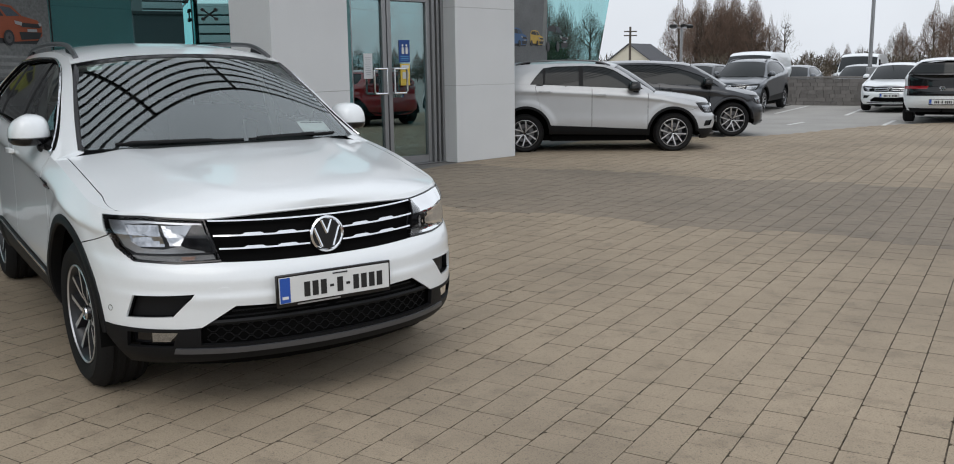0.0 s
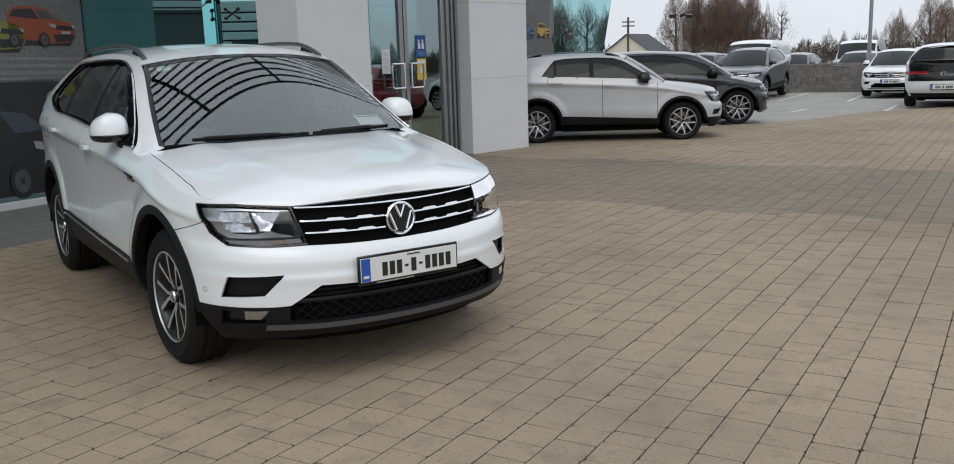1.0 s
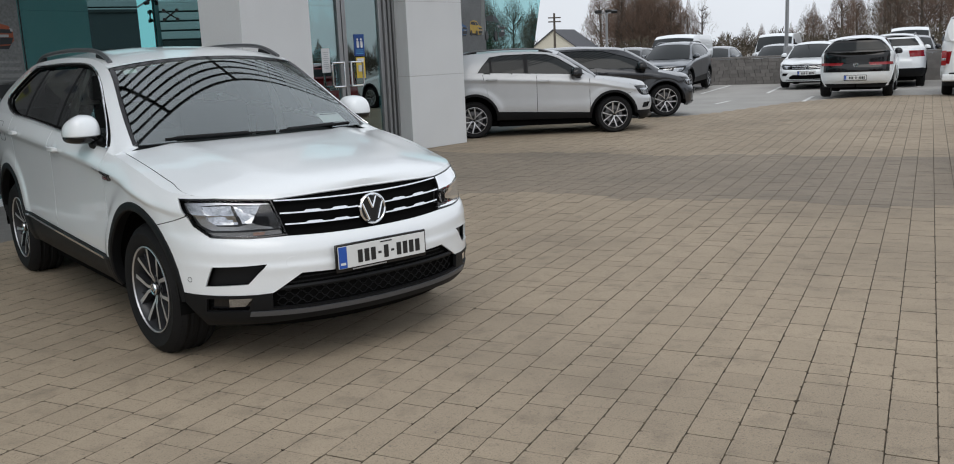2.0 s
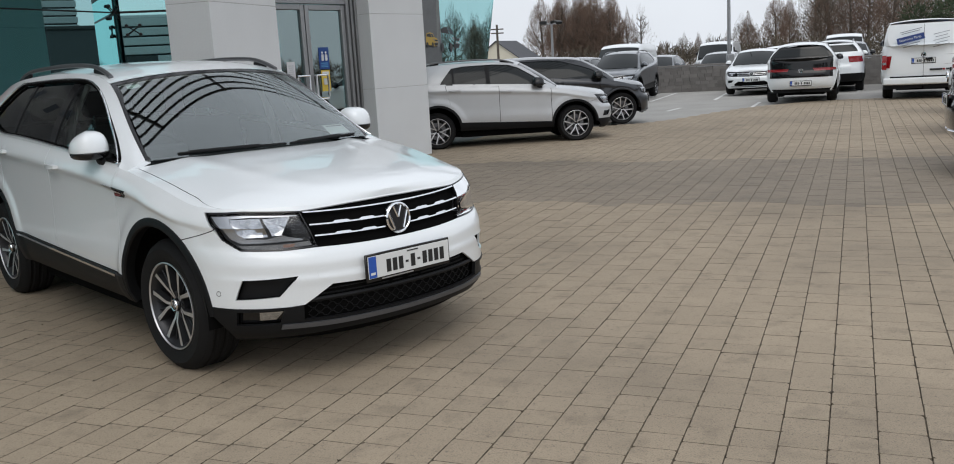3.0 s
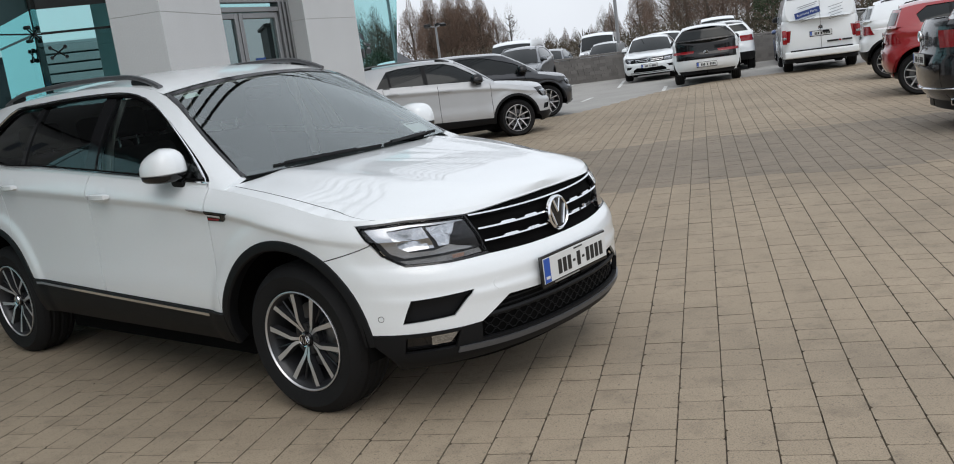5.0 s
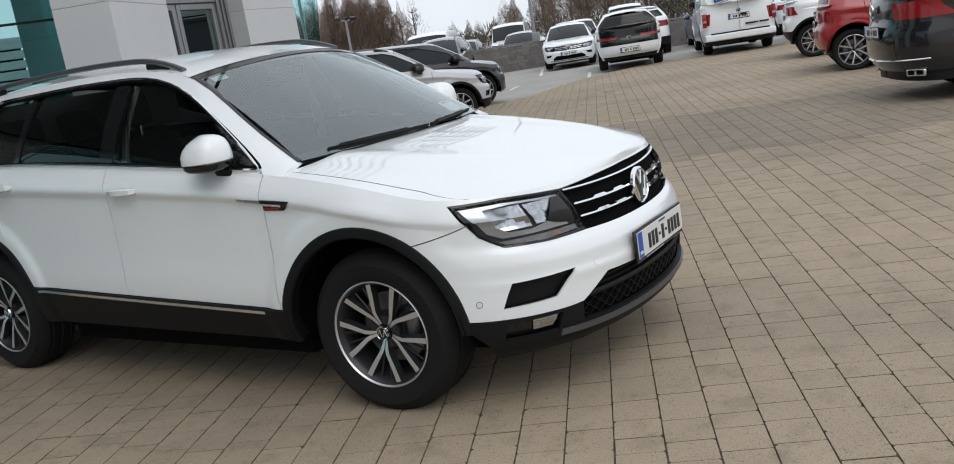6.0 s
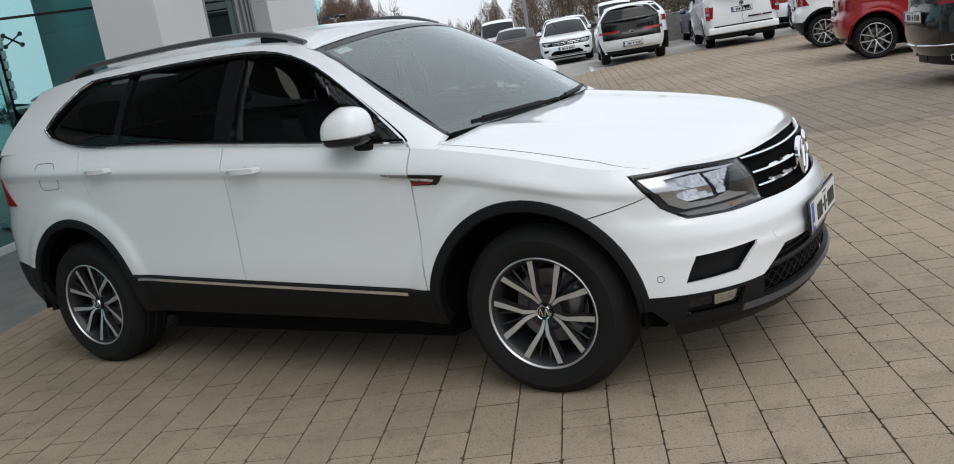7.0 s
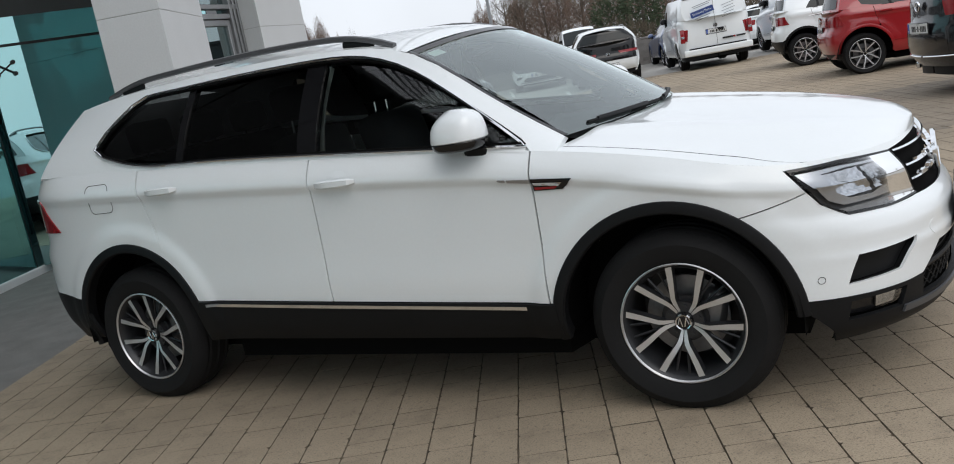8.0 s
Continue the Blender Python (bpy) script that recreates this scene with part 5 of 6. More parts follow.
car("panel_van", "white panel van parked nose out behind the grey SUV", "van", heading(10.2, 35.2, -UX, -UY), WHITE, VAN, 0.09, rails=False, clad=False, van=True, tint=(DARK_GLASS, DARK_GLASS, WHITE), group="panel vans", wheel_r=0.335, rim=0.21)

# cars nose-in before the wall, and the rows beyond it
def bay(u, n):
    return u * UX + n * UY, u * UY - n * UX


made = []
for u, n, fwd, nm, lb, pnt, kind_ in (
    (33.55, -1.1, 1, "white_estate", "white SUV parked nose in to the wall", WHITE, SUV),
    (33.6, 1.5, 1, "blue_hatchback", "dark blue hatchback parked nose in to the wall", BLUE_PAINT, HATCH),
    (33.6, 4.1, 1, "white_hatchback", "white hatchback parked nose in to the wall", WHITE, HATCH),
    (38.5, -8.5, -1, "grey_hatchback", "grey hatchback seen over the stone wall", GREY_PAINT, HATCH),
    (38.7, -5.9, -1, "silver_hatchback", "silver hatchback seen over the stone wall", SILVER, HATCH),
    (38.5, -3.3, -1, "white_crossover", "white crossover seen over the stone wall", WHITE, CROSS),
    (38.6, -0.7, -1, "grey_crossover", "grey crossover seen over the stone wall", GREY_PAINT, CROSS),
    (40.0, 4.0, 1, "charcoal_hatchback", "charcoal hatchback in the row beyond the wall", CHARCOAL, HATCH),
    (40.2, 6.5, 1, "red_hatchback", "red hatchback in the row beyond the wall", RED_PAINT, HATCH),
    (40.0, 9.0, 1, "silver_hatchback", "silver hatchback in the row beyond the wall", SILVER, HATCH),
    (40.1, 11.5, 1, "blue_hatchback", "blue hatchback in the row beyond the wall", BLUE_PAINT, HATCH),
    (40.0, 14.0, 1, "charcoal_hatchback", "charcoal hatchback in the row beyond the wall", CHARCOAL, HATCH),
    (46.0, -7.0, -1, "white_van", "white van in the far row", WHITE, VAN),
    (46.0, -4.0, -1, "silver_crossover", "silver crossover in the far row", SILVER, CROSS),
    (46.0, -1.0, -1, "white_van", "white van in the far row", WHITE, VAN),
    (29.0, -9.6, -1, "charcoal_crossover", "charcoal crossover beside the grey SUV", CHARCOAL, CROSS),
):
    x, y = bay(u, n)
    is_van = kind_ is VAN
    at_ = heading(x, y, UX * fwd, UY * fwd, -0.045)
    key = next((q for q in made if q[0] is kind_), None)
    if key is None:
        ob, _ = car(nm, lb, "van" if is_van else "car", at_, pnt, kind_, 0.1, rails=kind_ is SUV, clad=kind_ in (SUV, CROSS), van=is_van, tint=(DARK_GLASS, DARK_GLASS, WHITE) if is_van else None, wheel_r=0.325, rim=0.22, plates=False)
        made.append((kind_, ob, pnt))
    else:
        ob = copy_thing(key[1], at_)
        ob.name = nm
        tagged(ob, lb)
        for o in ob.children_recursive:
            if o.type == "MESH" and o.material_slots and o.material_slots[0].material is key[2]:
                o.material_slots[0].link = "OBJECT"
                o.material_slots[0].material = pnt


# printing on the vans' rear doors: readable words lettered, the rest as bars
VINYL = mat("blue_vinyl", (0.02, 0.05, 0.20), 0.4)
VINYL_GREY = mat("grey_vinyl", (0.22, 0.24, 0.27), 0.4, var=0.3, scale=3)


def van_print(van_root, tail_x):
    b = Geo().box((0.004, 0.62, 0.15), pose(tail_x, 0.30, 1.49, -12, 0, 0), 0.002).put("blue_banner", VINYL, van_root, "blue banner on the rear door")
    cu = bpy.data.curves.new("banner_text", "FONT")
    cu.body, cu.size, cu.align_x, cu.align_y, cu.extrude = "Economy Parts.", 0.082, "CENTER", "CENTER", 0.001
    tx = new("banner_words", cu)
    tx.data.materials.append(PLATE_WHITE)
    tx.parent = b
    tx.matrix_basis = Matrix.Translation((tail_x - 0.004, 0.30, 1.49)) @ pose(0, 0, 0, -12, 0, 0) @ pose(0, 0, 0, 90, 0, -90)
    for i in range(5):
        Geo().box((0.003, 0.36 - 0.08 * (i % 2), 0.013), pose(tail_x - 0.001, -0.38, 1.60 - i * 0.075, -12, 0, 0)).put("print_bar", VINYL_GREY, van_root)
    for z, w in ((1.69, 0.5), (1.645, 0.42), (1.365, 0.42), (1.31, 0.34)):
        Geo().box((0.003, w, 0.016), pose(tail_x - 0.001, 0.30, z, -12, 0, 0)).put("print_bar", VINYL_GREY, van_root)
    for dy, w, m_ in ((-0.28, 0.28, INK), (-0.62, 0.24, INK), (-0.45, 0.05, LAMP_RED)):
        Geo().box((0.003, w, 0.045), pose(tail_x - 0.001, dy, 0.72)).put("print_bar", m_, van_root)
    Geo().box((0.003, 0.008, 1.3), pose(tail_x + 0.001, 0.0, 1.18)).put("door_seam", INK, van_root)
    for sg in (-1, 1):
        for i, (x, z, w, h) in enumerate(((-2.2, 0.75, 1.6, 0.05), (-2.35, 0.62, 1.2, 0.05), (-1.9, 0.88, 0.9, 0.05), (-2.6, 1.30, 0.6, 0.05), (-2.6, 1.42, 0.5, 0.04))):
            Geo().box((w, 0.004, h), pose(x, sg * 0.957, z, 0, -14, 0)).put("print_bar", VINYL_GREY, van_root)


def van_tail(van_root):
    """Tall red lamps, rear bumper and handle of a panel van."""
    for sg in (-1, 1):
        lamp_ = Geo().box((0.07, 0.11, 0.36), pose(-4.005, sg * 0.885, 0.93, 0, 0, sg * 12), 0.02, 2).put("tail_lamp", LAMP_RED, van_root, "tall red tail lamp")
        Geo().box((0.072, 0.09, 0.07), pose(-4.010, sg * 0.885, 0.90, 0, 0, sg * 12), 0.01).put("reversing_lens", BRIGHT, lamp_)
    bump_ = Geo().box((0.12, 1.80, 0.17), pose(-4.02, 0, 0.46), 0.035, 3).put("rear_bumper", WHITE, van_root)
    Geo().box((0.10, 1.5, 0.04), pose(-4.02, 0, 0.555), 0.01).put("bumper_step", PLASTIC, bump_)
    Geo().box((0.03, 0.16, 0.05), pose(-4.05, -0.12, 0.98), 0.012, 2).put("door_handle", PLASTIC, van_root)


for v_ in [o for o in scene.objects if o.name.startswith("panel_van") and o.parent is None][:2]:
    van_tail(v_)
for v_ in [o for o in scene.objects if o.name.startswith("panel_van") and o.parent is None][:2]:
    van_print(v_, -4.04)
# ---- ground ----
ASPHALT = mat("asphalt", (0.335, 0.322, 0.30), 0.9, var=0.22, scale=0.7, fine=60, bump=0.4, place=True)
BUFF = mat("buff_block_paving", (0.369, 0.296, 0.211), 0.85, var=0.22, scale=0.9, fine=130, bump=0.8, each=0.2, speck=0.85, island=True, place=True)
BUFF_ONE = mat("buff_paving_block", (0.369, 0.296, 0.211), 0.85, var=0.22, scale=0.9, fine=130, bump=0.8, each=0.2, speck=0.85, place=True)
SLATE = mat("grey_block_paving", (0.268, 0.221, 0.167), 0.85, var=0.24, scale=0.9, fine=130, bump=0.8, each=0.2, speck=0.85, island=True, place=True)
ARRIS = mat("dirty_block_edge", (0.18, 0.145, 0.102), 0.95, var=0.45, scale=16, fine=38, dirt=(0.025, 0.02, 0.014), place=True)
JOINT = mat("joint_grit", (0.05, 0.042, 0.03), 0.95, var=0.5, scale=3, fine=200, place=True)
APRON = mat("dark_granite_apron", (0.15, 0.145, 0.138), 0.75, var=0.3, scale=5, fine=120, bump=0.5, place=True)
LINE_PAINT = mat("worn_line_paint", (0.62, 0.62, 0.60), 0.8, var=0.2, scale=4, fine=50)
# the building's axis: local x runs along the facade, local y into the building
BM = pose(0, 0, 0, 0, 0, 59)
edge_u = lin((-12, -8, -4.8, -3.0, -1.0, 12), (17.0, 17.5, 18.8, 23.0, 25.0, 25.4))

g = Geo().grid([[(x, y, -0.045) for x in (-400, -40, -8, 8, 40, 400)] for y in (-300, -40, 0, 40, 300, 900)])
tagged(g.put("ground", ASPHALT, smooth=0), "worn grey asphalt of the car park", kind="structure")
rows = []
for n in np.linspace(-7.6, 7.3, 41):
    rows.append([BM @ Vector((u, -n, -0.011)) for u in np.linspace(-9, float(edge_u(n)), 8)])
paving = tagged(Geo().grid(rows).put("pavement", JOINT, smooth=0), "forecourt of buff and grey tumbled block paving", kind="structure")
rng = np.random.default_rng(7)
ROW, LENS = 0.176, (0.118, 0.147, 0.176, 0.206, 0.235)


def block(l, w, z, wear):
    """Corners of one tumbled block: a worn top with knocked-off corners, the dirty arris round it, and its sides."""
    a, b = l / 2 - 0.0004, w / 2 - 0.0004
    ends, sides = 0.0011, 0.0019
    v, low = [], []
    for i, (sx_, sy_) in enumerate(((-1, -1), (1, -1), (1, 1), (-1, 1))):
        c = 0.003 + abs(wear[i]) * 2.9
        near, far = (sx_ * (a - c), sy_ * b), (sx_ * a, sy_ * (b - c * 0.8))
        for x, y in ((near, far) if sx_ * sy_ < 0 else (far, near)):
            low.append((x, y, z - 0.006))
            v.append((x - sx_ * ends, y - sy_ * (sides + abs(wear[i + 4]) * 0.5), z))
    v = v + low + [(x, y, -0.03) for x, y, _ in low]
    f = [tuple(range(8))] + [(8 + i, 8 + (i + 1) % 8, (i + 1) % 8, i) for i in range(8)] + [(16 + i, 16 + (i + 1) % 8, 8 + (i + 1) % 8, 8 + i) for i in range(8)]
    return v, f


shapes = {}
for l in LENS:
    for kind_ in range(3):
        v, f = block(l, ROW, 0.0, rng.normal(0, 0.0019, 8))
        me = bpy.data.meshes.new("block")
        me.from_pydata(v, [], f)
        me.materials.append(BUFF_ONE)
        me.materials.append(ARRIS)
        me.polygons.foreach_set("material_index", [0] + [1] * 16)
        shapes[l, kind_] = me
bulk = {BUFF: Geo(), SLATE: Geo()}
singles = []
for r in range(-74, 42):
    n = (r + 0.5) * ROW + 0.008
    if n < -7.5:
        continue
    u = -9.0 + rng.random() * 0.1
    end = float(edge_u(n))
    while u < end:
        l = LENS[int(rng.choice(5, p=(0.12, 0.28, 0.26, 0.2, 0.14)))]
        c = u + l / 2
        u += l
        z = float(rng.normal(0, 0.0006))
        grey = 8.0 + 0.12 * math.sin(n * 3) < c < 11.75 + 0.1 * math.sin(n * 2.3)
        if not grey and 2.35 < c < 4.95 and -3.55 < n < -0.75 and len(singles) < 300:
            singles.append((l, c, n, z))
            continue
        v, f = block(l, ROW, z, rng.normal(0, 0.0019, 8))
        tw = float(rng.normal(0, 0.006))
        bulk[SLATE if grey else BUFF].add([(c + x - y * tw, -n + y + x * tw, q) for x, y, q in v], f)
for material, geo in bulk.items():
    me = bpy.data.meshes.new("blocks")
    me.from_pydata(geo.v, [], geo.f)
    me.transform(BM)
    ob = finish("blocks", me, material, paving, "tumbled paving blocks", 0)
    me.materials.append(ARRIS)
    me.polygons.foreach_set("material_index", ([0] + [1] * 16) * (len(geo.f) // 17))
    tagged(ob, kind="stuff")

# dark granite strip along the glass
g = Geo().box((60, 2.3, 0.06), BM @ pose(6, 8.66, -0.033), 0.004)
tagged(g.put("apron", APRON, smooth=0), "dark granite strip along the showroom glass", kind="structure")
# bay markings
for (x0, y0), (x1, y1) in (((9.13, 28.1), (11.9, 33.0)), ((10.7, 26.6), (12.9, 30.6)), ((9.4, 21.4), (10.9, 23.9)), ((15.2, 26.0), (18.2, 31.0)), ((7.7, 22.7), (8.45, 23.7)), ((17.6, 24.4), (20.4, 29.2)), ((6.7, 29.6), (9.4, 34.4))):
    d = Vector((x1 - x0, y1 - y0, 0))
    m = pose((x0 + x1) / 2, (y0 + y1) / 2, -0.0425, 0, 0, math.degrees(math.atan2(d.y, d.x)))
    tagged(Geo().box((d.length, 0.1, 0.004), m).put("bay_line", LINE_PAINT, smooth=0), "worn white bay marking on asphalt", kind="structure")

# the blocks that the walk passes nearest, each one its own piece
for l, c, n, z in singles:
    ob = new("block", shapes[l, int(rng.integers(3))])
    ob.parent = paving
    ob.matrix_world = BM @ pose(c, -n, z, 0, 0, float(rng.normal(0, 0.35)))
# ---- showroom ----
RENDER = mat("white_stone_cladding", (0.67, 0.685, 0.69), 0.7, var=0.05, scale=1.5, fine=60, bump=0.1)
GREYWALL = mat("grey_render", (0.42, 0.42, 0.41), 0.7, var=0.06)
ALU = mat("grey_aluminium", (0.30, 0.305, 0.31), 0.4, 0.6, var=0.06)
TEAL = glass("teal_facade_glass", (0.20, 0.42, 0.42), 1.5, gloss=(0.60, 0.99, 1.0), boost=0.52)
DOOR_GLASS = glass("door_glass", (0.34, 0.46, 0.47), 1.5, gloss=(0.82, 1.0, 1.0), boost=0.24)
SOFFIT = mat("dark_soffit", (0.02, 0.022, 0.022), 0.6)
SHOWFLOOR = mat("showroom_tiles", (0.2, 0.2, 0.2), 0.3, var=0.1)
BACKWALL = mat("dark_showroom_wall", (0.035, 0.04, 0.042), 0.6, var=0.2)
COLUMN = mat("painted_steel_column", (0.55, 0.57, 0.57), 0.4, var=0.05)
SPIDER = mat("black_steel_fitting", (0.02, 0.02, 0.02), 0.4, 0.5)


def structure(geo, name, material, label, m=None, smooth=0):
    ob = geo.put(name, material, None, "", smooth)
    if m is not None:
        ob.matrix_world = m
    return tagged(ob, label, kind="structure")


# piers of the entrance portal, clad in large panels
def pier(name, m, w, d, joints):
    root = structure(Geo().box((w - 0.012, d - 0.012, 7.0), pose(w / 2, d / 2, 3.5)), name, GREYWALL, "tall white clad pier of the entrance portal", m)
    zs = [0.0] + joints + [7.0]
    for a, b in zip(zs, zs[1:]):
        Geo().box((w, d, b - a - 0.006), pose(w / 2, d / 2, (a + b) / 2), 0.003).put("cladding_panel", RENDER, root, smooth=0)
    return root


joints = [1.19, 2.37, 3.55, 4.73, 5.91]
pier("pier_1", pose(-2.302, 10.298, 0, 0, 0, 63.7), 1.50, 0.585, joints)
PM = pose(-0.35, 14.12, 0, 0, 0, 45)
pier("pier_2", PM, 1.33, 0.62, joints)
structure(Geo().box((5.2, 0.9, 1.6), BM @ pose(10.4, 7.75, 6.2), 0.01), "portal_beam", RENDER, "white clad beam over the entrance")

# entrance doors between the piers
dr = tagged(empty("entrance_doors", PM @ pose(-0.30, -0.29, 0)), "grey aluminium double doors with glass leaves and notices", "door")
DY = 0.62


def bar(x0, x1, z0, z1, y=DY, d=0.07, name="door_frame", material=ALU, parent=dr):
    return Geo().box((x1 - x0, d, z1 - z0), pose((x0 + x1) / 2, y, (z0 + z1) / 2), 0.006).put(name, material, parent)


for x0, x1 in ((-1.62, -1.52), (0.06, 0.12), (0.16, 0.21), (0.25, 0.30)):
    bar(x0, x1, 0.0, 4.4, d=0.12 if x0 < 0 else 0.14)
bar(-1.84, -1.63, 0.0, 4.4, DY - 0.01, 0.08, "side_frame")
bar(-1.52, 0.06, 2.53, 2.60, d=0.11)
bar(-1.62, 0.30, 2.66, 2.72, d=0.13)
bar(-1.62, 0.30, 3.6, 3.68, d=0.12)
bar(0.12, 0.30, 0.0, 4.4, DY + 0.06, 0.02, "frame_panel", SOFFIT)
bar(0.30, 0.42, 0.0, 4.4, DY + 0.03, 0.05, "frame_panel", SOFFIT)
bar(-1.62, 0.30, 0.0, 0.018, DY, 0.16, "threshold")
bar(-1.52, 0.06, 2.72, 3.6, DY + 0.02, 0.012, "fanlight", DOOR_GLASS)
for a, b in ((-1.51, -0.81), (-0.79, 0.05)):
    leaf = bar(a, a + 0.075, 0.02, 2.52, name="door_leaf")
    bar(b - 0.075, b, 0.02, 2.52, name="leaf_stile", parent=leaf)
    bar(a + 0.075, b - 0.075, 0.02, 0.14, name="leaf_rail", parent=leaf)
    bar(a + 0.075, b - 0.075, 2.44, 2.52, name="leaf_rail", parent=leaf)
    bar(a + 0.075, b - 0.075, 0.14, 2.44, DY + 0.01, 0.012, "leaf_pane", DOOR_GLASS, leaf)
for x in (-0.86, -0.72):
    sgn = -1 if x < -0.8 else 1
    pts = [(x, DY - 0.04, 1.10), (x, DY - 0.09, 1.10), (x + sgn * 0.22, DY - 0.09, 1.10), (x + sgn * 0.24, DY - 0.09, 1.13), (x + sgn * 0.24, DY - 0.09, 1.43), (x + sgn * 0.22, DY - 0.09, 1.46), (x, DY - 0.09, 1.46), (x, DY - 0.04, 1.46)]
    Geo().tube([p for p in pts], 0.016, 8).put("door_handle", CHROME, dr)
    Geo().tube([(x, DY - 0.09, 1.10), (x, DY - 0.09, 1.46)], 0.016, 8).put("handle_bar", CHROME, dr)
NOTE_BLUE = mat("blue_notice", (0.01, 0.06, 0.25), 0.5)
CYAN_INK = mat("cyan_ink", (0.1, 0.35, 0.6), 0.5)
NOTE_YELLOW = mat("yellow_notice", (0.75, 0.55, 0.08), 0.5)
PAPER = mat("paper_notice", (0.7, 0.71, 0.72), 0.6, var=0.03)


def notice(name, x0, x1, z0, z1, material, label):
    ob = Geo().box((x1 - x0, 0.003, z1 - z0), pose((x0 + x1) / 2, DY - 0.001, (z0 + z1) / 2)).put(name, material, dr, label)
    return ob


a = notice("notice", -0.55, -0.34, 1.55, 1.88, NOTE_BLUE, "blue distancing notice")
for dx in (-0.035, 0.04):
    Geo().ball((0.018, 0.002, 0.018), pose(-0.445 + dx, DY - 0.004, 1.80)).put("notice_mark", PAPER, a)
    Geo().box((0.045, 0.002, 0.10), pose(-0.445 + dx, DY - 0.004, 1.725), 0.01).put("notice_mark", PAPER, a)
for z in (1.64, 1.61, 1.585):
    Geo().box((0.15, 0.002, 0.010), pose(-0.445, DY - 0.004, z)).put("notice_bar", CYAN_INK, a)
a = notice("notice", -0.53, -0.35, 1.21, 1.53, NOTE_YELLOW, "yellow notice")
Geo().box((0.11, 0.002, 0.10), pose(-0.44, DY - 0.004, 1.36), 0.01).put("notice_mark", PAPER, a)
Geo().box((0.14, 0.002, 0.05), pose(-0.44, DY - 0.004, 1.485)).put("notice_bar", PAPER, a)
a = notice("notice", -1.22, -1.06, 1.32, 1.68, PAPER, "white printed notice")
for i in range(9):
    Geo().box((0.11 - 0.02 * (i % 3), 0.002, 0.008), pose(-1.14, DY - 0.004, 1.62 - i * 0.03)).put("notice_bar", SATIN, a)

# glass facade: panes, joints, fins and point fittings, leaning end on the far side
GY = 9.7
for i, (u0, u1) in enumerate(((-8.0, -5.2), (-5.18, -2.3), (-2.28, 0.6), (0.62, 3.5), (3.52, 6.6), (6.62, 8.68), (8.7, 10.9), (10.92, 13.2), (13.22, 16.2), (16.22, 19.2))):
    for z0, z1 in ((0.08, 2.44), (2.46, 4.8), (4.82, 7.2)):
        structure(Geo().box((u1 - u0, 0.02, z1 - z0), BM @ pose((u0 + u1) / 2, GY, (z0 + z1) / 2)), "window_%d" % (i + 1), TEAL, "teal tinted showroom glass pane")
lean = [(19.22, 0.08), (21.6, 0.08), (22.0, 1.2), (22.85, 3.2), (23.6, 5.2), (24.2, 7.2), (19.22, 7.2)]
structure(Geo().prism([(x, z) for x, z in lean], 0.02, BM @ Matrix.Translation((0, GY, 0)) @ pose(0, 0, 0, 90, 0, 0)), "window_11", TEAL, "teal glass end bay with a leaning edge")
structure(Geo().prism([(x + 0.05, z) for x, z in lean[1:6]] + [(x - 0.05, z) for x, z in reversed(lean[1:6])], 0.45, BM @ Matrix.Translation((0, GY + 0.5, 0)) @ pose(0, 0, 0, 90, 0, 0)), "glass_fin", TEAL, "leaning glass fin at the end of the facade")
for z in (2.45, 4.81):
    structure(Geo().box((29.6, 0.016, 0.03), BM @ pose(6.8, GY, z)), "glass_joint", SPIDER, "dark silicone joint between panes")
for u in (-5.19, -2.29, 0.61, 3.51, 6.61, 8.69, 10.91, 13.21, 16.21, 19.21):
    structure(Geo().box((0.022, 0.016, 7.1), BM @ pose(u, GY + 0.001, 3.63)), "glass_joint", SPIDER, "dark silicone joint between panes")
# glass return of the entrance vestibule, with its dark fascia
RM = BM @ pose(8.75, 9.65, 0, 0, 0, -52.0)
for z0, z1 in ((0.08, 2.44), (2.46, 2.74), (3.4, 7.2)):
    structure(Geo().box((2.02, 0.02, z1 - z0), RM @ pose(1.02, 0, (z0 + z1) / 2)), "window_12", TEAL, "teal glass return beside the entrance")
structure(Geo().box((2.02, 0.024, 0.03), RM @ pose(1.02, 0, 2.45)), "glass_joint", SPIDER, "dark silicone joint between panes")
structure(Geo().box((2.02, 0.03, 0.66), RM @ pose(1.02, 0, 3.07)), "fascia", SOFFIT, "dark fascia over the glass return")
structure(Geo().box((1.5, 0.03, 0.65), BM @ pose(9.44, GY - 0.03, 3.08)), "fascia", SOFFIT, "dark fascia over the glass")
structure(Geo().box((0.02, 0.024, 2.3), BM @ pose(9.58, GY - 0.004, 1.25)), "glass_joint", SPIDER, "dark silicone joint between panes")
for dz in (-0.05, 0.05):
    tagged(Geo().box((0.09, 0.05, 0.04), BM @ pose(9.58 + dz * 0.4, GY - 0.06, 2.18 + dz), 0.01).put("glass_clamp", SPIDER), "small black clamp on the facade glass", "glass fitting", "point fittings")
sp = tagged(empty("spider_fitting", RM @ pose(0.16, -0.04, 2.21)), "black four-armed point fitting on the glass return", "glass fitting", "point fittings")
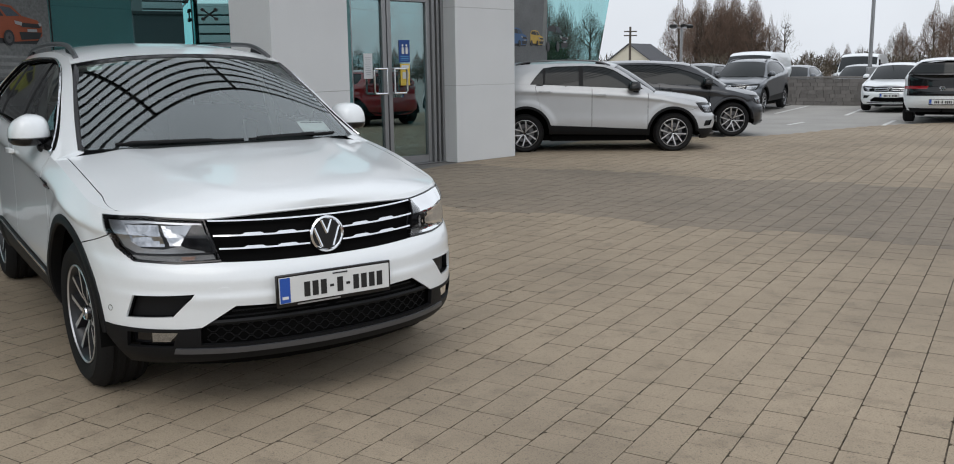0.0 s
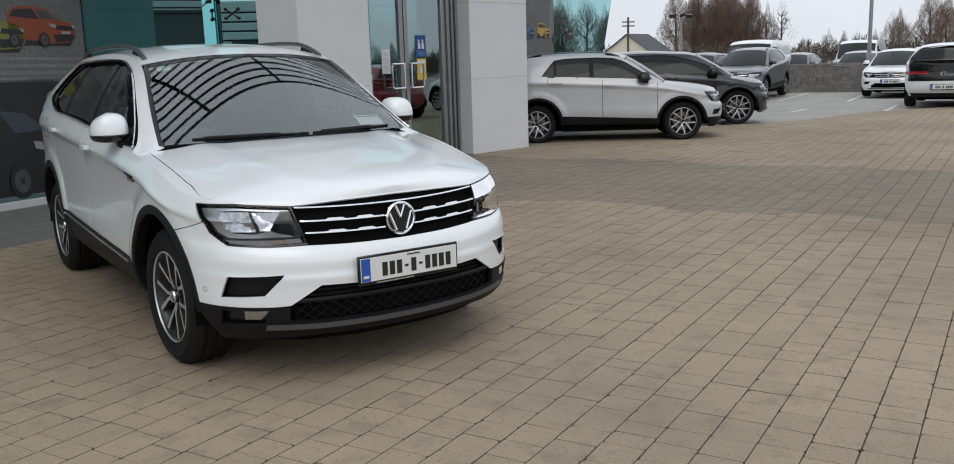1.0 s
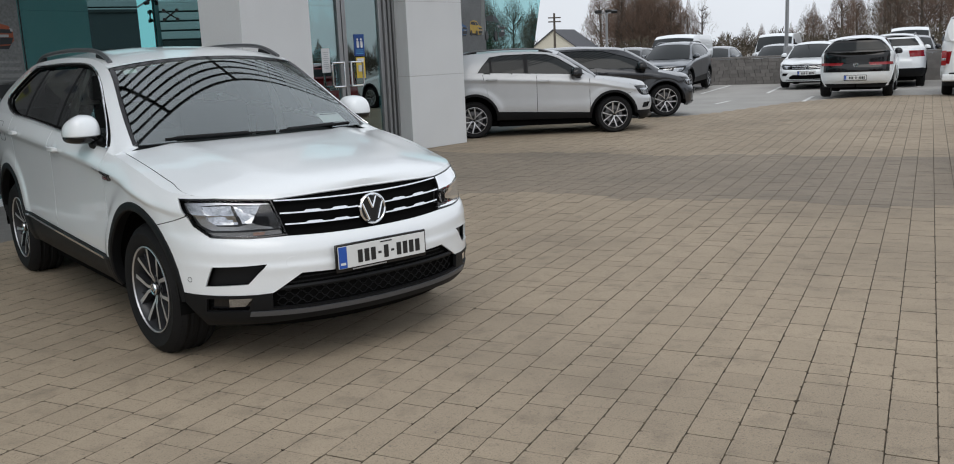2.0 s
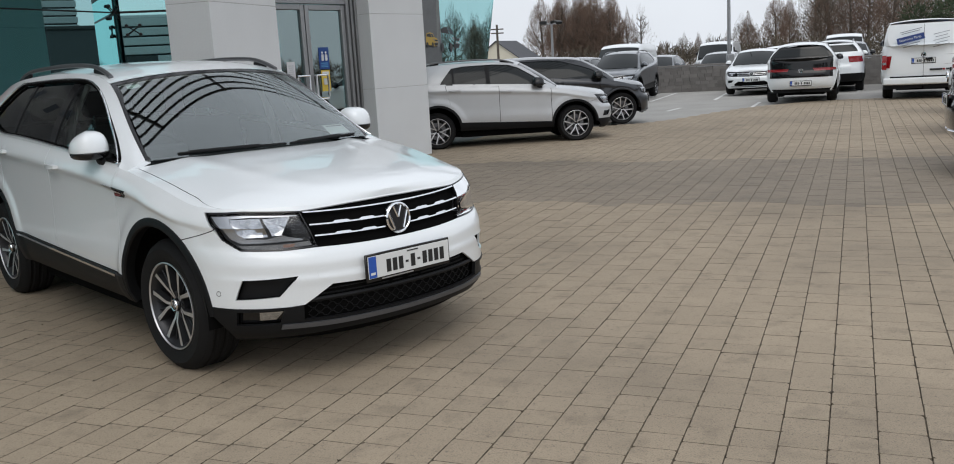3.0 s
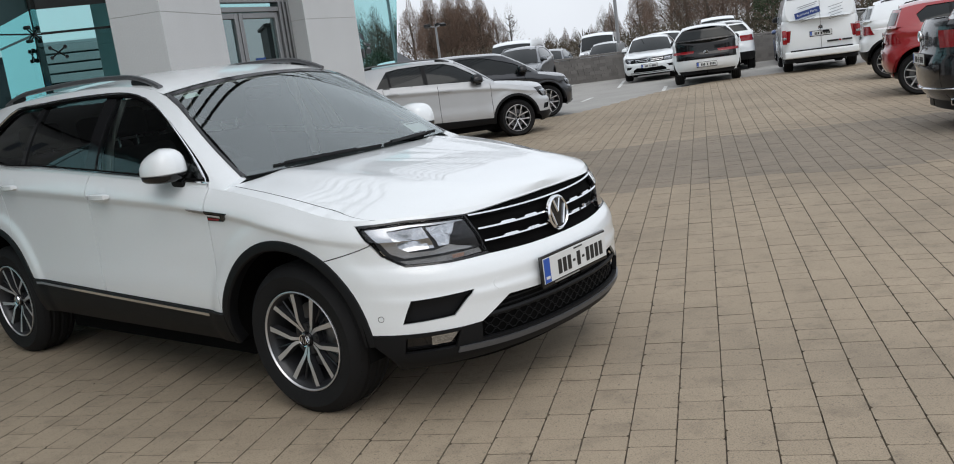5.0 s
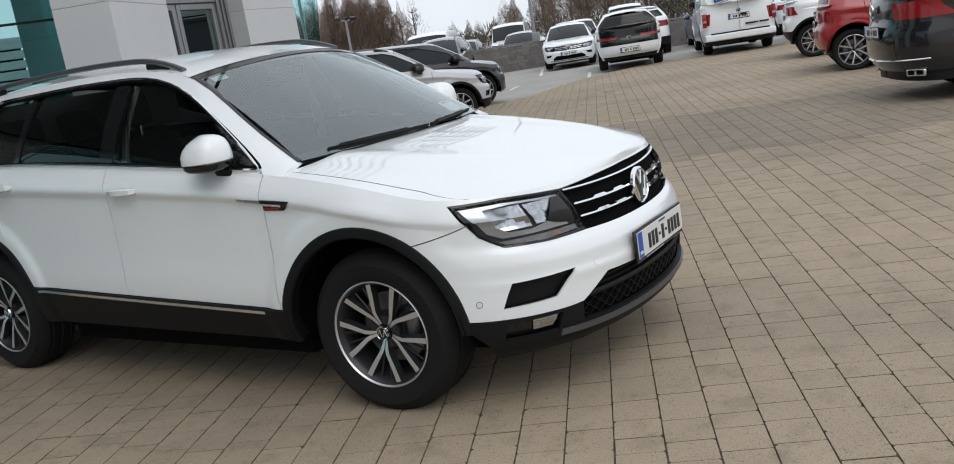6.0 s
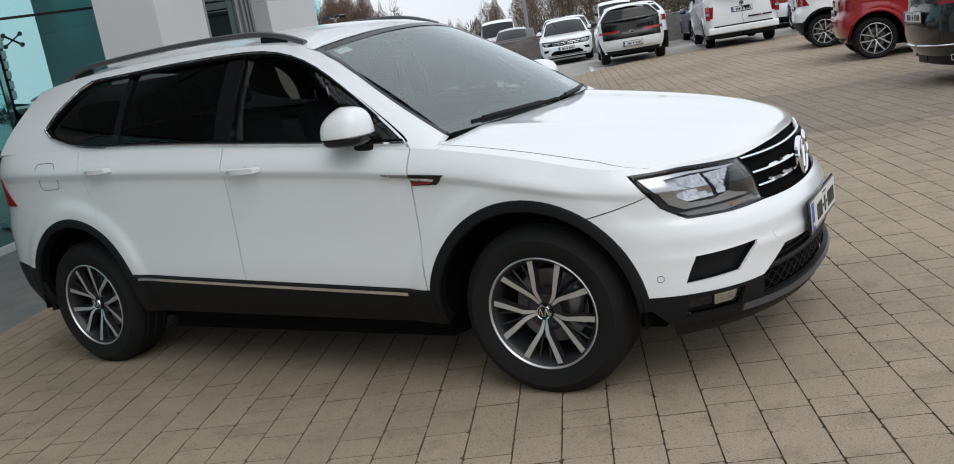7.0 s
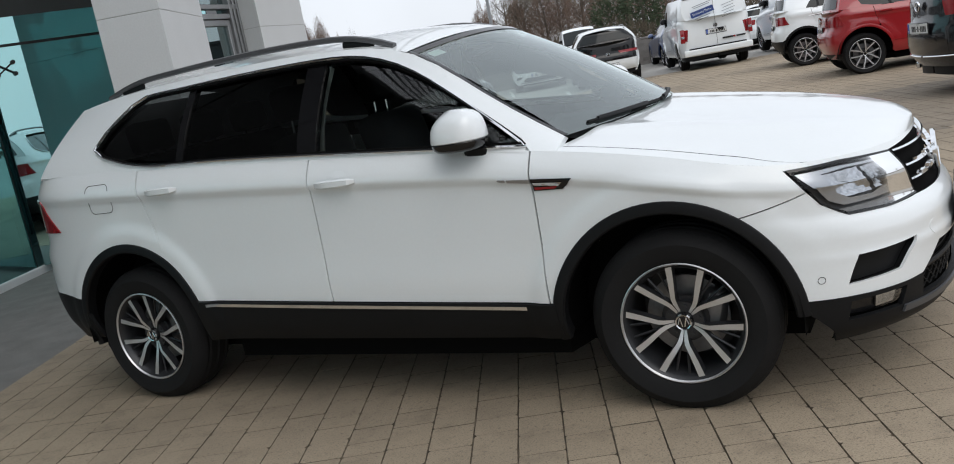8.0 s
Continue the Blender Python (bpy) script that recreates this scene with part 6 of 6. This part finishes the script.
for ax in (-1, 1):
    for az in (-1, 1):
        Geo().tube([(0, 0, 0), (ax * 0.085, 0.0, az * 0.06)], 0.009, 6).put("arm", SPIDER, sp)
        Geo().lathe([(0, -0.02), (0.02, -0.02), (0.024, 0.0), (0.02, 0.02)], 12, Matrix.Translation((ax * 0.085, 0, az * 0.06))).put("foot", SPIDER, sp)
structure(Geo().box((30, 0.12, 0.1), BM @ pose(7, GY + 0.03, 0.03), 0.01), "window_sill", COLUMN, "pale sill under the showroom glass")
for u in (6.61, 8.69, 10.91, 13.21, 16.21):
    structure(Geo().box((0.03, 0.14, 7.1), BM @ pose(u, GY + 0.09, 3.6)), "glass_fin", TEAL, "upright teal glass fin behind the pane joint")
    for z in (2.45, 4.81):
        sp = tagged(empty("spider_fitting", BM @ pose(u, GY - 0.03, z)), "black four-armed point fitting on the facade glass", "glass fitting", "point fittings")
        for ax in (-1, 1):
            for az in (-1, 1):
                Geo().tube([(0, 0, 0), (ax * 0.10, 0.0, az * 0.08)], 0.009, 6).put("arm", SPIDER, sp)
                Geo().lathe([(0, -0.02), (0.02, -0.02), (0.024, 0.0), (0.022, 0.02)], 12, Matrix.Translation((ax * 0.10, 0, az * 0.08))).put("foot", SPIDER, sp)
        Geo().tube([(0, 0, 0), (0, 0.3, 0)], 0.02, 8).put("stem", SPIDER, sp)
for u in (8.05, 14.8, 3.0):
    c = Geo().tube([BM @ Vector((u, GY + 0.9, 0)), BM @ Vector((u + 0.1, GY + 0.9, 7.2))], 0.16, 20)
    structure(c, "column", COLUMN, "round painted steel column inside the glass", smooth=40)
for z in (2.45, 4.81):
    structure(Geo().tube([BM @ Vector((-8, GY + 0.32, z)), BM @ Vector((22, GY + 0.32, z))], 0.022, 6), "tie_rod", SPIDER, "thin steel rod behind the glass", smooth=40)
structure(Geo().box((14.6, 0.06, 3.9), BM @ pose(-0.7, GY - 0.05, 5.25)), "fascia", SOFFIT, "dark panelled fascia over the showroom glass")
# inside
structure(Geo().box((32, 12, 0.05), BM @ pose(7, GY + 6.2, 0.02)), "floor", SHOWFLOOR, "tiled showroom floor")
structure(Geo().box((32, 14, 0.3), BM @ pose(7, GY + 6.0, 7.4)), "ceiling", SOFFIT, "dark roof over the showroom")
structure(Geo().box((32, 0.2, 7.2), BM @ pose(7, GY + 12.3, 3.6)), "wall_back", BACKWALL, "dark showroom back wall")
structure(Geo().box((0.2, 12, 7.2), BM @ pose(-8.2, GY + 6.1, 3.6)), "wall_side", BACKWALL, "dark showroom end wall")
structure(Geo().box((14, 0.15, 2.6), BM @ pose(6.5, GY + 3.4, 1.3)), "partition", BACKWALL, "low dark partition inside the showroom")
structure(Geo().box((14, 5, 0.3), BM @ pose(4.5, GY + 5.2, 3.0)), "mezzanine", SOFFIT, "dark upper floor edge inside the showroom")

# window graphic: a printed panel with parked cars
P_GREY = mat("print_grey", (0.12, 0.125, 0.125), 0.4, var=0.5, scale=1.6, fine=30)
P_GLASS = mat("print_glass", (0.04, 0.055, 0.07), 0.4, var=0.4, scale=3)
P_RIM = mat("print_rim", (0.06, 0.06, 0.062), 0.5, var=0.5, scale=20)
P_WALL = mat("print_building", (0.20, 0.21, 0.20), 0.5, var=0.4, scale=2.5)
P_STRIPE = mat("print_crossing", (0.17, 0.175, 0.175), 0.5, var=0.5, scale=2)
P_DARK = mat("print_dark", (0.012, 0.013, 0.015), 0.4, var=0.3)
P_ORANGE = mat("print_orange", (0.22, 0.05, 0.018), 0.5, var=0.15)
P_LIME = mat("print_lime", (0.17, 0.18, 0.03), 0.5, var=0.15)
P_PALE = mat("print_pale", (0.26, 0.27, 0.275), 0.5, var=0.1)
P_BLUE = mat("print_blue", (0.05, 0.12, 0.25), 0.5, var=0.15)
P_YELLOW = mat("print_yellow", (0.55, 0.36, 0.06), 0.5, var=0.15)


def graphic(u0, u1, z0, z1, name, label):
    root = empty(name, BM @ pose(0, GY - 0.014, 0))
    tagged(root, label, "window poster")
    Geo().box((u1 - u0, 0.004, z1 - z0), pose((u0 + u1) / 2, 0, (z0 + z1) / 2)).put("print", P_GREY, root)
    return root


def printed_car(root, u, z, w, paint):
    """A flat printed car, three-quarter front."""
    h = w * 0.52
    lay = 0.0
    for poly, material in (
        ([(-0.5, 0.12), (0.45, 0.08), (0.40, -0.04), (-0.5, -0.02)], P_DARK),
        ([(-0.5, 0.35), (-0.5, 0.75), (-0.42, 0.95), (-0.15, 1.0), (0.08, 0.93), (0.22, 0.68), (0.44, 0.58), (0.5, 0.45), (0.5, 0.18), (0.42, 0.06), (0.1, 0.02), (-0.05, 0.1), (-0.5, 0.14)], paint),
        ([(-0.10, 0.92), (0.06, 0.88), (0.19, 0.68), (0.0, 0.66)], P_GLASS),
        ([(-0.47, 0.72), (-0.40, 0.9), (-0.13, 0.93), (-0.04, 0.66)], P_DARK),
        ([(0.21, 0.51), (0.48, 0.48), (0.48, 0.38), (0.20, 0.40)], P_DARK),
        ([(0.16, 0.27), (0.49, 0.27), (0.45, 0.10), (0.18, 0.07)], P_DARK),
        ([(0.28, 0.35), (0.42, 0.35), (0.42, 0.28), (0.28, 0.28)], P_PALE),
        ([(0.10, 0.56), (0.21, 0.52), (0.20, 0.43), (0.11, 0.47)], P_PALE),
        ([(0.44, 0.52), (0.49, 0.50), (0.49, 0.43), (0.46, 0.43)], P_PALE)):
        lay += 0.0015
        Geo().prism([(u + x * w, z + y * h) for x, y in poly], 0.001, Matrix.Translation((0, -0.002 - lay, 0)) @ pose(0, 0, 0, 90, 0, 0)).put("printed_shape", material, root)
    for x in (-0.44, 0.0):
        for rr, m_ in ((0.105, P_DARK), (0.07, P_RIM), (0.02, P_DARK)):
            lay += 0.001
            Geo().lathe([(0, -0.0005), (w * rr, -0.0005), (w * rr, 0.0005)], 20, Matrix.Translation((u + x * w, -0.003 - lay, z + h * 0.12)) @ Matrix.Diagonal((0.72, 1, 1, 1))).put("printed_wheel", m_, root)


po = graphic(3.6, 6.58, 0.12, 3.4, "window_poster", "printed window poster of parked cars")
Geo().box((2.96, 0.002, 1.28), pose(5.09, -0.003, 0.78)).put("print_band", P_DARK, po)
for i in range(4):
    Geo().box((2.9, 0.002, 0.028 + 0.008 * i), pose(5.09, -0.003, 1.66 - i * 0.078, 0, 1.0, 0)).put("print_stripe", P_STRIPE, po)
Geo().box((2.96, 0.002, 0.7), pose(5.09, -0.003, 2.78)).put("print_building", P_WALL, po)
for i in range(9):
    Geo().box((0.16, 0.002, 0.26), pose(3.8 + i * 0.33, -0.0055, 2.72 + 0.12 * (i % 2))).put("print_window", P_GLASS if i % 3 else P_PALE, po)
printed_car(po, 6.07, 1.80, 0.82, P_ORANGE)
printed_car(po, 5.38, 1.73, 0.92, P_LIME)
printed_car(po, 5.6, 0.18, 1.9, P_DARK)
Geo().lathe([(0.085, -0.001), (0.1, -0.001), (0.1, 0.001), (0.085, 0.001), (0.085, -0.001)], 32, pose(6.11, -0.012, 1.18)).put("print_roundel", P_PALE, po)
Geo().tube([(6.07, -0.012, 1.24), (6.11, -0.012, 1.13), (6.15, -0.012, 1.24)], 0.008, 6, squash=0.2).put("print_mark", P_PALE, po)
Geo().box((0.24, 0.002, 0.03), pose(6.11, -0.012, 1.03)).put("print_bar", P_PALE, po)

pe = graphic(16.25, 20.95, 0.12, 3.35, "window_poster", "printed poster of parked cars in the end bay")
for x0, w_, z0 in ((17.2, 0.10, 2.2), (19.1, 0.16, 2.6), (20.3, 0.12, 2.5)):
    Geo().box((w_, 0.002, 1.3), pose(x0, -0.003, z0, 0, 7, 0)).put("print_building", P_WALL, pe)
printed_car(pe, 17.85, 1.93, 0.74, P_BLUE)
printed_car(pe, 18.70, 1.95, 0.64, P_YELLOW)
printed_car(pe, 19.75, 1.86, 1.15, P_PALE)

# louvred sun canopy over the forecourt edge
CANOPY = mat("dark_coated_steel", (0.045, 0.047, 0.05), 0.5, 0.2, var=0.1)
can = structure(Geo().box((34, 0.05, 0.07), BM @ pose(7, 5.0, 5.0), 0.01), "canopy", CANOPY, "steel louvre canopy over the showroom front")
for i in range(9):
    Geo().box((34, 0.045, 0.05), BM @ pose(7, 5.2 + i * 0.2, 5.0)).put("slat", CANOPY, can, smooth=0)
for u in (-6.5, -4.35, -2.2, -0.1, 2.05, 4.2, 6.35, 10.6, 14.9, 17.1, 19.2, 21.4):
    Geo().box((0.06, 4.7, 0.10), BM @ pose(u, 7.34, 5.08), 0.01).put("beam", CANOPY, can, smooth=0)
# ---- wall, trees and distance ----
STONE = mat("grey_walling_stone", (0.17, 0.16, 0.15), 0.9, var=0.35, scale=4, fine=60, bump=0.5, each=0.6, island=True)
BARK = mat("bark", (0.09, 0.075, 0.06), 0.9, var=0.3, fine=40)
TWIG = mat("bare_twigs", (0.165, 0.112, 0.083), 0.9, var=0.35, scale=0.8, each=0.6, island=True)
TWIG_PALE = mat("pale_bare_twigs", (0.15, 0.125, 0.098), 0.9, var=0.35, scale=0.8, each=0.6, island=True)
LEAF = mat("evergreen_leaves", (0.045, 0.065, 0.03), 0.8, var=0.4, scale=1.0, each=0.7, island=True)
SCRUB = mat("winter_scrub", (0.095, 0.078, 0.055), 0.95, var=0.4, scale=0.5, each=0.7, island=True)
ROOF = mat("slate_roof", (0.07, 0.072, 0.08), 0.7, var=0.15)
WALL_CREAM = mat("cream_render", (0.62, 0.58, 0.47), 0.8, var=0.05)

# clad sheds across the road, which the showroom glass mirrors
CLADDING = mat("pale_profiled_cladding", (0.44, 0.46, 0.46), 0.5, 0.2, var=0.08, scale=0.5)
for m, w_, h in ((pose(-1.5, -27.0, -0.045, 0, 0, 90), 13.0, 5.0), (pose(46.0, 21.4, -0.045), 5.0, 8.6)):
    shed = tagged(empty("shed", m), "pale profiled metal shed with a dark door", "shed")
    Geo().box((6.0, w_ - 0.1, h - 0.05), pose(3.1 if w_ < 10 else -3.1, 0, h / 2)).put("wall", SOFFIT, shed, smooth=0)
    for i in range(int(h / 0.5)):
        Geo().box((0.12, w_, 0.40), pose(0.02, 0, 0.3 + i * 0.5, 0, -8 if w_ < 10 else 8, 0), 0.02).put("cladding_strip", CLADDING, shed, smooth=0)
    Geo().box((6.4, w_ + 0.2, 0.18), pose(3.1 if w_ < 10 else -3.1, 0, h + 0.08), 0.03).put("roof", CLADDING, shed, smooth=0)
    Geo().box((0.14, 3.2, 3.0), pose(-0.06 if w_ < 10 else 0.06, 1.0, 1.5), 0.02).put("door", SOFFIT, shed, smooth=0)

# unseen dark block, added to darken the lower reflections in the showroom glass
mirrored_block = tagged(empty("dark_depot", pose(40.0, 24.0, -0.045)), "added low dark block that darkens the foot of the glass reflections", "building")
Geo().box((5.0, 13.0, 4.9), pose(2.5, 0, 2.45), 0.03).put("wall", BACKWALL, mirrored_block, smooth=0)
Geo().box((5.3, 13.3, 0.2), pose(2.5, 0, 4.95), 0.03).put("roof", SOFFIT, mirrored_block, smooth=0)
for y in (-4.5, -0.5, 3.5):
    Geo().box((0.06, 2.6, 2.8), pose(-0.02, y, 1.45), 0.02).put("door", SOFFIT, mirrored_block, smooth=0)

# low stone wall
WD = Vector((UY, -UX, 0))
W_A = Vector((10.3, 34.7, -0.045))
wall = structure(Geo().box((30, 0.28, 0.9), Matrix.Translation(W_A + WD * 15 + Vector((0, 0, 0.45))) @ pose(0, 0, 0, 0, 0, -31)), "wall_boundary", STONE, "low grey stone boundary wall")
g = Geo()
rng = np.random.default_rng(3)
for c in range(7):
    x = -15.0
    while x < 15:
        l = float(rng.uniform(0.18, 0.42))
        g.box((l - 0.012, 0.34 + float(rng.uniform(0, 0.03)), 0.128), Matrix.Translation(W_A + WD * 15) @ pose(0, 0, 0, 0, 0, -31) @ pose(x + l / 2, 0, 0.07 + c * 0.136))
        x += l
g.put("stone", STONE, wall, smooth=0)["kind"] = "stuff"
structure(Geo().box((30, 0.4, 0.07), Matrix.Translation(W_A + WD * 15 + Vector((0, 0, 1.0))) @ pose(0, 0, 0, 0, 0, -31), 0.01), "wall_coping", STONE, "flat coping of the stone wall")


def sprigs(n, size, seed, length, width, rise=0.5, low=0.0, core=0.35):
    """Thin blades through an uneven crown."""
    r = np.random.default_rng(seed)
    d = r.normal(size=(n, 3))
    d /= np.linalg.norm(d, axis=1, keepdims=True)
    lump = 1 + 0.28 * np.sin(d[:, 0] * 5 + seed) * np.cos(d[:, 2] * 4 + seed * 2)
    rad = (core + (1 - core) * r.random(n) ** 0.6) * lump
    p = d * rad[:, None] * np.array(size)
    p[:, 2] = np.maximum(p[:, 2], -size[2] * (1 - low))
    way = d * 0.7 + r.normal(size=(n, 3)) * 0.45 + np.array([0, 0, rise])
    way /= np.linalg.norm(way, axis=1, keepdims=True)
    side = np.cross(way, r.normal(size=(n, 3)))
    side /= np.maximum(np.linalg.norm(side, axis=1, keepdims=True), 1e-6)
    ln = length * r.uniform(0.5, 1.2, (n, 1))
    a, b, c = p - side * width, p + side * width, p + way * ln
    e = p + way * ln * 0.45 + side * ln * 0.22
    v = np.stack([a, b, c, p + way * ln * 0.3, p + way * ln * 0.36, e], 1).reshape(-1, 3)
    f = [q for i in range(n) for q in ((6 * i, 6 * i + 1, 6 * i + 2), (6 * i + 3, 6 * i + 4, 6 * i + 5))]
    return v.tolist(), f


def tree(name, label, m, h, spread, material, seed, n=2600, length=0.6, width=0.011):
    r = random.Random(seed)
    root = tagged(empty(name, m), label, "tree", "bare trees")
    g = Geo()
    lean = r.uniform(-0.3, 0.3)
    top = (lean, r.uniform(-0.2, 0.2), h * 0.8)
    g.tube([(0, 0, -0.1), (lean * 0.2, 0, h * 0.25), (lean * 0.6, 0, h * 0.5), top], [h * 0.022, h * 0.017, h * 0.011, h * 0.004], 7)
    for i in range(16):
        z = h * r.uniform(0.22, 0.75)
        a = r.uniform(0, math.tau)
        l = spread * r.uniform(0.5, 1.0) * (1.15 - z / h)
        b = Vector((lean * z / h, 0, z))
        e = b + Vector((math.cos(a) * l, math.sin(a) * l, l * r.uniform(0.6, 1.3)))
        mid = (b + e) / 2 + Vector((0, 0, -0.08 * l))
        g.tube([b, mid, e], [h * 0.008, h * 0.005, h * 0.0015], 5)
        for j in range(4):
            t = r.uniform(0.4, 0.95)
            q = b.lerp(e, t)
            k2 = q + Vector((r.uniform(-1, 1), r.uniform(-1, 1), r.uniform(0.2, 1.2))) * l * 0.4
            g.tube([q, k2], [h * 0.003, h * 0.0008], 4)
    g.put("trunk", BARK, root)
    v, f = sprigs(n, (spread, spread, h * 0.45), seed, length, width, 0.9)
    v = [(x * (1.12 - 0.42 * (1 + z / (h * 0.45))), y * (1.12 - 0.42 * (1 + z / (h * 0.45))), z) for x, y, z in v]
    c = Geo().add([(x + lean * 0.6, y, z + h * 0.58) for x, y, z in v], f)
    me = bpy.data.meshes.new("crown")
    me.from_pydata(c.v, [], c.f)
    ob = finish("crown", me, material, root, "", 0)
    ob["kind"] = "stuff"
    return root


protos = [tree("bare_tree", "bare brown birch in winter", pose(19.2, 88, 0), 7.4, 2.2, TWIG, 1, 4200, 0.75, 0.011),
          tree("bare_tree", "bare brown birch in winter", pose(21.5, 90, 0), 8.6, 2.0, TWIG, 2, 4200, 0.75, 0.011),
          tree("bare_tree", "bare pale-twigged ash in winter", pose(47, 84, 0), 8.0, 3.2, TWIG_PALE, 3, 4000, 0.75, 0.011),
          tree("bare_tree", "slender bare tree, few twigs", pose(28.6, 86, 0), 6.4, 1.6, TWIG_PALE, 4, 260, 0.8)]
r = random.Random(5)
for i in range(15):
    copy_thing(protos[i % 2], pose(21.6 + i * 0.40 + r.uniform(-0.4, 0.4), 90 + r.uniform(-4, 4), 0, 0, 0, r.uniform(0, 360)) @ Matrix.Scale(r.uniform(0.72, 1.0), 4))
tall = lin((0, 17, 22, 24.5, 27, 32, 40, 62, 68, 130), (0.36, 0.36, 0.42, 0.62, 0.85, 1.05, 0.95, 0.9, 0.55, 0.4))
for i in range(150):
    az = 17.2 + i * 0.68 + r.uniform(-0.4, 0.4)
    if az > 91:
        continue
    d = r.uniform(84, 100) if i % 2 else r.uniform(102, 122)
    s = float(tall(az)) * r.uniform(0.8, 1.15) * (1.0 if i % 2 else 1.15)
    copy_thing(protos[(2, 0, 2, 1)[i % 4]], pose(math.sin(radians(az)) * d, math.cos(radians(az)) * d, -0.3, 0, 0, r.uniform(0, 360)) @ Matrix.Scale(s, 4))
for az, d, s in ((92, 60, 1.5), (99, 52, 1.5), (107, 56, 1.3), (118, 48, 1.5), (127, 60, 1.2)):
    copy_thing(protos[3], pose(math.sin(radians(az)) * d, math.cos(radians(az)) * d, -0.3, 0, 0, az * 7) @ Matrix.Scale(s, 4))
v, f = sprigs(1800, (2.0, 2.0, 2.3), 11, 0.45, 0.06, 0.2)
for i, (az, d, s) in enumerate(((34, 84, 0.9), (36, 82, 1.1), (45, 80, 0.8), (51, 84, 1.2), (53.5, 82, 0.9), (40, 86, 0.7))):
    root = tagged(empty("evergreen_tree", pose(math.sin(radians(az)) * d, math.cos(radians(az)) * d, 0) @ Matrix.Scale(s, 4)), "dark ivy-clad evergreen tree", "tree", "evergreens")
    Geo().tube([(0, 0, -0.2), (0.1, 0, 2.2), (0, 0.1, 4.2)], [0.2, 0.15, 0.04], 7).put("trunk", BARK, root)
    c = Geo().add([(x, y, z + 2.7) for x, y, z in v], f)
    me = bpy.data.meshes.new("crown")
    me.from_pydata(c.v, [], c.f)
    finish("crown", me, LEAF, root, "", 0)["kind"] = "stuff"
# scrub belt under the trees
g = Geo()
for i in range(112):
    az = radians(5 + i * 1.05)
    d = 82 + 4 * math.sin(i * 1.7)
    v, f = sprigs(420, (1.6, 1.6, 1.0 + 0.4 * math.sin(i * 2.3)), 40 + i, 0.5, 0.05, 0.6)
    g.add([(x + math.sin(az) * d, y + math.cos(az) * d, z + 1.0) for x, y, z in v], f)
me = bpy.data.meshes.new("scrub")
me.from_pydata(g.v, [], g.f)
tagged(finish("scrub", me, SCRUB, None, "", 0), "brown winter scrub under the bare trees", "scrub", kind="stuff")

# house beyond the trees' end
hs = tagged(empty("house", pose(14.5, 78, -0.3, 0, 0, -35) @ Matrix.Scale(0.80, 4)), "cream gabled bungalow with slate roof", "house")
Geo().prism([(-2.6, 0), (2.6, 0), (2.6, 2.6), (0, 4.4), (-2.6, 2.6)], 5.0, pose(0, 0, 0, 90, 0, 0)).put("wall", WALL_CREAM, hs, smooth=0)
for sg in (-1, 1):
    Geo().prism([(0, 4.5), (sg * 2.95, 2.45), (sg * 2.95, 2.35), (0, 4.38)], 5.4, pose(0, 0.2, 0, 90, 0, 0)).put("roof", ROOF, hs, smooth=0)
up = tagged(empty("utility_pole", pose(11.5, 70, -0.2)), "dark wooden utility pole with cross-arms", "utility pole")
Geo().tube([(0, 0, 0), (0, 0, 4.6)], [0.11, 0.08], 8).put("pole", BARK, up)
for z in (4.25, 3.95):
    Geo().box((1.0, 0.1, 0.09), pose(0, -0.1, z, 0, 0, 10), 0.01).put("cross_arm", BARK, up)


def lamp_post(m, h, heads, name="street_lamp"):
    root = tagged(empty(name, m), "grey steel lamp post with floodlight heads", "street lamp")
    Geo().tube([(0, 0, 0), (0, 0, h)], [0.075, 0.05], 10).put("pole", ALU, root)
    for i in range(heads):
        a = i * math.tau / max(heads, 1) + 0.4
        Geo().tube([(0, 0, h - 0.06), (math.cos(a) * 0.35, math.sin(a) * 0.35, h)], 0.03, 6).put("arm", ALU, root)
        Geo().box((0.34, 0.22, 0.14), pose(math.cos(a) * 0.42, math.sin(a) * 0.42, h + 0.03, 18, 0, math.degrees(a)), 0.02).put("head", SPIDER, root)
    return root


lamp_post(pose(9.58, 43.6, 0), 3.25, 3)
pole = lamp_post(pose(14.2, 33.4, 0), 9.0, 0)
Geo().box((0.28, 0.2, 0.5), pose(0, -0.12, 1.05), 0.02).put("control_box", ALU, pole)
